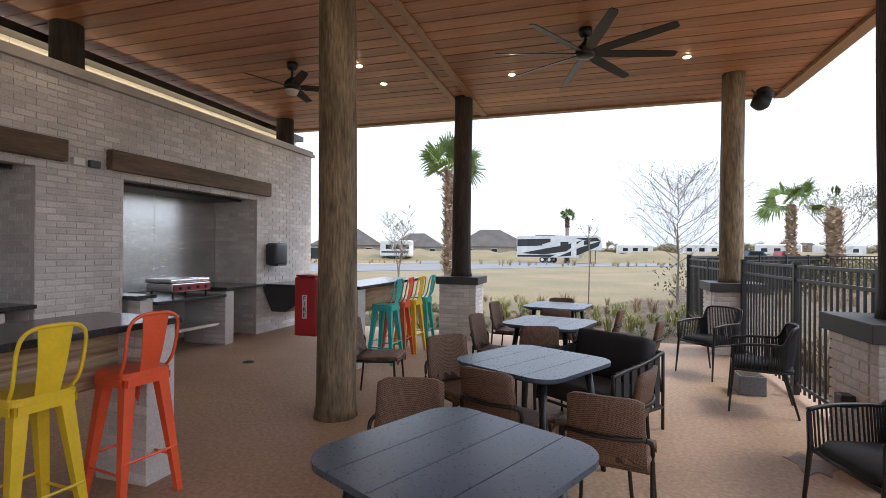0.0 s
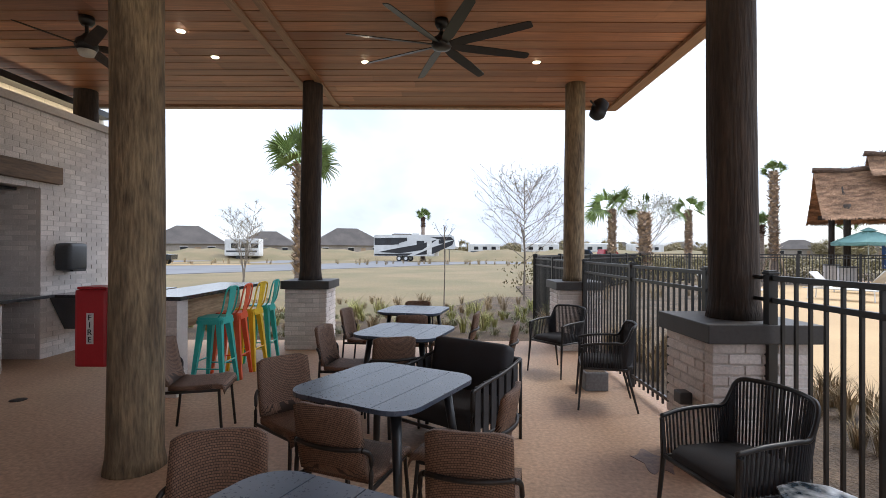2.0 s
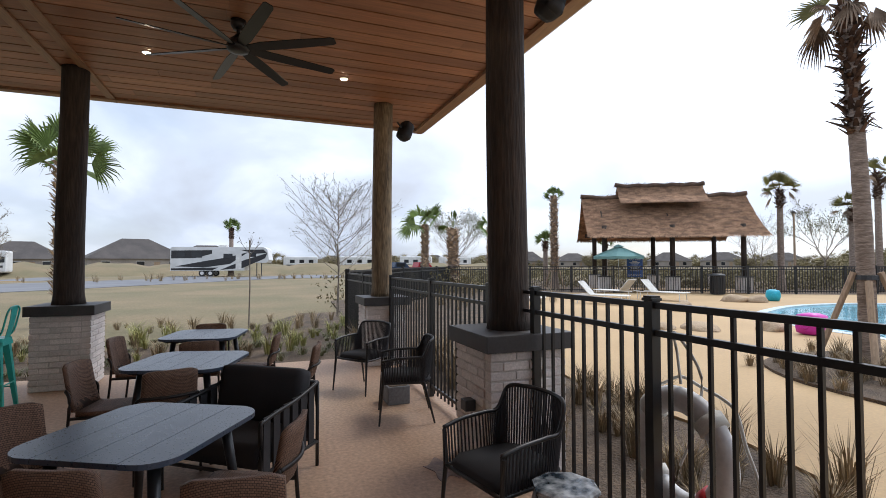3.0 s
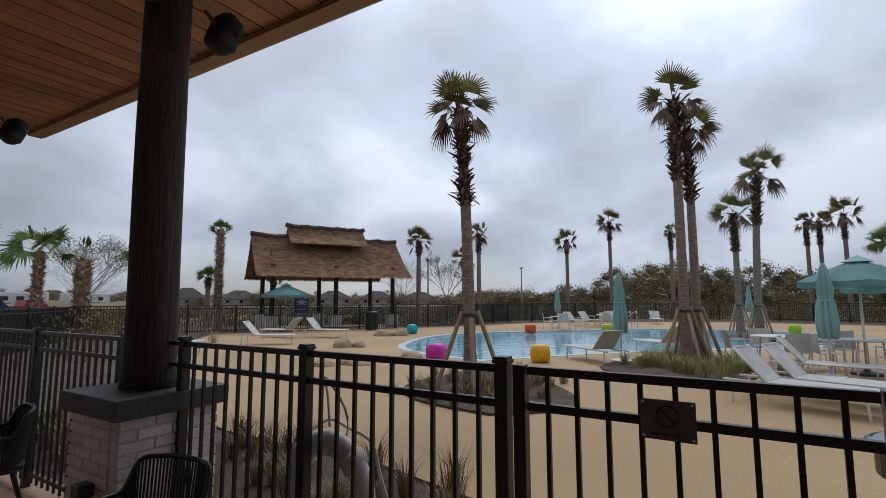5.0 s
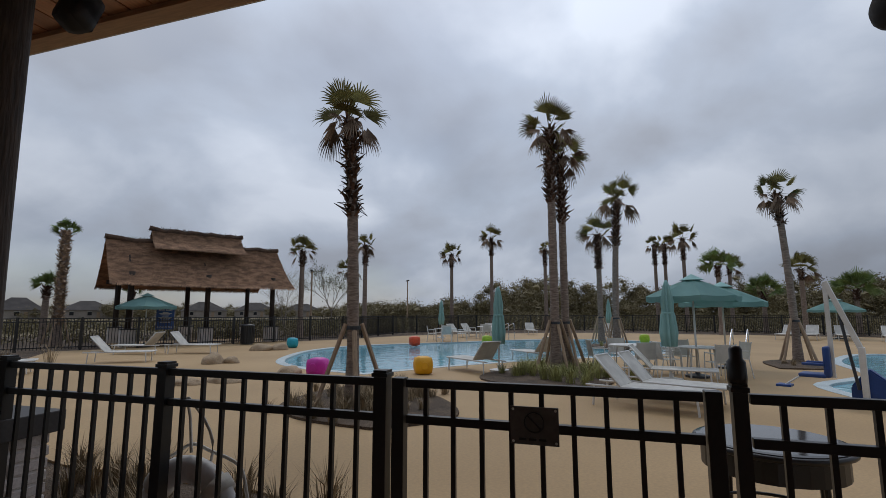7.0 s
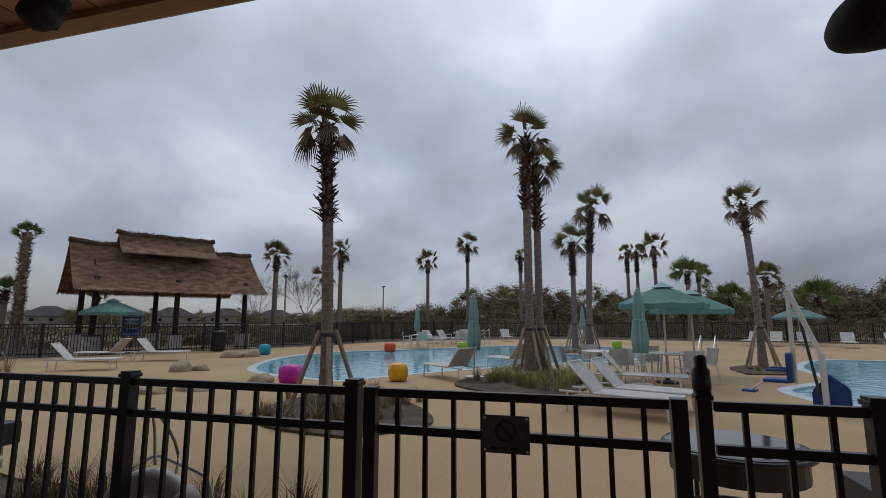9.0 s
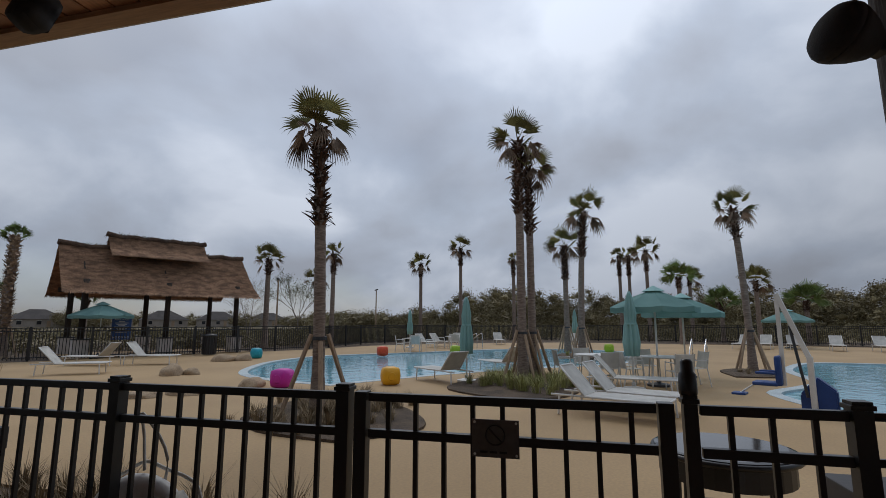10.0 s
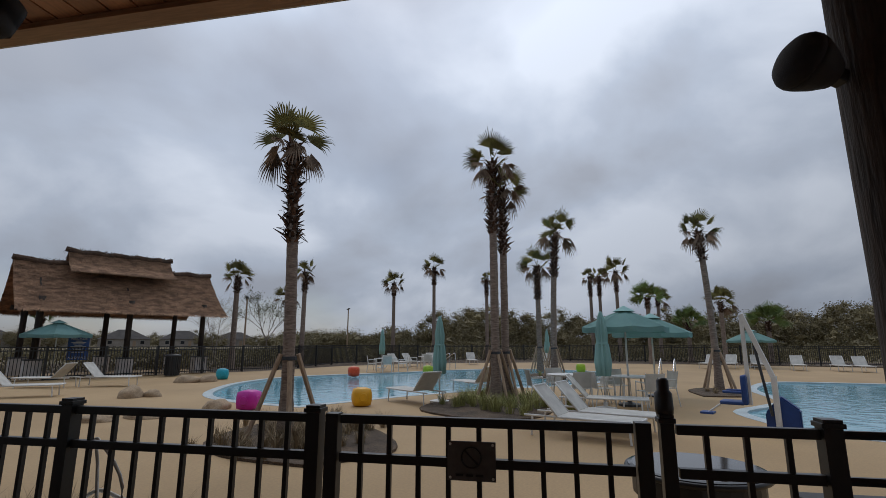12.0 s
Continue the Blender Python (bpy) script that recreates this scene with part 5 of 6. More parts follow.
palm(-3.1, 71.2, 6.3, .3, 3, 1.7, "fan palm beside a parked trailer", boots=1.5, spin=20)


# ---- broadleaf trees and shrubs ----
def branches(b, p, d, length, r, depth, rg, tips, spread=.55):
    q = p + d * length
    mid = p.lerp(q, .5) + Vector((rg.uniform(-1, 1), rg.uniform(-1, 1), rg.uniform(-.5, .5))) * length * .06
    tube(b, [p, mid, q], r, 5 if depth < 4 else 4, taper=[r, r * .85, r * .7], caps=False)
    if depth == 0:
        tips.append((q, d))
        return
    for k in range(3 if rg.random() < .6 else 2):
        nd = (d + Vector((rg.uniform(-1, 1), rg.uniform(-1, 1), rg.uniform(-.35, .75))) * spread).normalized()
        branches(b, q if k == 0 else mid.lerp(q, rg.uniform(.2, 1)), nd, length * rg.uniform(.62, .85), r * .62, depth - 1, rg, tips, spread)
    tips.append((q, d))


def leaves(b, tips, n, size, rg, scatter):
    for p, d in tips:
        for _ in range(n):
            c = p + Vector((rg.gauss(0, 1), rg.gauss(0, 1), rg.gauss(0, 1))) * scatter
            u = Vector((rg.gauss(0, 1), rg.gauss(0, 1), rg.gauss(0, 1))).normalized()
            v = u.cross(Vector((rg.gauss(0, 1), rg.gauss(0, 1), rg.gauss(0, 1)))).normalized()
            s = size * rg.uniform(.6, 1.3)
            b.faces.new([b.verts.new(x) for x in (c - u * s, c + v * s * .5, c + u * s, c - v * s * .5)])


def tree(x, y, trunk_h, first, depth, r, seed, leaf_n, leaf_size, label, spread=.55, leaf=LEAF_SPRING, name="tree", lean=0.0):
    rg = random.Random(seed)
    t = thing(name, label, "tree", pose(x, y, -.06))
    b, tips = nb(), []
    tube(b, [(0, 0, 0), (.02, lean * .5, trunk_h * .5), (0, lean, trunk_h)], r, 8, taper=[r * 1.25, r, r * .85])
    for k in range(4):
        a = k * 1.57 + rg.uniform(-.4, .4)
        branches(b, Vector((0, lean, trunk_h * rg.uniform(.8, 1))), Vector((math.cos(a) * .75, math.sin(a) * .75, 1.0)).normalized(), first, r * .5, depth, rg, tips, spread)
    part("trunk", b, BARK, t, "thin grey branches and trunk")
    if leaf_n:
        b = nb()
        leaves(b, tips, leaf_n, leaf_size, rg, leaf_size * 2.5)
        part("crown", b, leaf, t, "sparse small leaves")
    return t




tree(-0.02, 13.3, 2.1, .25, 1, .014, 4, 2, .02, "thin bare staked sapling", spread=.3, lean=.1)
tree(17.8, 44, 2.2, 1.6, 5, .1, 12, 3, .07, "bare deciduous tree beyond the fence", spread=.5)
tree(46.95, 29.47, 2.0, 1.6, 5, .1, 15, 3, .07, "bare deciduous tree beyond the fence", spread=.5)


def twiggy_tree(x, y, h, width, stems, low, seed, leaf_n, leaf_size, label, leaf=LEAF_SPRING):
    """A young upright tree: leaders, ascending limbs and fine twigs, in early leaf."""
    rg = random.Random(seed)
    t = thing("tree", label, "tree", pose(x, y, -.06))
    b, tips = nb(), []
    for k in range(stems):
        a0 = 2 * math.pi * k / stems + rg.uniform(-.4, .4)
        out = Vector((math.cos(a0), math.sin(a0), 0)) * (width * .3 if stems > 1 else .03)
        hh = h * (1 if k == 0 else rg.uniform(.7, .98))
        leader = [Vector((0, 0, hh * f)) + out * f ** 1.3 + Vector((rg.uniform(-.03, .03), rg.uniform(-.03, .03), 0)) for f in (0, .2, .4, .6, .8, 1)]
        r = .045 * h / 4 / stems ** .4
        tube(b, leader, r, 7, taper=[r * (1.15 - .95 * f) for f in (0, .2, .4, .6, .8, 1)])
        limbs = int(30 / stems ** .6)
        for i in range(limbs):
            f = low + (.97 - low) * (i + rg.random()) / limbs
            seg = min(int(f * 5), 4)
            p = leader[seg].lerp(leader[seg + 1], f * 5 - seg)
            a = i * 2.4 + rg.uniform(-.4, .4)
            g = (f - low) / (1 - low)
            ln = width / 2 * (1.15 * math.sin(math.pi * min(1, .22 + .72 * g)) + .12) / (stems ** .45)
            d = Vector((math.cos(a), math.sin(a), rg.uniform(.55, 1.1))).normalized()
            end = p + d * ln * 1.15
            mid = p.lerp(end, .5) + Vector((0, 0, -.05 * ln))
            tube(b, [p, mid, end], .01, 4, taper=[.012, .008, .004], caps=False)
            for j in range(9):
                q = p.lerp(end, .25 + .75 * j / 8)
                d2 = (d + Vector((rg.uniform(-1, 1), rg.uniform(-1, 1), rg.uniform(-.4, .8)))).normalized()
                e2 = q + d2 * ln * rg.uniform(.22, .45)
                tube(b, [q, e2], .004, 3, taper=[.005, .0025], caps=False)
                for _ in range(3):
                    q3 = q.lerp(e2, rg.uniform(.3, 1))
                    e3 = q3 + (d2 + Vector((rg.uniform(-1, 1), rg.uniform(-1, 1), rg.uniform(-.5, .8)))).normalized() * ln * rg.uniform(.1, .22)
                    tube(b, [q3, e3], .003, 3, taper=[.0035, .002], caps=False)
                    tips.append((e3, d2))
    part("trunk", b, BARK, t, "thin grey branches and twigs")
    b = nb()
    leaves(b, tips, leaf_n, leaf_size, rg, leaf_size * 1.6)
    part("crown", b, leaf, t, "sparse small new leaves")
    return t


twiggy_tree(2.37, 16.2, 3.45, 2.5, 1, .34, 5, 5, .015, "small upright spring tree with fine twigs on the lawn edge")
twiggy_tree(-9.3, 24, 3.7, 2.2, 5, .3, 8, 1, .024, "open many-stemmed shrub with few leaves on the lawn", leaf=LEAF)
twiggy_tree(16.0, 40, 4.6, 4.4, 1, .3, 19, 1, .03, "bare spring tree beyond the pool fence")
twiggy_tree(39.5, 30, 5.2, 4.6, 2, .25, 23, 1, .03, "bare spring tree beyond the pool fence")


def woods():
    """The far tree line: clumps of leaves on round-topped crowns."""
    rg = random.Random(77)
    b = nb()

    def crown_at(x, y, h, w):
        for _ in range(int(16 + w * 5)):
            a, u = rg.uniform(0, 6.28), rg.random() ** .5
            c = Vector((x + math.cos(a) * u * w, y + math.sin(a) * u * w, h * (.04 + .93 * rg.random() * (1 - .45 * u * u))))
            rad = w * rg.uniform(.18, .36)
            core = [b.verts.new(c + Vector((q[0] + rg.uniform(-.5, .5), q[1] + rg.uniform(-.5, .5), q[2] + rg.uniform(-.4, .4))) * rad * rg.uniform(.3, .6)) for q in ((1, 0, 0), (0, 1, 0), (-1, 0, 0), (0, -1, 0), (0, 0, .8), (0, 0, -.8))]
            for k in range(4):
                b.faces.new((core[k], core[(k + 1) % 4], core[4]))
                b.faces.new((core[(k + 1) % 4], core[k], core[5]))
            for _ in range(180):
                p = c + Vector((rg.gauss(0, 1), rg.gauss(0, 1), rg.gauss(0, .8))) * rad * .5
                uu = Vector((rg.gauss(0, 1), rg.gauss(0, 1), rg.gauss(0, 1))).normalized()
                vv = uu.cross(Vector((rg.gauss(0, 1), rg.gauss(0, 1), rg.gauss(0, 1)))).normalized()
                s = rg.uniform(.08, .15)
                b.faces.new([b.verts.new(q) for q in (p - uu * s, p + vv * s * .7, p + uu * s, p - vv * s * .7)])

    for i in range(64):
        a = radians(-44 + 72 * i / 63 + rg.uniform(-.6, .6))
        dist = rg.uniform(84, 104)
        f = 1.0 if a < radians(13) else .5
        if a < radians(-22):
            f = 1.05
        crown_at(dist * math.cos(a), 1.5 + dist * math.sin(a), rg.uniform(5.0, 8.4) * f, rg.uniform(3.0, 5.0))
    crown_at(78.63, 10.9, 8.6, 5.0)
    crown_at(84.83, 14.39, 8.0, 4.2)
    for i in range(56):
        a = radians(28 + 66 * i / 55)
        dist = rg.uniform(190, 260)
        crown_at(dist * math.cos(a), 1.5 + dist * math.sin(a), rg.uniform(3.5, 6.5), rg.uniform(4, 6))
    t = thing("far_woods", "dark line of distant oaks and brush", "trees", kind="stuff")
    part("foliage", b, LEAF, t)
    b = nb()
    for i in range(800):
        a = radians(rg.uniform(-46, 75))
        dist = rg.uniform(52, 74) if a < radians(22) else rg.uniform(50, 90)
        x, y = dist * math.cos(a), 1.5 + dist * math.sin(a)
        h = rg.uniform(.5, 1.7) if a < radians(22) else rg.uniform(.2, .9)
        for _ in range(130):
            p = Vector((x + rg.gauss(0, .7), y + rg.gauss(0, .7), h * rg.random()))
            uu = Vector((rg.gauss(0, 1), rg.gauss(0, 1), rg.gauss(0, 1))).normalized()
            vv = uu.cross(Vector((rg.gauss(0, 1), rg.gauss(0, 1), rg.gauss(0, 1)))).normalized()
            s = rg.uniform(.04, .12)
            b.faces.new([b.verts.new(q) for q in (p - uu * s, p + vv * s * .7, p + uu * s, p - vv * s * .7)])
    rim = [Vector(p) for p in ((3.5, 20), (9.5, 27), (14.5, 33), (24, 24), (30, 19), (36, 18), (44, 13.5), (47.5, 3), (45.5, -9.5), (42, -19))]
    for i in range(700):
        k = rg.randrange(len(rim) - 1)
        c = rim[k].lerp(rim[k + 1], rg.random()) + Vector((rg.uniform(-1.2, 2.5), rg.uniform(-1, 2)))
        h = rg.uniform(.4, 1.3)
        for _ in range(90):
            p = Vector((c.x + rg.gauss(0, .45), c.y + rg.gauss(0, .45), h * rg.random()))
            uu = Vector((rg.gauss(0, 1), rg.gauss(0, 1), rg.gauss(0, 1.6))).normalized()
            vv = uu.cross(Vector((rg.gauss(0, 1), rg.gauss(0, 1), rg.gauss(0, 1)))).normalized()
            s = rg.uniform(.03, .085)
            b.faces.new([b.verts.new(q) for q in (p - uu * s, p + vv * s * .5, p + uu * s, p - vv * s * .5)])
    t = thing("brush", "scrubby brush behind the pool fence", "shrubs", kind="stuff")
    part("foliage", b, BRUSH, t)


woods()


def tufts(name, label, spots, material, h, n, spread):
    """Clumps of grass blades."""
    rg = random.Random(len(spots) * 13 + int(h * 100))
    b = nb()
    for x, y, s in spots:
        for _ in range(n):
            a, l = rg.uniform(0, 6.28), h * s * rg.uniform(.5, 1.1)
            d = Vector((math.cos(a), math.sin(a), 0))
            o = Vector((x, y, -.03)) + d * rg.uniform(0, .09) * s
            sd = d.cross(Vector((0, 0, 1))) * .0024 * (1 + s)
            o1 = o + d * l * spread * .3 + Vector((0, 0, l * .6))
            o2 = o + d * l * spread + Vector((0, 0, l * rg.uniform(.75, 1.0)))
            v = [b.verts.new(p) for p in (o - sd, o + sd, o1 + sd * .8, o1 - sd * .8, o2)]
            b.faces.new(v[:4])
            b.faces.new((v[3], v[2], v[4]))
    t = thing(name, label, "grass", kind="stuff")
    part("blades", b, material, t)


rg = random.Random(5)
tufts("ornamental_grass", "dry tan ornamental grass clumps in mulch", [(rg.uniform(2.4, 3.8), rg.uniform(3.4, 9.0), rg.uniform(.5, 1.1)) for _ in range(60)], DRYGRASS, .5, 90, .45)
tufts("ornamental_grass", "green and tan ornamental grass at the lawn edge", [(rg.uniform(-8.5, 2.6), rg.uniform(10.3, 13.8), rg.uniform(.35, 1.1)) for _ in range(90)], GREENGRASS, .46, 70, .5)
tufts("ornamental_grass", "dry tan grass at the lawn edge", [(rg.uniform(-8.5, 3.2), rg.uniform(9.9, 15.5), rg.uniform(.3, 1.0)) for _ in range(110)], DRYGRASS, .46, 50, .55)
tufts("ground_cover", "low green weeds between patio and lawn", [(rg.uniform(-8.5, 2.6), rg.uniform(9.7, 13.2), rg.uniform(.5, 1.2)) for _ in range(150)], LEAF_SPRING, .17, 46, 1.1)
tufts("ornamental_grass", "dry grass around the staked palms", [(8.06 + rg.gauss(0, .85), 5.5 + rg.gauss(0, .6), rg.uniform(.6, 1.0)) for _ in range(90)] + [(17.6 + rg.gauss(0, .6), -4.0 + rg.gauss(0, .35), .5) for _ in range(8)], DRYGRASS, .42, 80, .5)
tufts("ornamental_grass", "green grass around the paired palms", [(13.08 + rg.gauss(0, 1.0), 2.59 + rg.gauss(0, .7), rg.uniform(.7, 1.2)) for _ in range(54)] + [(24.4 + rg.gauss(0, .8), 0.93 + rg.gauss(0, .5), .7) for _ in range(8)], GREENGRASS, .45, 80, .5)
tufts("ornamental_grass", "tan grass clumps beyond the road and fence", [(rg.uniform(-40, 25), rg.uniform(50, 58), rg.uniform(1, 2)) for _ in range(90)] + [(rg.uniform(4, 11), rg.uniform(15, 29), rg.uniform(.8, 1.6)) for _ in range(40)], DRYGRASS, .5, 40, .5)


# ---- thatched hut ----
def hut():
    """Open thatched pavilion: origin at its front-left eave corner, x along the eave, y to the back."""
    L, W, EZ, RZ = 8.7, 5.5, 2.92, 5.25
    a = -31
    t = thing("thatched_hut", "open pavilion with layered brown thatched roof on posts", "hut", pose(16.24, 22.5, 0, 0, 0, a))
    rg = random.Random(3)

    def roof(name, x0, x1, y0, z0, y1, z1, th, ov):
        b = nb()
        for side in (0, 1):
            n = 26
            rows = []
            for i in range(n + 1):
                f = i / n
                yy = y0 + (y1 - y0) * f
                zz = z0 + (z1 - z0) * f - .16 * math.sin(math.pi * f)
                if side:
                    yy = W - yy
                row = []
                for k in range(41):
                    g = k / 40
                    e = ov * (1 - f)
                    row.append(b.verts.new((x0 - e + (x1 - x0 + 2 * e) * g, yy, zz + .05 * noise.noise(Vector((g * 14, f * 5, side * 9 + x0))) + .02 * rg.uniform(-1, 1))))
                rows.append(row)
            for p, q in zip(rows, rows[1:]):
                for k in range(40):
                    b.faces.new((p[k], p[k + 1], q[k + 1], q[k]))
        bmesh.ops.solidify(b, geom=b.faces[:], thickness=th)
        # loose straw ends
        for i in range(11000):
            f, g, side = rg.random() ** 1.3, rg.random(), rg.randrange(2)
            if i < 2400:
                f = 0.0
            yy, zz = y0 + (y1 - y0) * f, z0 + (z1 - z0) * f - .16 * math.sin(math.pi * f)
            s = -1
            if side:
                yy, s = W - yy, 1
            o = Vector((x0 + (x1 - x0) * g, yy, zz + .03))
            d = Vector((rg.uniform(-.25, .25), s * .75, -.75)).normalized() * rg.uniform(.12, .3) + Vector((0, 0, .02))
            wv = Vector((.016, 0, 0))
            b.faces.new([b.verts.new(p) for p in (o - wv, o + wv, o + d)])
        part(name, b, THATCH, t, "shaggy brown thatch")

    roof("lower_roof", 0, L, 0, EZ, W / 2, RZ, .18, 0)
    roof("upper_roof", 1.95, 6.5, W / 2 - 1.15, RZ - .35, W / 2, RZ + .62, .14, 0)
    for nm, x0, x1, z in (("ridge", -.05, L + .05, RZ + .02), ("upper_ridge", 1.85, 6.6, RZ + .64)):
        b = nb()
        tube(b, [(x0 + (x1 - x0) * k / 14, W / 2, z + .05 * math.sin(k * 2.2) + (.1 if k in (0, 14) else 0)) for k in range(15)], .13, 8)
        for i in range(420):
            g = rg.random()
            o = Vector((x0 + (x1 - x0) * g, W / 2 + rg.uniform(-.1, .1), z + .1))
            d = Vector((rg.uniform(-.12, .12), rg.choice((-1, 1)) * .25, rg.uniform(-.25, .12)))
            wv = Vector((.02, 0, 0))
            b.faces.new([b.verts.new(p) for p in (o - wv, o + wv, o + d)])
        part(nm, b, THATCH_DK, t, "darker thatch ridge cap")
    for ix, px in enumerate((.95, 4.35, 7.75)):
        for py in (.75, W - .75):
            part("post", tube(nb(), [(px, py, .8), (px, py, EZ + .6)], .13, 10), LOG_DARK_SHADED, t, "dark round post", smooth=True)
            p = part("post_base", box(nb(), px - .3, px + .3, py - .3, py + .3, -.05, .78), BRICK, t, "white brick post base")
            part("base_cap", box(nb(), px - .33, px + .33, py - .33, py + .33, .781, .84), STONECAP, p)
    for py in (.75, W - .75):
        part("beam", box(nb(), .4, L - .4, py - .07, py + .07, EZ + .15, EZ + .38), LOG_DARK_SHADED, t, "dark timber beam")
    for px in (.95, 4.35, 7.75):
        part("tie_beam", box(nb(), px - .06, px + .06, .75, W - .75, EZ + .39, EZ + .55), LOG_DARK_SHADED, t)
        part("rafter", tube(nb(), [(px, .75, EZ + .4), (px, W / 2, RZ - .2)], .06, 6), LOG_DARK_SHADED, t)
        part("rafter", tube(nb(), [(px, W - .75, EZ + .4), (px, W / 2, RZ - .2)], .06, 6), LOG_DARK_SHADED, t)
    b = nb()
    box(b, .3, L - .3, .3, W - .3, -.1, .0)
    part("floor_slab", b, DECK, t, "tan concrete slab")


hut()


# ---- pool furniture ----
def lounger(label):
    """White sling chaise facing +x (foot end), raised back at -x."""
    t = thing("sun_lounger", label, "sun lounger", group="sun loungers")
    b = nb()
    for sy in (-.3, .3):
        tube(b, [(-.35, sy, .33), (.95, sy, .33)], .02, 8)
        tube(b, [(-.35, sy, .33), (-.78, sy * .95, .82)], .018, 8)
    tube(b, [(.95, -.3, .33), (.95, .3, .33)], .02, 8)
    tube(b, [(-.78, -.285, .82), (-.78, .285, .82)], .018, 8)
    tube(b, [(-.95, -.3, .33), (-.35, -.3, .33)], .018, 8)
    tube(b, [(-.95, .3, .33), (-.35, .3, .33)], .018, 8)
    part("frame", b, WHITE, t, smooth=True)
    part("seat_sling", box(nb(), -.35, .94, -.285, .285, .335, .347), SLING, t, "pale sling fabric")
    part("back_sling", box(nb(), 0, .64, -.275, .275, -.006, .006, pose(-.36, 0, .345) @ pose(0, 0, 0, 0, 180 + 48, 0)), SLING, t, "pale sling back")
    for sx in (-.8, .8):
        for sy in (-.3, .3):
            part("leg", tube(nb(), [(sx, sy, .33), (sx * 1.03, sy * 1.02, 0)], .018, 8), WHITE, t)
    return t


LOUNGE = lounger("white sun lounger with pale sling on the pool deck")
LSPOTS = [(12.1, 16.35, -57), (15.6, 16.9, -72), (9.1, .9, -112), (9.85, .5, -112), (13.08, 4.87, 49.2), (16.04, 3.63, 44.9), (12.2, .2, -100), (14.7, 18.6, 105),
          (30.93, 10.53, -122.6), (32.04, 9.87, -122.8), (33.94, 8.8, -143.1), (35.92, 6.45, -163.1), (36.83, 1.13, 176.8), (33.73, -8.71, 145.8), (33.81, -10, 155.6), (33.5, -11.4, 165.6),
          (32.56, -13.15, 160.6), (32.2, -15.14, 165.5), (31.53, -15.89, 165.5), (30.01, -17.39, 155.5), (28.31, -18.47, 145.5), (8.6, 16.5, -40)]
for i, (x, y, a) in enumerate(LSPOTS):
    if i:
        copy_thing(LOUNGE, pose(x, y, 0, 0, 0, a))
    else:
        LOUNGE.matrix_basis = pose(x, y, 0, 0, 0, a)


def umbrella(x, y, h, r, label, sides=8):
    t = thing("patio_umbrella", label, "umbrella", pose(x, y, 0), "pool umbrellas")
    part("pole", tube(nb(), [(0, 0, 0), (0, 0, h)], .024, 10), WHITE, t, "white pole", smooth=True)
    part("base", lathe(nb(), [(.28, 0), (.28, .05), (.06, .09), (.05, .2)], 18), GREYPLASTIC, t, "heavy round base")
    b = nb()
    drop = r * .42
    rows = []
    for f in (0.04, .3, .6, .85, 1.0):
        row = []
        for k in range(sides * 4):
            a = 2 * math.pi * k / (sides * 4)
            cusp = 1 - .075 * math.sin(math.pi * (k % 4) / 4)
            row.append(b.verts.new((r * f * cusp * math.cos(a), r * f * cusp * math.sin(a), h - drop * (f ** 1.12) - (.03 * f * math.sin(math.pi * (k % 4) / 4)))))
        rows.append(row)
    rows.append([b.verts.new(v.co + Vector((0, 0, -.13))) for v in rows[-1]])
    n = sides * 4
    for p, q in zip(rows, rows[1:]):
        for k in range(n):
            b.faces.new((p[k], p[(k + 1) % n], q[(k + 1) % n], q[k]))
    b.faces.new(rows[0])
    bmesh.ops.solidify(b, geom=b.faces[:], thickness=.008)
    part("canopy", b, TEALFAB, t, "teal canvas canopy")
    b = nb()
    lathe(b, [(r * .26, h - .055), (r * .12, h + .03), (.02, h + .09)], 16)
    part("vent_cap", b, TEALFAB, t, "small vent cap")
    for k in range(sides):
        a = 2 * math.pi * k / sides
        part("rib", tube(nb(), [(0, 0, h - .03), (r * .97 * math.cos(a), r * .97 * math.sin(a), h - drop - .02)], .009, 5), WHITE, t)


def closed_umbrella(x, y, h, label):
    t = thing("closed_umbrella", label, "umbrella", pose(x, y, 0), "closed umbrellas")
    part("pole", tube(nb(), [(0, 0, 0), (0, 0, h)], .022, 8), WHITE, t, "white pole", smooth=True)
    part("base", lathe(nb(), [(.26, 0), (.26, .05), (.05, .09), (.045, .18)], 16), WHITE, t, "round base")
    b = nb()
    rows = []
    for z, r in ((h + .02, .02), (h - .12, .06), (h - .5, .105), (h - .72, .095), (h - .8, .115), (h - 1.2, .15), (h - 1.52, .13)):
        rows.append([b.verts.new((r * (1 + .42 * math.cos(8 * 2 * math.pi * k / 32 + z)) * math.cos(2 * math.pi * k / 32), r * (1 + .42 * math.cos(8 * 2 * math.pi * k / 32 + z)) * math.sin(2 * math.pi * k / 32), z)) for k in range(32)])
    for p, q in zip(rows, rows[1:]):
        for k in range(32):
            b.faces.new((p[k], p[(k + 1) % 32], q[(k + 1) % 32], q[k]))
    b.faces.new(rows[0])
    b.faces.new(rows[-1][::-1])
    bmesh.ops.recalc_face_normals(b, faces=b.faces)
    part("canopy", b, TEALFAB, t, "folded teal canvas", smooth=True)
    part("tie", lathe(nb(), [(.122, h - .79), (.132, h - .76), (.122, h - .73)], 16), TEALFAB, t, "fabric tie")


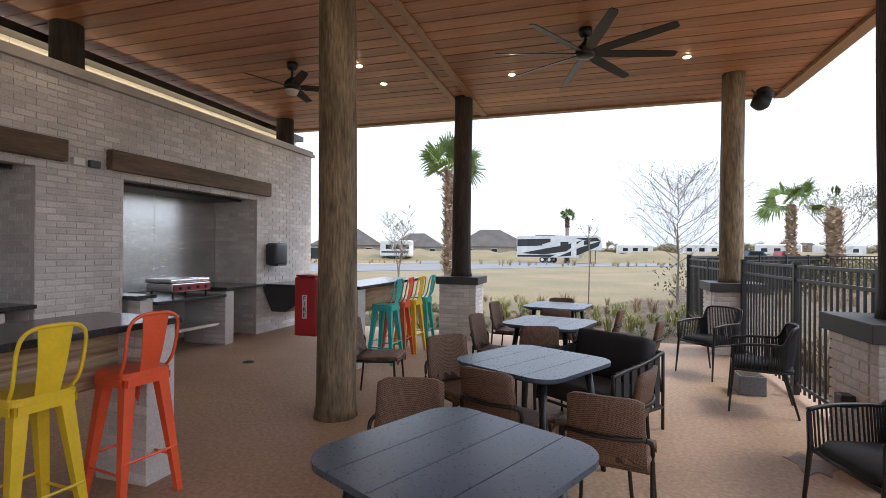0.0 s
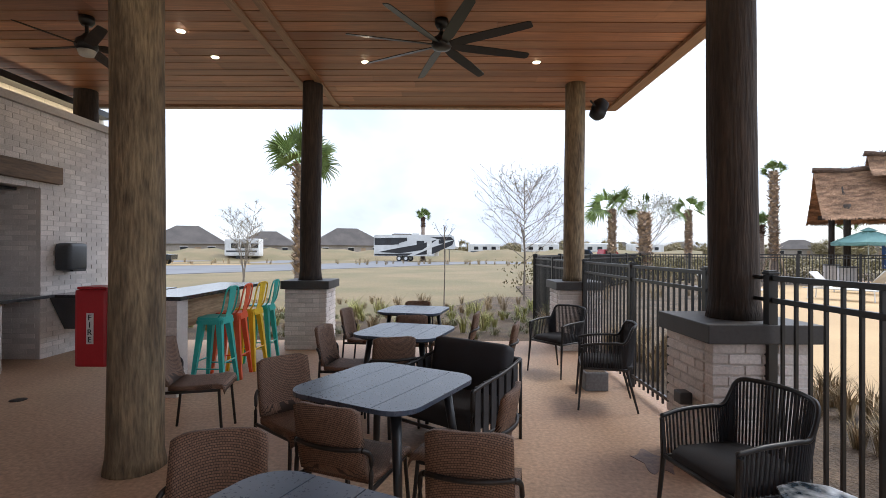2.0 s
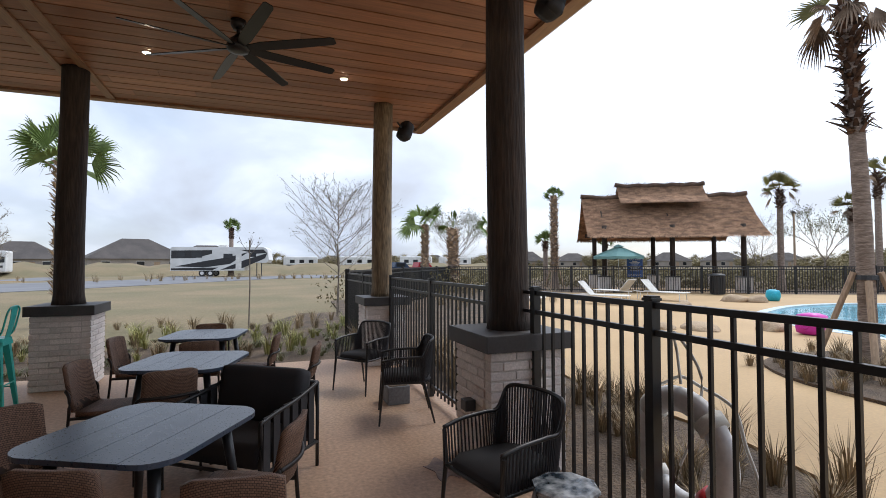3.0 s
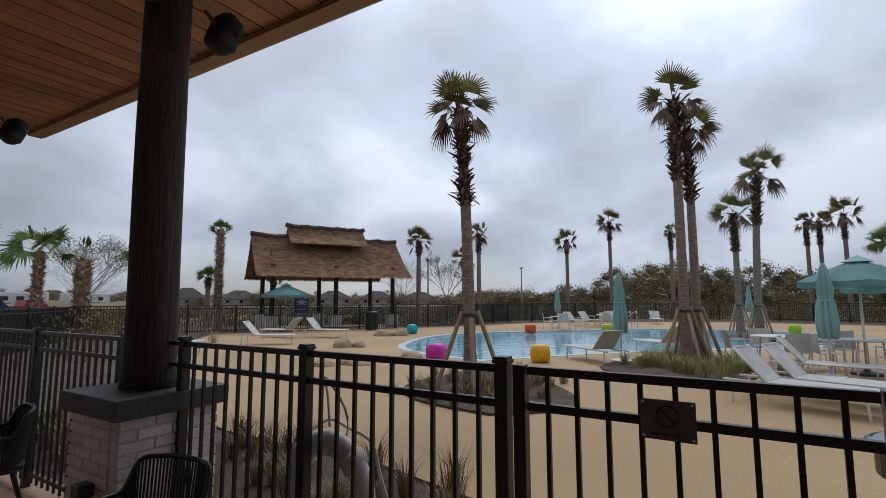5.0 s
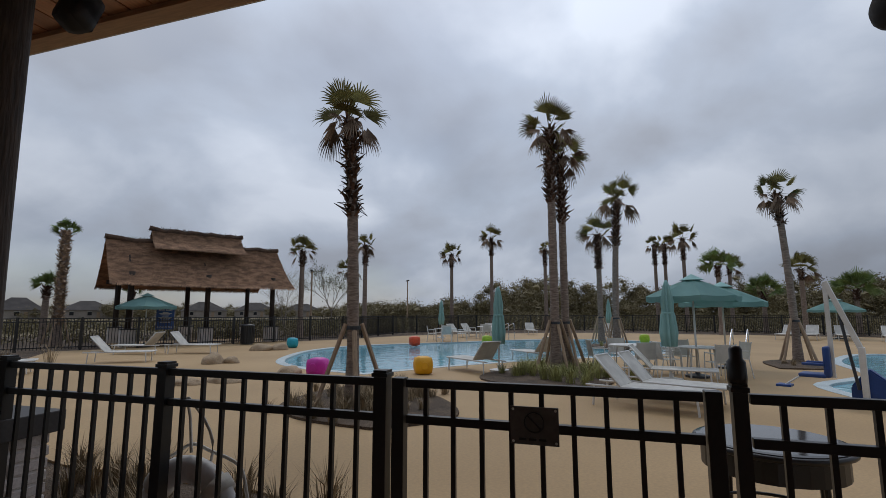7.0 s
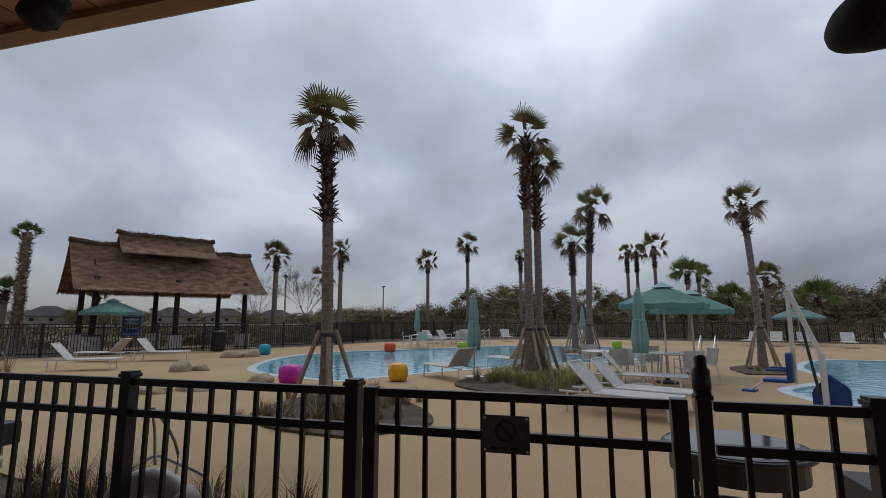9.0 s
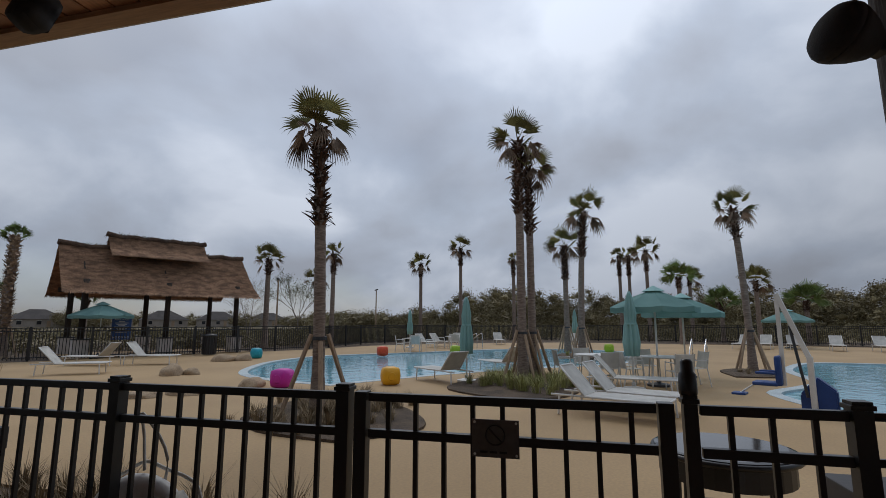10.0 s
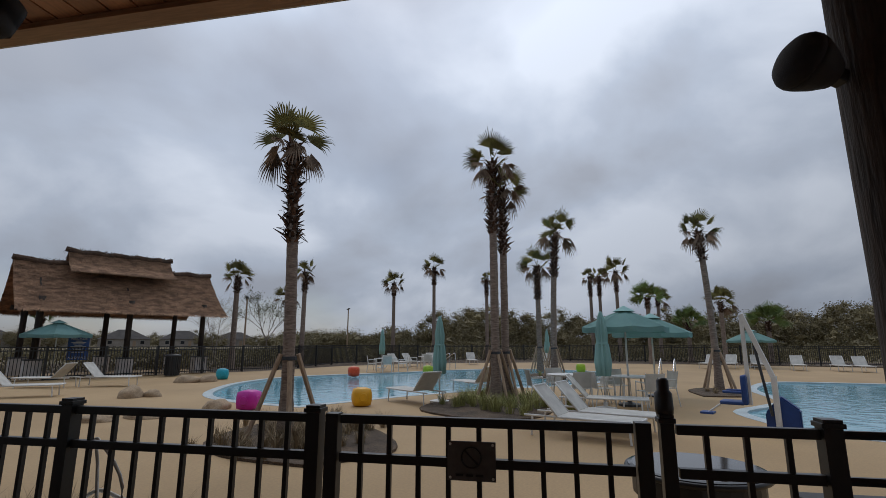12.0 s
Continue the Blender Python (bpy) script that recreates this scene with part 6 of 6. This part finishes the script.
umbrella(17.71, 21.91, 2.4, 1.25, "open teal patio umbrella in front of the hut")
umbrella(13.6, -.6, 2.42, 1.08, "large open teal patio umbrella over a white table")
umbrella(16.0, -1.75, 2.35, 1.15, "open teal patio umbrella beside another")
umbrella(35.56, -11.96, 2.35, 1.5, "open teal patio umbrella far across the pool")
for x, y, h in ((12.7, 0.1, 2.3), (13.3, 4.25, 2.25), (29.53, 11.18, 2.35), (30.89, 7.95, 2.4), (34.03, 1.09, 2.4)):
    closed_umbrella(x, y, h, "closed teal umbrella on a white pole")


def pool_table(x, y, a=0.0):
    t = thing("pool_table", "round white poolside dining table", "table", pose(x, y, 0, 0, 0, a), "poolside tables")
    part("tabletop", lathe(nb(), [(.5, .70), (.53, .71), (.53, .73), (.5, .735)], 24), WHITE, t)
    for k in range(4):
        an = math.pi / 4 + k * math.pi / 2
        part("leg", tube(nb(), [(.34 * math.cos(an), .34 * math.sin(an), .70), (.42 * math.cos(an), .42 * math.sin(an), 0)], .02, 8), WHITE, t)
    for k in range(4):
        an = k * math.pi / 2 + .3
        copy_thing(PCHAIR, pose(x + .82 * math.cos(an), y + .82 * math.sin(an), 0, 0, 0, math.degrees(an) + 90))


def pool_chair():
    t = thing("pool_chair", "white metal poolside chair with sling seat", "chair", group="poolside chairs")
    for sx in (-.23, .23):
        part("side_frame", tube(nb(), smooth_path([(sx, .24, 0), (sx, .22, .6), (sx, .15, .64), (sx, -.2, .64)], 4), .014, 6), WHITE, t, smooth=True)
        part("rear_leg", tube(nb(), [(sx, -.28, 0), (sx, -.2, .45), (sx, -.28, .86)], .014, 6), WHITE, t)
    part("seat", box(nb(), -.22, .22, -.2, .22, .43, .442), SLING, t, "pale sling seat")
    part("backrest", box(nb(), -.22, .22, -.006, .006, 0, .4, pose(0, -.205, .45, 10, 0, 0)), SLING, t, "pale sling back")
    return t


PCHAIR = pool_chair()
PCHAIR.matrix_basis = pose(27.2, 10.6, 0, 0, 0, 30)
for x, y, a in ((13.6, -0.7, 0), (14, 0.9, 20), (25.76, 9.63, 7.6), (29.69, 8.38, 37)):
    pool_table(x, y, a)


def cube_seat(x, y, colour, name, s=.46):
    m = mat(name + "_seat", colour, rough=.4, big=3, small=40, bump=.02, grain=.05)
    t = thing("cube_seat", "glossy " + name + " rounded plastic pool seat with dished sides", "stool", pose(x, y, 0, 0, 0, rng.uniform(0, 80)), "plastic pool seats")
    b = nb()
    box(b, -s / 2, s / 2, -s / 2, s / 2, 0, s * .95, bevel=s * .3)
    for v in b.verts:
        c = v.co - Vector((0, 0, s * .475))
        v.co += c.normalized() * .01
    part("body", b, m, t, smooth=True)
    for a in (0, 90, 180, 270):
        part("dimple", lathe(nb(), [(.11, .0), (.09, .012), (.06, .004), (.02, .0)], 16, pose(0, 0, s * .475, 0, 0, a) @ pose(s / 2 + .004, 0, 0, 0, 90, 0)), m, t, "round dish", smooth=True)


for x, y, c, nme in ((11.03, 8.4, (.62, .02, .38), "magenta"), (12.2, 6.02, (.85, .42, .012), "orange-yellow"), (19.35, 14.98, (.02, .42, .55), "turquoise"),
                     (22.25, 10.16, (.75, .08, .02), "red"), (24, 7, (.42, .58, .03), "lime green"), (27.9, -.54, (.44, .58, .03), "lime")):
    cube_seat(x, y, c, nme)


def boulder(x, y, s, sz, seed):
    b = nb()
    bmesh.ops.create_icosphere(b, subdivisions=3, radius=1)
    for v in b.verts:
        d = 1 + .28 * noise.noise(v.co * 1.3 + Vector((seed, 0, 0))) + .1 * noise.noise(v.co * 3.5 + Vector((0, seed, 0)))
        v.co = Vector((v.co.x * d * s, v.co.y * d * s * .75, max(-.1, v.co.z * d * sz)))
    solid("boulder", b, ROCK, "rounded tan boulder on the pool deck", "boulder", "boulders", smooth=True, m=pose(x, y, .02, 0, 0, seed * 40))


for i, (x, y, s, z) in enumerate(((12.7, 13.2, .42, .3), (13.0, 12.75, .28, .2), (17.6, 15.3, .5, .26), (18.1, 14.7, .38, .24), (11.0, 9.2, .42, .2), (9.6, 9.9, .5, .13), (8.9, 10.4, .4, .11))):
    boulder(x, y, s, z, i + 1)


# ---- life ring on the fence ----
def life_ring():
    t = thing("life_ring", "white life ring with grey bands and rope hanging on fence", "life ring", pose(2.13, 3.5, .56, 0, 0, 0) @ Matrix.Diagonal((.9, .9, .95, 1)))
    b = nb()
    R, r = .27, .068
    rings = []
    for i in range(36):
        a = 2 * math.pi * i / 36
        ring = []
        for j in range(12):
            q = 2 * math.pi * j / 12
            ring.append(b.verts.new((r * .75 * math.sin(q), (R + r * math.cos(q)) * math.cos(a), (R + r * math.cos(q)) * math.sin(a))))
        rings.append(ring)
    for i in range(36):
        p, q = rings[i], rings[(i + 1) % 36]
        for j in range(12):
            b.faces.new((p[j], p[(j + 1) % 12], q[(j + 1) % 12], q[j]))
    part("ring", b, RINGWHITE, t, "worn white ring", smooth=True)
    for k, c in enumerate((45, 135, 225, 315)):
        a = radians(c)
        b = nb()
        tube(b, [(0, (R) * math.cos(a + s), (R) * math.sin(a + s)) for s in (-.12, 0, .12)], .08, 12)
        part("band", b, RED if k == 2 else SLING, t, "coloured band", smooth=True)
    b = nb()
    rgx = random.Random(2)
    pts = [(.07, (R + .1) * math.cos(a) + rgx.uniform(-.05, .03), (R + .1) * math.sin(a) + rgx.uniform(-.03, .03)) for a in [k * .35 for k in range(19)]]
    tube(b, smooth_path(pts, 4), .009, 6)
    tube(b, smooth_path([(0, 0, .35), (.03, .05, .5), (-.02, .02, .62), (.04, -.1, .4), (.02, -.05, .1), (.05, .06, -.1)], 5), .008, 6)
    part("rope", b, SLING, t, "loose pale rope", smooth=True)


life_ring()


# ---- round glass table and pool lift outside the fence ----
def bistro():
    t = thing("round_glass_table", "round dark table with glass top outside the fence", "table", pose(4.1, .55, 0) @ Matrix.Diagonal((.84, .84, 1, 1)))
    part("glass_top", lathe(nb(), [(.50, .70), (.53, .705), (.53, .715), (.5, .72)], 36), GLASSDARK, t, "reflective glass top", smooth=False)
    b = nb()
    tube(b, [(.54 * math.cos(2 * math.pi * k / 36), .54 * math.sin(2 * math.pi * k / 36), .69) for k in range(37)], .02, 8)
    tube(b, [(.42 * math.cos(2 * math.pi * k / 36), .42 * math.sin(2 * math.pi * k / 36), .25) for k in range(37)], .012, 8)
    part("rim", b, BLACK, t, "black metal rim", smooth=True)
    part("apron", lathe(nb(), [(.40, .52), (.50, .53), (.50, .68), (.46, .69)], 32), BLACK, t, "dark drum apron")
    for k in range(4):
        a = k * math.pi / 2 + .5
        part("leg", tube(nb(), [(.45 * math.cos(a), .45 * math.sin(a), .68), (.48 * math.cos(a), .48 * math.sin(a), 0)], .022, 8), BLACK, t)


bistro()


def pool_lift():
    t = thing("pool_lift", "white pool access lift with blue seat", "pool lift", pose(10.1, -2.5, 0, 0, 0, 62) @ Matrix.Diagonal((.82, .82, .82, 1)))
    part("base_plate", box(nb(), -.2, .2, -.16, .16, 0, .04, bevel=.01), WHITE, t)
    part("mast", box(nb(), -.055, .055, -.055, .055, .04, 1.2, bevel=.01), WHITE, t, "white mast")
    b = nb()
    box(b, -.05, 1.5, -.045, .045, -.05, .05, pose(0, 0, 1.14, 0, -71, 0), bevel=.015)
    part("arm", b, WHITE, t, "slanted white arm")
    part("hanger", box(nb(), .45, .53, -.04, .04, .55, 2.54, bevel=.01), WHITE, t, "white hanging bar")
    part("actuator", tube(nb(), [(.1, 0, .35), (.3, 0, 1.85)], .03, 8), GREYPLASTIC, t, "grey lifting ram")
    b = nb()
    box(b, .58, 1.06, -.24, .24, .55, .63, bevel=.03)
    box(b, .5, .62, -.24, .24, .56, 1.2, bevel=.05)
    for sy in (-.25, .25):
        box(b, .6, .98, sy - .03, sy + .03, .8, .86, bevel=.025)
    part("seat", b, LIFTBLUE, t, "dark blue seat", smooth=True)
    b = nb()
    rims = [[b.verts.new((x, y, z)) for x, z in ((.24, .06), (.24, .4), (-.06, .78), (-.4, .5), (-.4, .06))] for y in (-.07, -.34)]
    b.faces.new(rims[0])
    b.faces.new(rims[1][::-1])
    for k in range(5):
        b.faces.new((rims[0][k], rims[1][k], rims[1][(k + 1) % 5], rims[0][(k + 1) % 5]))
    bmesh.ops.recalc_face_normals(b, faces=b.faces)
    bmesh.ops.bevel(b, geom=b.edges[:], offset=.03, segments=2, affect="EDGES")
    part("motor_cover", b, LIFTBLUE, t, "blue peaked cover")
    part("footrest", box(nb(), 1.22, 1.5, -.16, .16, .3, .35, bevel=.012), LIFTBLUE, t, "blue footrest")
    part("footrest_bar", tube(nb(), [(1.02, 0, .58), (1.34, 0, .34)], .02, 8), WHITE, t)


pool_lift()


def handrail(x, y, a):
    t = thing("pool_handrail", "curved stainless handrail at the pool steps", "handrail", pose(x, y, 0, 0, 0, a), "pool handrails")
    for sy in (-.25, .25):
        part("rail", tube(nb(), smooth_path([(0, sy, -.05), (0, sy, .8), (.15, sy, .9), (.8, sy, .5), (1.0, sy, .1)], 6), .022, 8), STEEL, t, smooth=True)


handrail(21.21, -3.38, 160)
handrail(28.92, 6.64, 60)


# ---- pool rules sign, bin, light poles ----
t = thing("pool_rules_sign", "blue pool rules sign with white writing on a post", "sign", pose(18.45, 21.55, 0, 0, 0, 225))
part("post", tube(nb(), [(0, 0, 0), (0, 0, 1.6)], .03, 8), BLACK, t)
board = part("board", box(nb(), .032, .045, -.38, .38, .78, 1.78, bevel=.004), SIGNBLUE, t, "dark blue board")
b = nb()
for k in range(9):
    w = .12 + .2 * ((k * 37) % 10) / 10
    box(b, .0455, .048, -w, w, 1.58 - k * .06, 1.605 - k * .06)
part("writing", b, WHITE, board, "illegible white lines")


text_part("title", "POOL RULES", .1, pose(.048, 0, 1.66, 90, 0, 90), board, WHITE)
text_part("footer", "NO DIVING", .12, pose(.048, 0, .84, 90, 0, 90), board, WHITE)

t = thing("waste_bin", "black slatted waste bin beside the hut", "waste bin", pose(20.56, 18.47, 0))
for k in range(20):
    a = 2 * math.pi * k / 20
    part("slat", box(nb(), .3, .32, -.035, .035, .05, .88, pose(0, 0, 0, 0, 0, math.degrees(a))), BLACK, t)
part("lid", lathe(nb(), [(.34, .88), (.36, .9), (.3, .98), (.15, 1.02)], 20), BLACK, t, "domed lid", smooth=True)
part("liner", lathe(nb(), [(.28, .03), (.29, .87)], 16), GREYPLASTIC, t)


def light_pole(x, y, h):
    t = thing("light_pole", "slim grey site light pole with twin heads", "light pole", pose(x, y, 0, 0, 0, 30), "light poles")
    part("pole", tube(nb(), [(0, 0, 0), (0, 0, h)], .07, 8, taper=[.09, .06]), STAKE, t)
    part("crossarm", tube(nb(), [(-.5, 0, h), (.5, 0, h)], .035, 6), BLACK, t)
    for s in (-.55, .55):
        part("lamp_head", box(nb(), s - .22, s + .22, -.12, .12, h, h + .1, bevel=.02), BLACK, t, "flat lamp head")


light_pole(38.25, 26.38, 5.3)
light_pole(54.94, 23.81, 5.4)
t = thing("marker_post", "square wooden site post with a blue plate", "post", pose(-16.45, 29.3, 0, 0, 0, 20))
part("post", box(nb(), -.1, .1, -.1, .1, -.1, 3.0, bevel=.01), STAKE, t)
part("plate", box(nb(), -.13, .13, -.13, -.105, 1.65, 2.3), SIGNBLUE, t, "blue plate")


# ---- parked trailers and cars ----
def trailer():
    t = thing("travel_trailer", "white fifth-wheel trailer with black swoosh graphics, parked", "trailer", pose(-4.0, 70.5, -.09, 0, 0, -14))
    L, W, H = 12.0, 2.4, 3.75
    prof = [(-L / 2, .75), (2.9, .75), (3.1, 1.75), (5.7, 1.75), (6.0, 2.1), (5.75, 3.5), (5.3, H), (-L / 2 + .2, H), (-L / 2, H - .15)]
    b = nb()
    lo = [b.verts.new((x, -W / 2, z)) for x, z in prof]
    hi = [b.verts.new((x, W / 2, z)) for x, z in prof]
    b.faces.new(lo)
    b.faces.new(hi[::-1])
    for i in range(len(prof)):
        j = (i + 1) % len(prof)
        b.faces.new((lo[i], hi[i], hi[j], lo[j]))
    bmesh.ops.recalc_face_normals(b, faces=b.faces)
    body = part("body", b, mat("trailer_white", (.70, .70, .69), rough=.35, big=.6, small=20, bump=0, grain=.04), t, "white body")
    dark = mat("trailer_black", (.02, .02, .024), rough=.3, big=2, small=30, bump=0, grain=.1)
    for pts in ([(-5.9, 2.3), (-3.0, 2.35), (-1.0, 2.9), (-1.0, 3.35), (-5.9, 3.3)], [(-5.4, 1.3), (-2.0, 1.15), (1.2, 1.6), (3.4, 3.1), (1.0, 2.45), (-2, 1.95)],
                [(.0, .85), (2.8, 1.1), (5.5, 2.3), (5.8, 3.0), (3.0, 2.1)], [(2.4, 3.4), (5.3, 3.45), (5.75, 3.0), (4.4, 2.9)], [(-5.9, .8), (-1.0, .8), (-.2, 1.15), (-5.9, 1.05)]):
        b = nb()
        vs = [b.verts.new((x, -W / 2 - .012, z)) for x, z in pts]
        ws = [b.verts.new((x, -W / 2 + .01, z)) for x, z in pts]
        b.faces.new(vs)
        for i in range(len(pts)):
            j = (i + 1) % len(pts)
            b.faces.new((vs[i], ws[i], ws[j], vs[j]))
        part("graphic", b, dark, body, "black swoosh")
    for x0, x1, z0, z1 in ((-5.2, -4.2, 2.4, 3.1), (-3.4, -2.2, 2.4, 3.1), (.4, 1.5, 2.3, 2.9), (3.6, 4.4, 2.5, 3.0)):
        w = part("window", box(nb(), x0, x1, -W / 2 - .03, -W / 2 - .014, z0, z1), GLASSDARK, body, "dark window")
    part("door", box(nb(), 1.9, 2.6, -W / 2 - .03, -W / 2 - .014, .9, 2.9), WHITE, body, "white door")
    for x in (-2.2, -1.2):
        for s in (-1, 1):
            w = part("wheel", lathe(nb(), [(.40, -.13), (.42, -.08), (.42, .08), (.40, .13)], 20, pose(x, s * 1.05, .42, 90, 0, 0)), BLACK, t, "black tyre")
            part("rim", lathe(nb(), [(.2, -.135), (.22, .135)], 14, pose(x, s * 1.05, .42, 90, 0, 0)), WHITE, w)
    for x in (4.2, 4.8):
        part("landing_leg", tube(nb(), [(x, 0, 1.75), (x, 0, 0)], .06, 8), GREYPLASTIC, t)
    part("roof_unit", box(nb(), -.5, .5, -.4, .4, H, H + .3, bevel=.06), WHITE, t, "roof air conditioner")
    return t


trailer()


def camper(x, y, a, L, colour, label):
    t = thing("camper", label, "trailer", pose(x, y, -.09, 0, 0, a), "distant campers")
    b = nb()
    box(b, -L / 2, L / 2, -1.2, 1.2, .6, 3.2, bevel=.25)
    part("body", b, mat("camper_body", colour, rough=.4, big=.6, small=20, bump=0), t)
    for k in range(3):
        part("window", box(nb(), -L / 2 + 1 + k * L / 3.5, -L / 2 + 2 + k * L / 3.5, -1.23, -1.205, 1.8, 2.5), GLASSDARK, t, "dark window")
    part("stripe", box(nb(), -L / 2 + .3, L / 2 - .3, -1.22, -1.203, 1.2, 1.45), GREYPLASTIC, t, "dark stripe")
    for xx in (-.5, .5):
        part("wheel", lathe(nb(), [(.36, -.1), (.36, .1)], 16, pose(xx, -1.1, .36, 90, 0, 0)), BLACK, t)


for i, (x, y, a, L) in enumerate(((9, 112, 6, 7), (21, 108, 8, 8), (33, 104, -24, 7), (44, 108, 14, 8), (-30, 74, 5, 5))):
    camper(x, y, a, L, (.66, .66, .65), "white travel trailer parked far away")


def car(x, y, a, colour, label):
    t = thing("pickup_truck", label, "car", pose(x, y, -.09, 0, 0, a), "parked cars")
    m = mat("car_paint", colour, rough=.25, big=1, small=30, bump=0, grain=.05)
    b = nb()
    prof = [(-2.6, .5), (2.6, .5), (2.65, 1.0), (1.4, 1.1), (.8, 1.75), (-.7, 1.8), (-.9, 1.15), (-2.6, 1.15)]
    lo, hi = [b.verts.new((px, -.9, z)) for px, z in prof], [b.verts.new((px, .9, z)) for px, z in prof]
    b.faces.new(lo)
    b.faces.new(hi[::-1])
    for i in range(len(prof)):
        j = (i + 1) % len(prof)
        b.faces.new((lo[i], hi[i], hi[j], lo[j]))
    bmesh.ops.recalc_face_normals(b, faces=b.faces)
    part("body", b, m, t)
    part("side_window", box(nb(), -.6, .75, -.92, -.905, 1.2, 1.65), GLASSDARK, t, "dark glass")
    for px in (-1.6, 1.7):
        for s in (-1, 1):
            part("wheel", lathe(nb(), [(.36, -.12), (.36, .12)], 16, pose(px, s * .85, .36, 90, 0, 0)), BLACK, t, "black tyre")


car(21.5, 66, 10, (.35, .02, .03), "dark red pickup truck parked far away")
car(17.5, 64, 15, (.03, .05, .09), "dark blue car parked far away")
car(-31, 52, 10, (.02, .02, .02), "black vehicle on the far road")


def house(x, y, a, w, d, h, label):
    t = thing("house", label, "house", pose(x, y, -.1, 0, 0, a), "distant houses")
    wall_part = part("wall", box(nb(), -w / 2, w / 2, -d / 2, d / 2, 0, 2.7), HOUSEWALL, t)
    b = nb()
    e = .5
    base = [b.verts.new(p) for p in ((-w / 2 - e, -d / 2 - e, 2.6), (w / 2 + e, -d / 2 - e, 2.6), (w / 2 + e, d / 2 + e, 2.6), (-w / 2 - e, d / 2 + e, 2.6))]
    top = [b.verts.new(p) for p in ((-w * .14, 0, h), (w * .14, 0, h))]
    b.faces.new(base[::-1])
    b.faces.new((base[0], base[1], top[1], top[0]))
    b.faces.new((base[1], base[2], top[1]))
    b.faces.new((base[2], base[3], top[0], top[1]))
    b.faces.new((base[3], base[0], top[0]))
    part("roof", b, SHINGLE, t, "dark hipped shingle roof")
    for k in range(3):
        xx = -w / 3 + k * w / 3
        win = part("window", box(nb(), xx - .6, xx + .6, -d / 2 - .03, -d / 2 - .003, .9, 2.1), GLASSDARK, t, "dark window")
        part("frame", box(nb(), xx - .7, xx + .7, -d / 2 - .02, -d / 2 - .002, 2.1, 2.22), WHITE, win)
    part("door", box(nb(), w / 6 - .5, w / 6 + .5, -d / 2 - .03, -d / 2 - .003, 0, 2.05), STAKE, t)


rh = random.Random(4)
for i, (deg, dist) in enumerate(((28, 76), (20, 92), (11.4, 82), (5, 92), (35.5, 86), (43, 90), (-8, 150), (-14, 145), (-20, 150), (-26, 140), (-31, 120), (-36, 122), (-41, 118), (-46, 124), (-51, 120), (-56, 128), (50, 92))):
    a = radians(90 + deg)
    dist *= 1.75 if deg < 0 else 1.36
    house(dist * math.cos(a), 1.5 + dist * math.sin(a), deg + rh.uniform(-12, 12), rh.uniform(13, 17), 10, rh.uniform(5.6, 6.8), "low suburban house with dark hipped roof, far away")


# ---- the long brick wall: nearest bricks singly, the rest joined ----
near, rest = [], nb()
for k in range(int(WALL_TOP / CH)):
    z = (k + .5) * CH
    for a, c in wall_spans(z):
        yy = a - (BL / 2 if k % 2 else 0)
        while yy < c - .02:
            p, q = max(yy, a), min(yy + BL, c)
            if q - p > .04:
                if 4.6 <= p and q <= 5.57 and q - p > .15 and len(near) < 300:
                    near.append(((p + q) / 2, z))
                elif q > 1.0:
                    j = rng.uniform(-.003, .003)
                    box(rest, WALL_X - .06, WALL_X + j, p + .0055, q - .0055, z - BH / 2, z + BH / 2)
            yy += BL
for a, c in NICHES:
    for yc, s in ((a, -1), (c, 1)):
        for k in range(int(NICHE_TOP / CH)):
            z = (k + .5) * CH
            x = WALL_X - .065 - (BL / 2 if k % 2 else 0)
            while x > -6.15:
                x1 = max(-6.14, x - BL)
                box(rest, x1 + .0055, x - .0055, yc - (.004 if s > 0 else .03), yc + (.03 if s > 0 else .004), z - BH / 2, z + BH / 2)
                x -= BL
for k in range(int(WALL_TOP / CH)):
    z = (k + .5) * CH
    x = WALL_X - (BL / 2 if k % 2 else 0)
    while x > -6.2:
        box(rest, max(-6.2, x - BL) + .0055, x - .0055, WALL_END - .04, WALL_END + .004, z - BH / 2, z + BH / 2)
        x -= BL
tagged(part("bricks", rest, BRICK_I, wall), kind="stuff")
for yy, z in near:
    lay(wall, BRICKS[rng.randrange(4)], pose(WALL_X - .0475 + rng.uniform(-.003, .003), yy, z, 0, 0, 90))
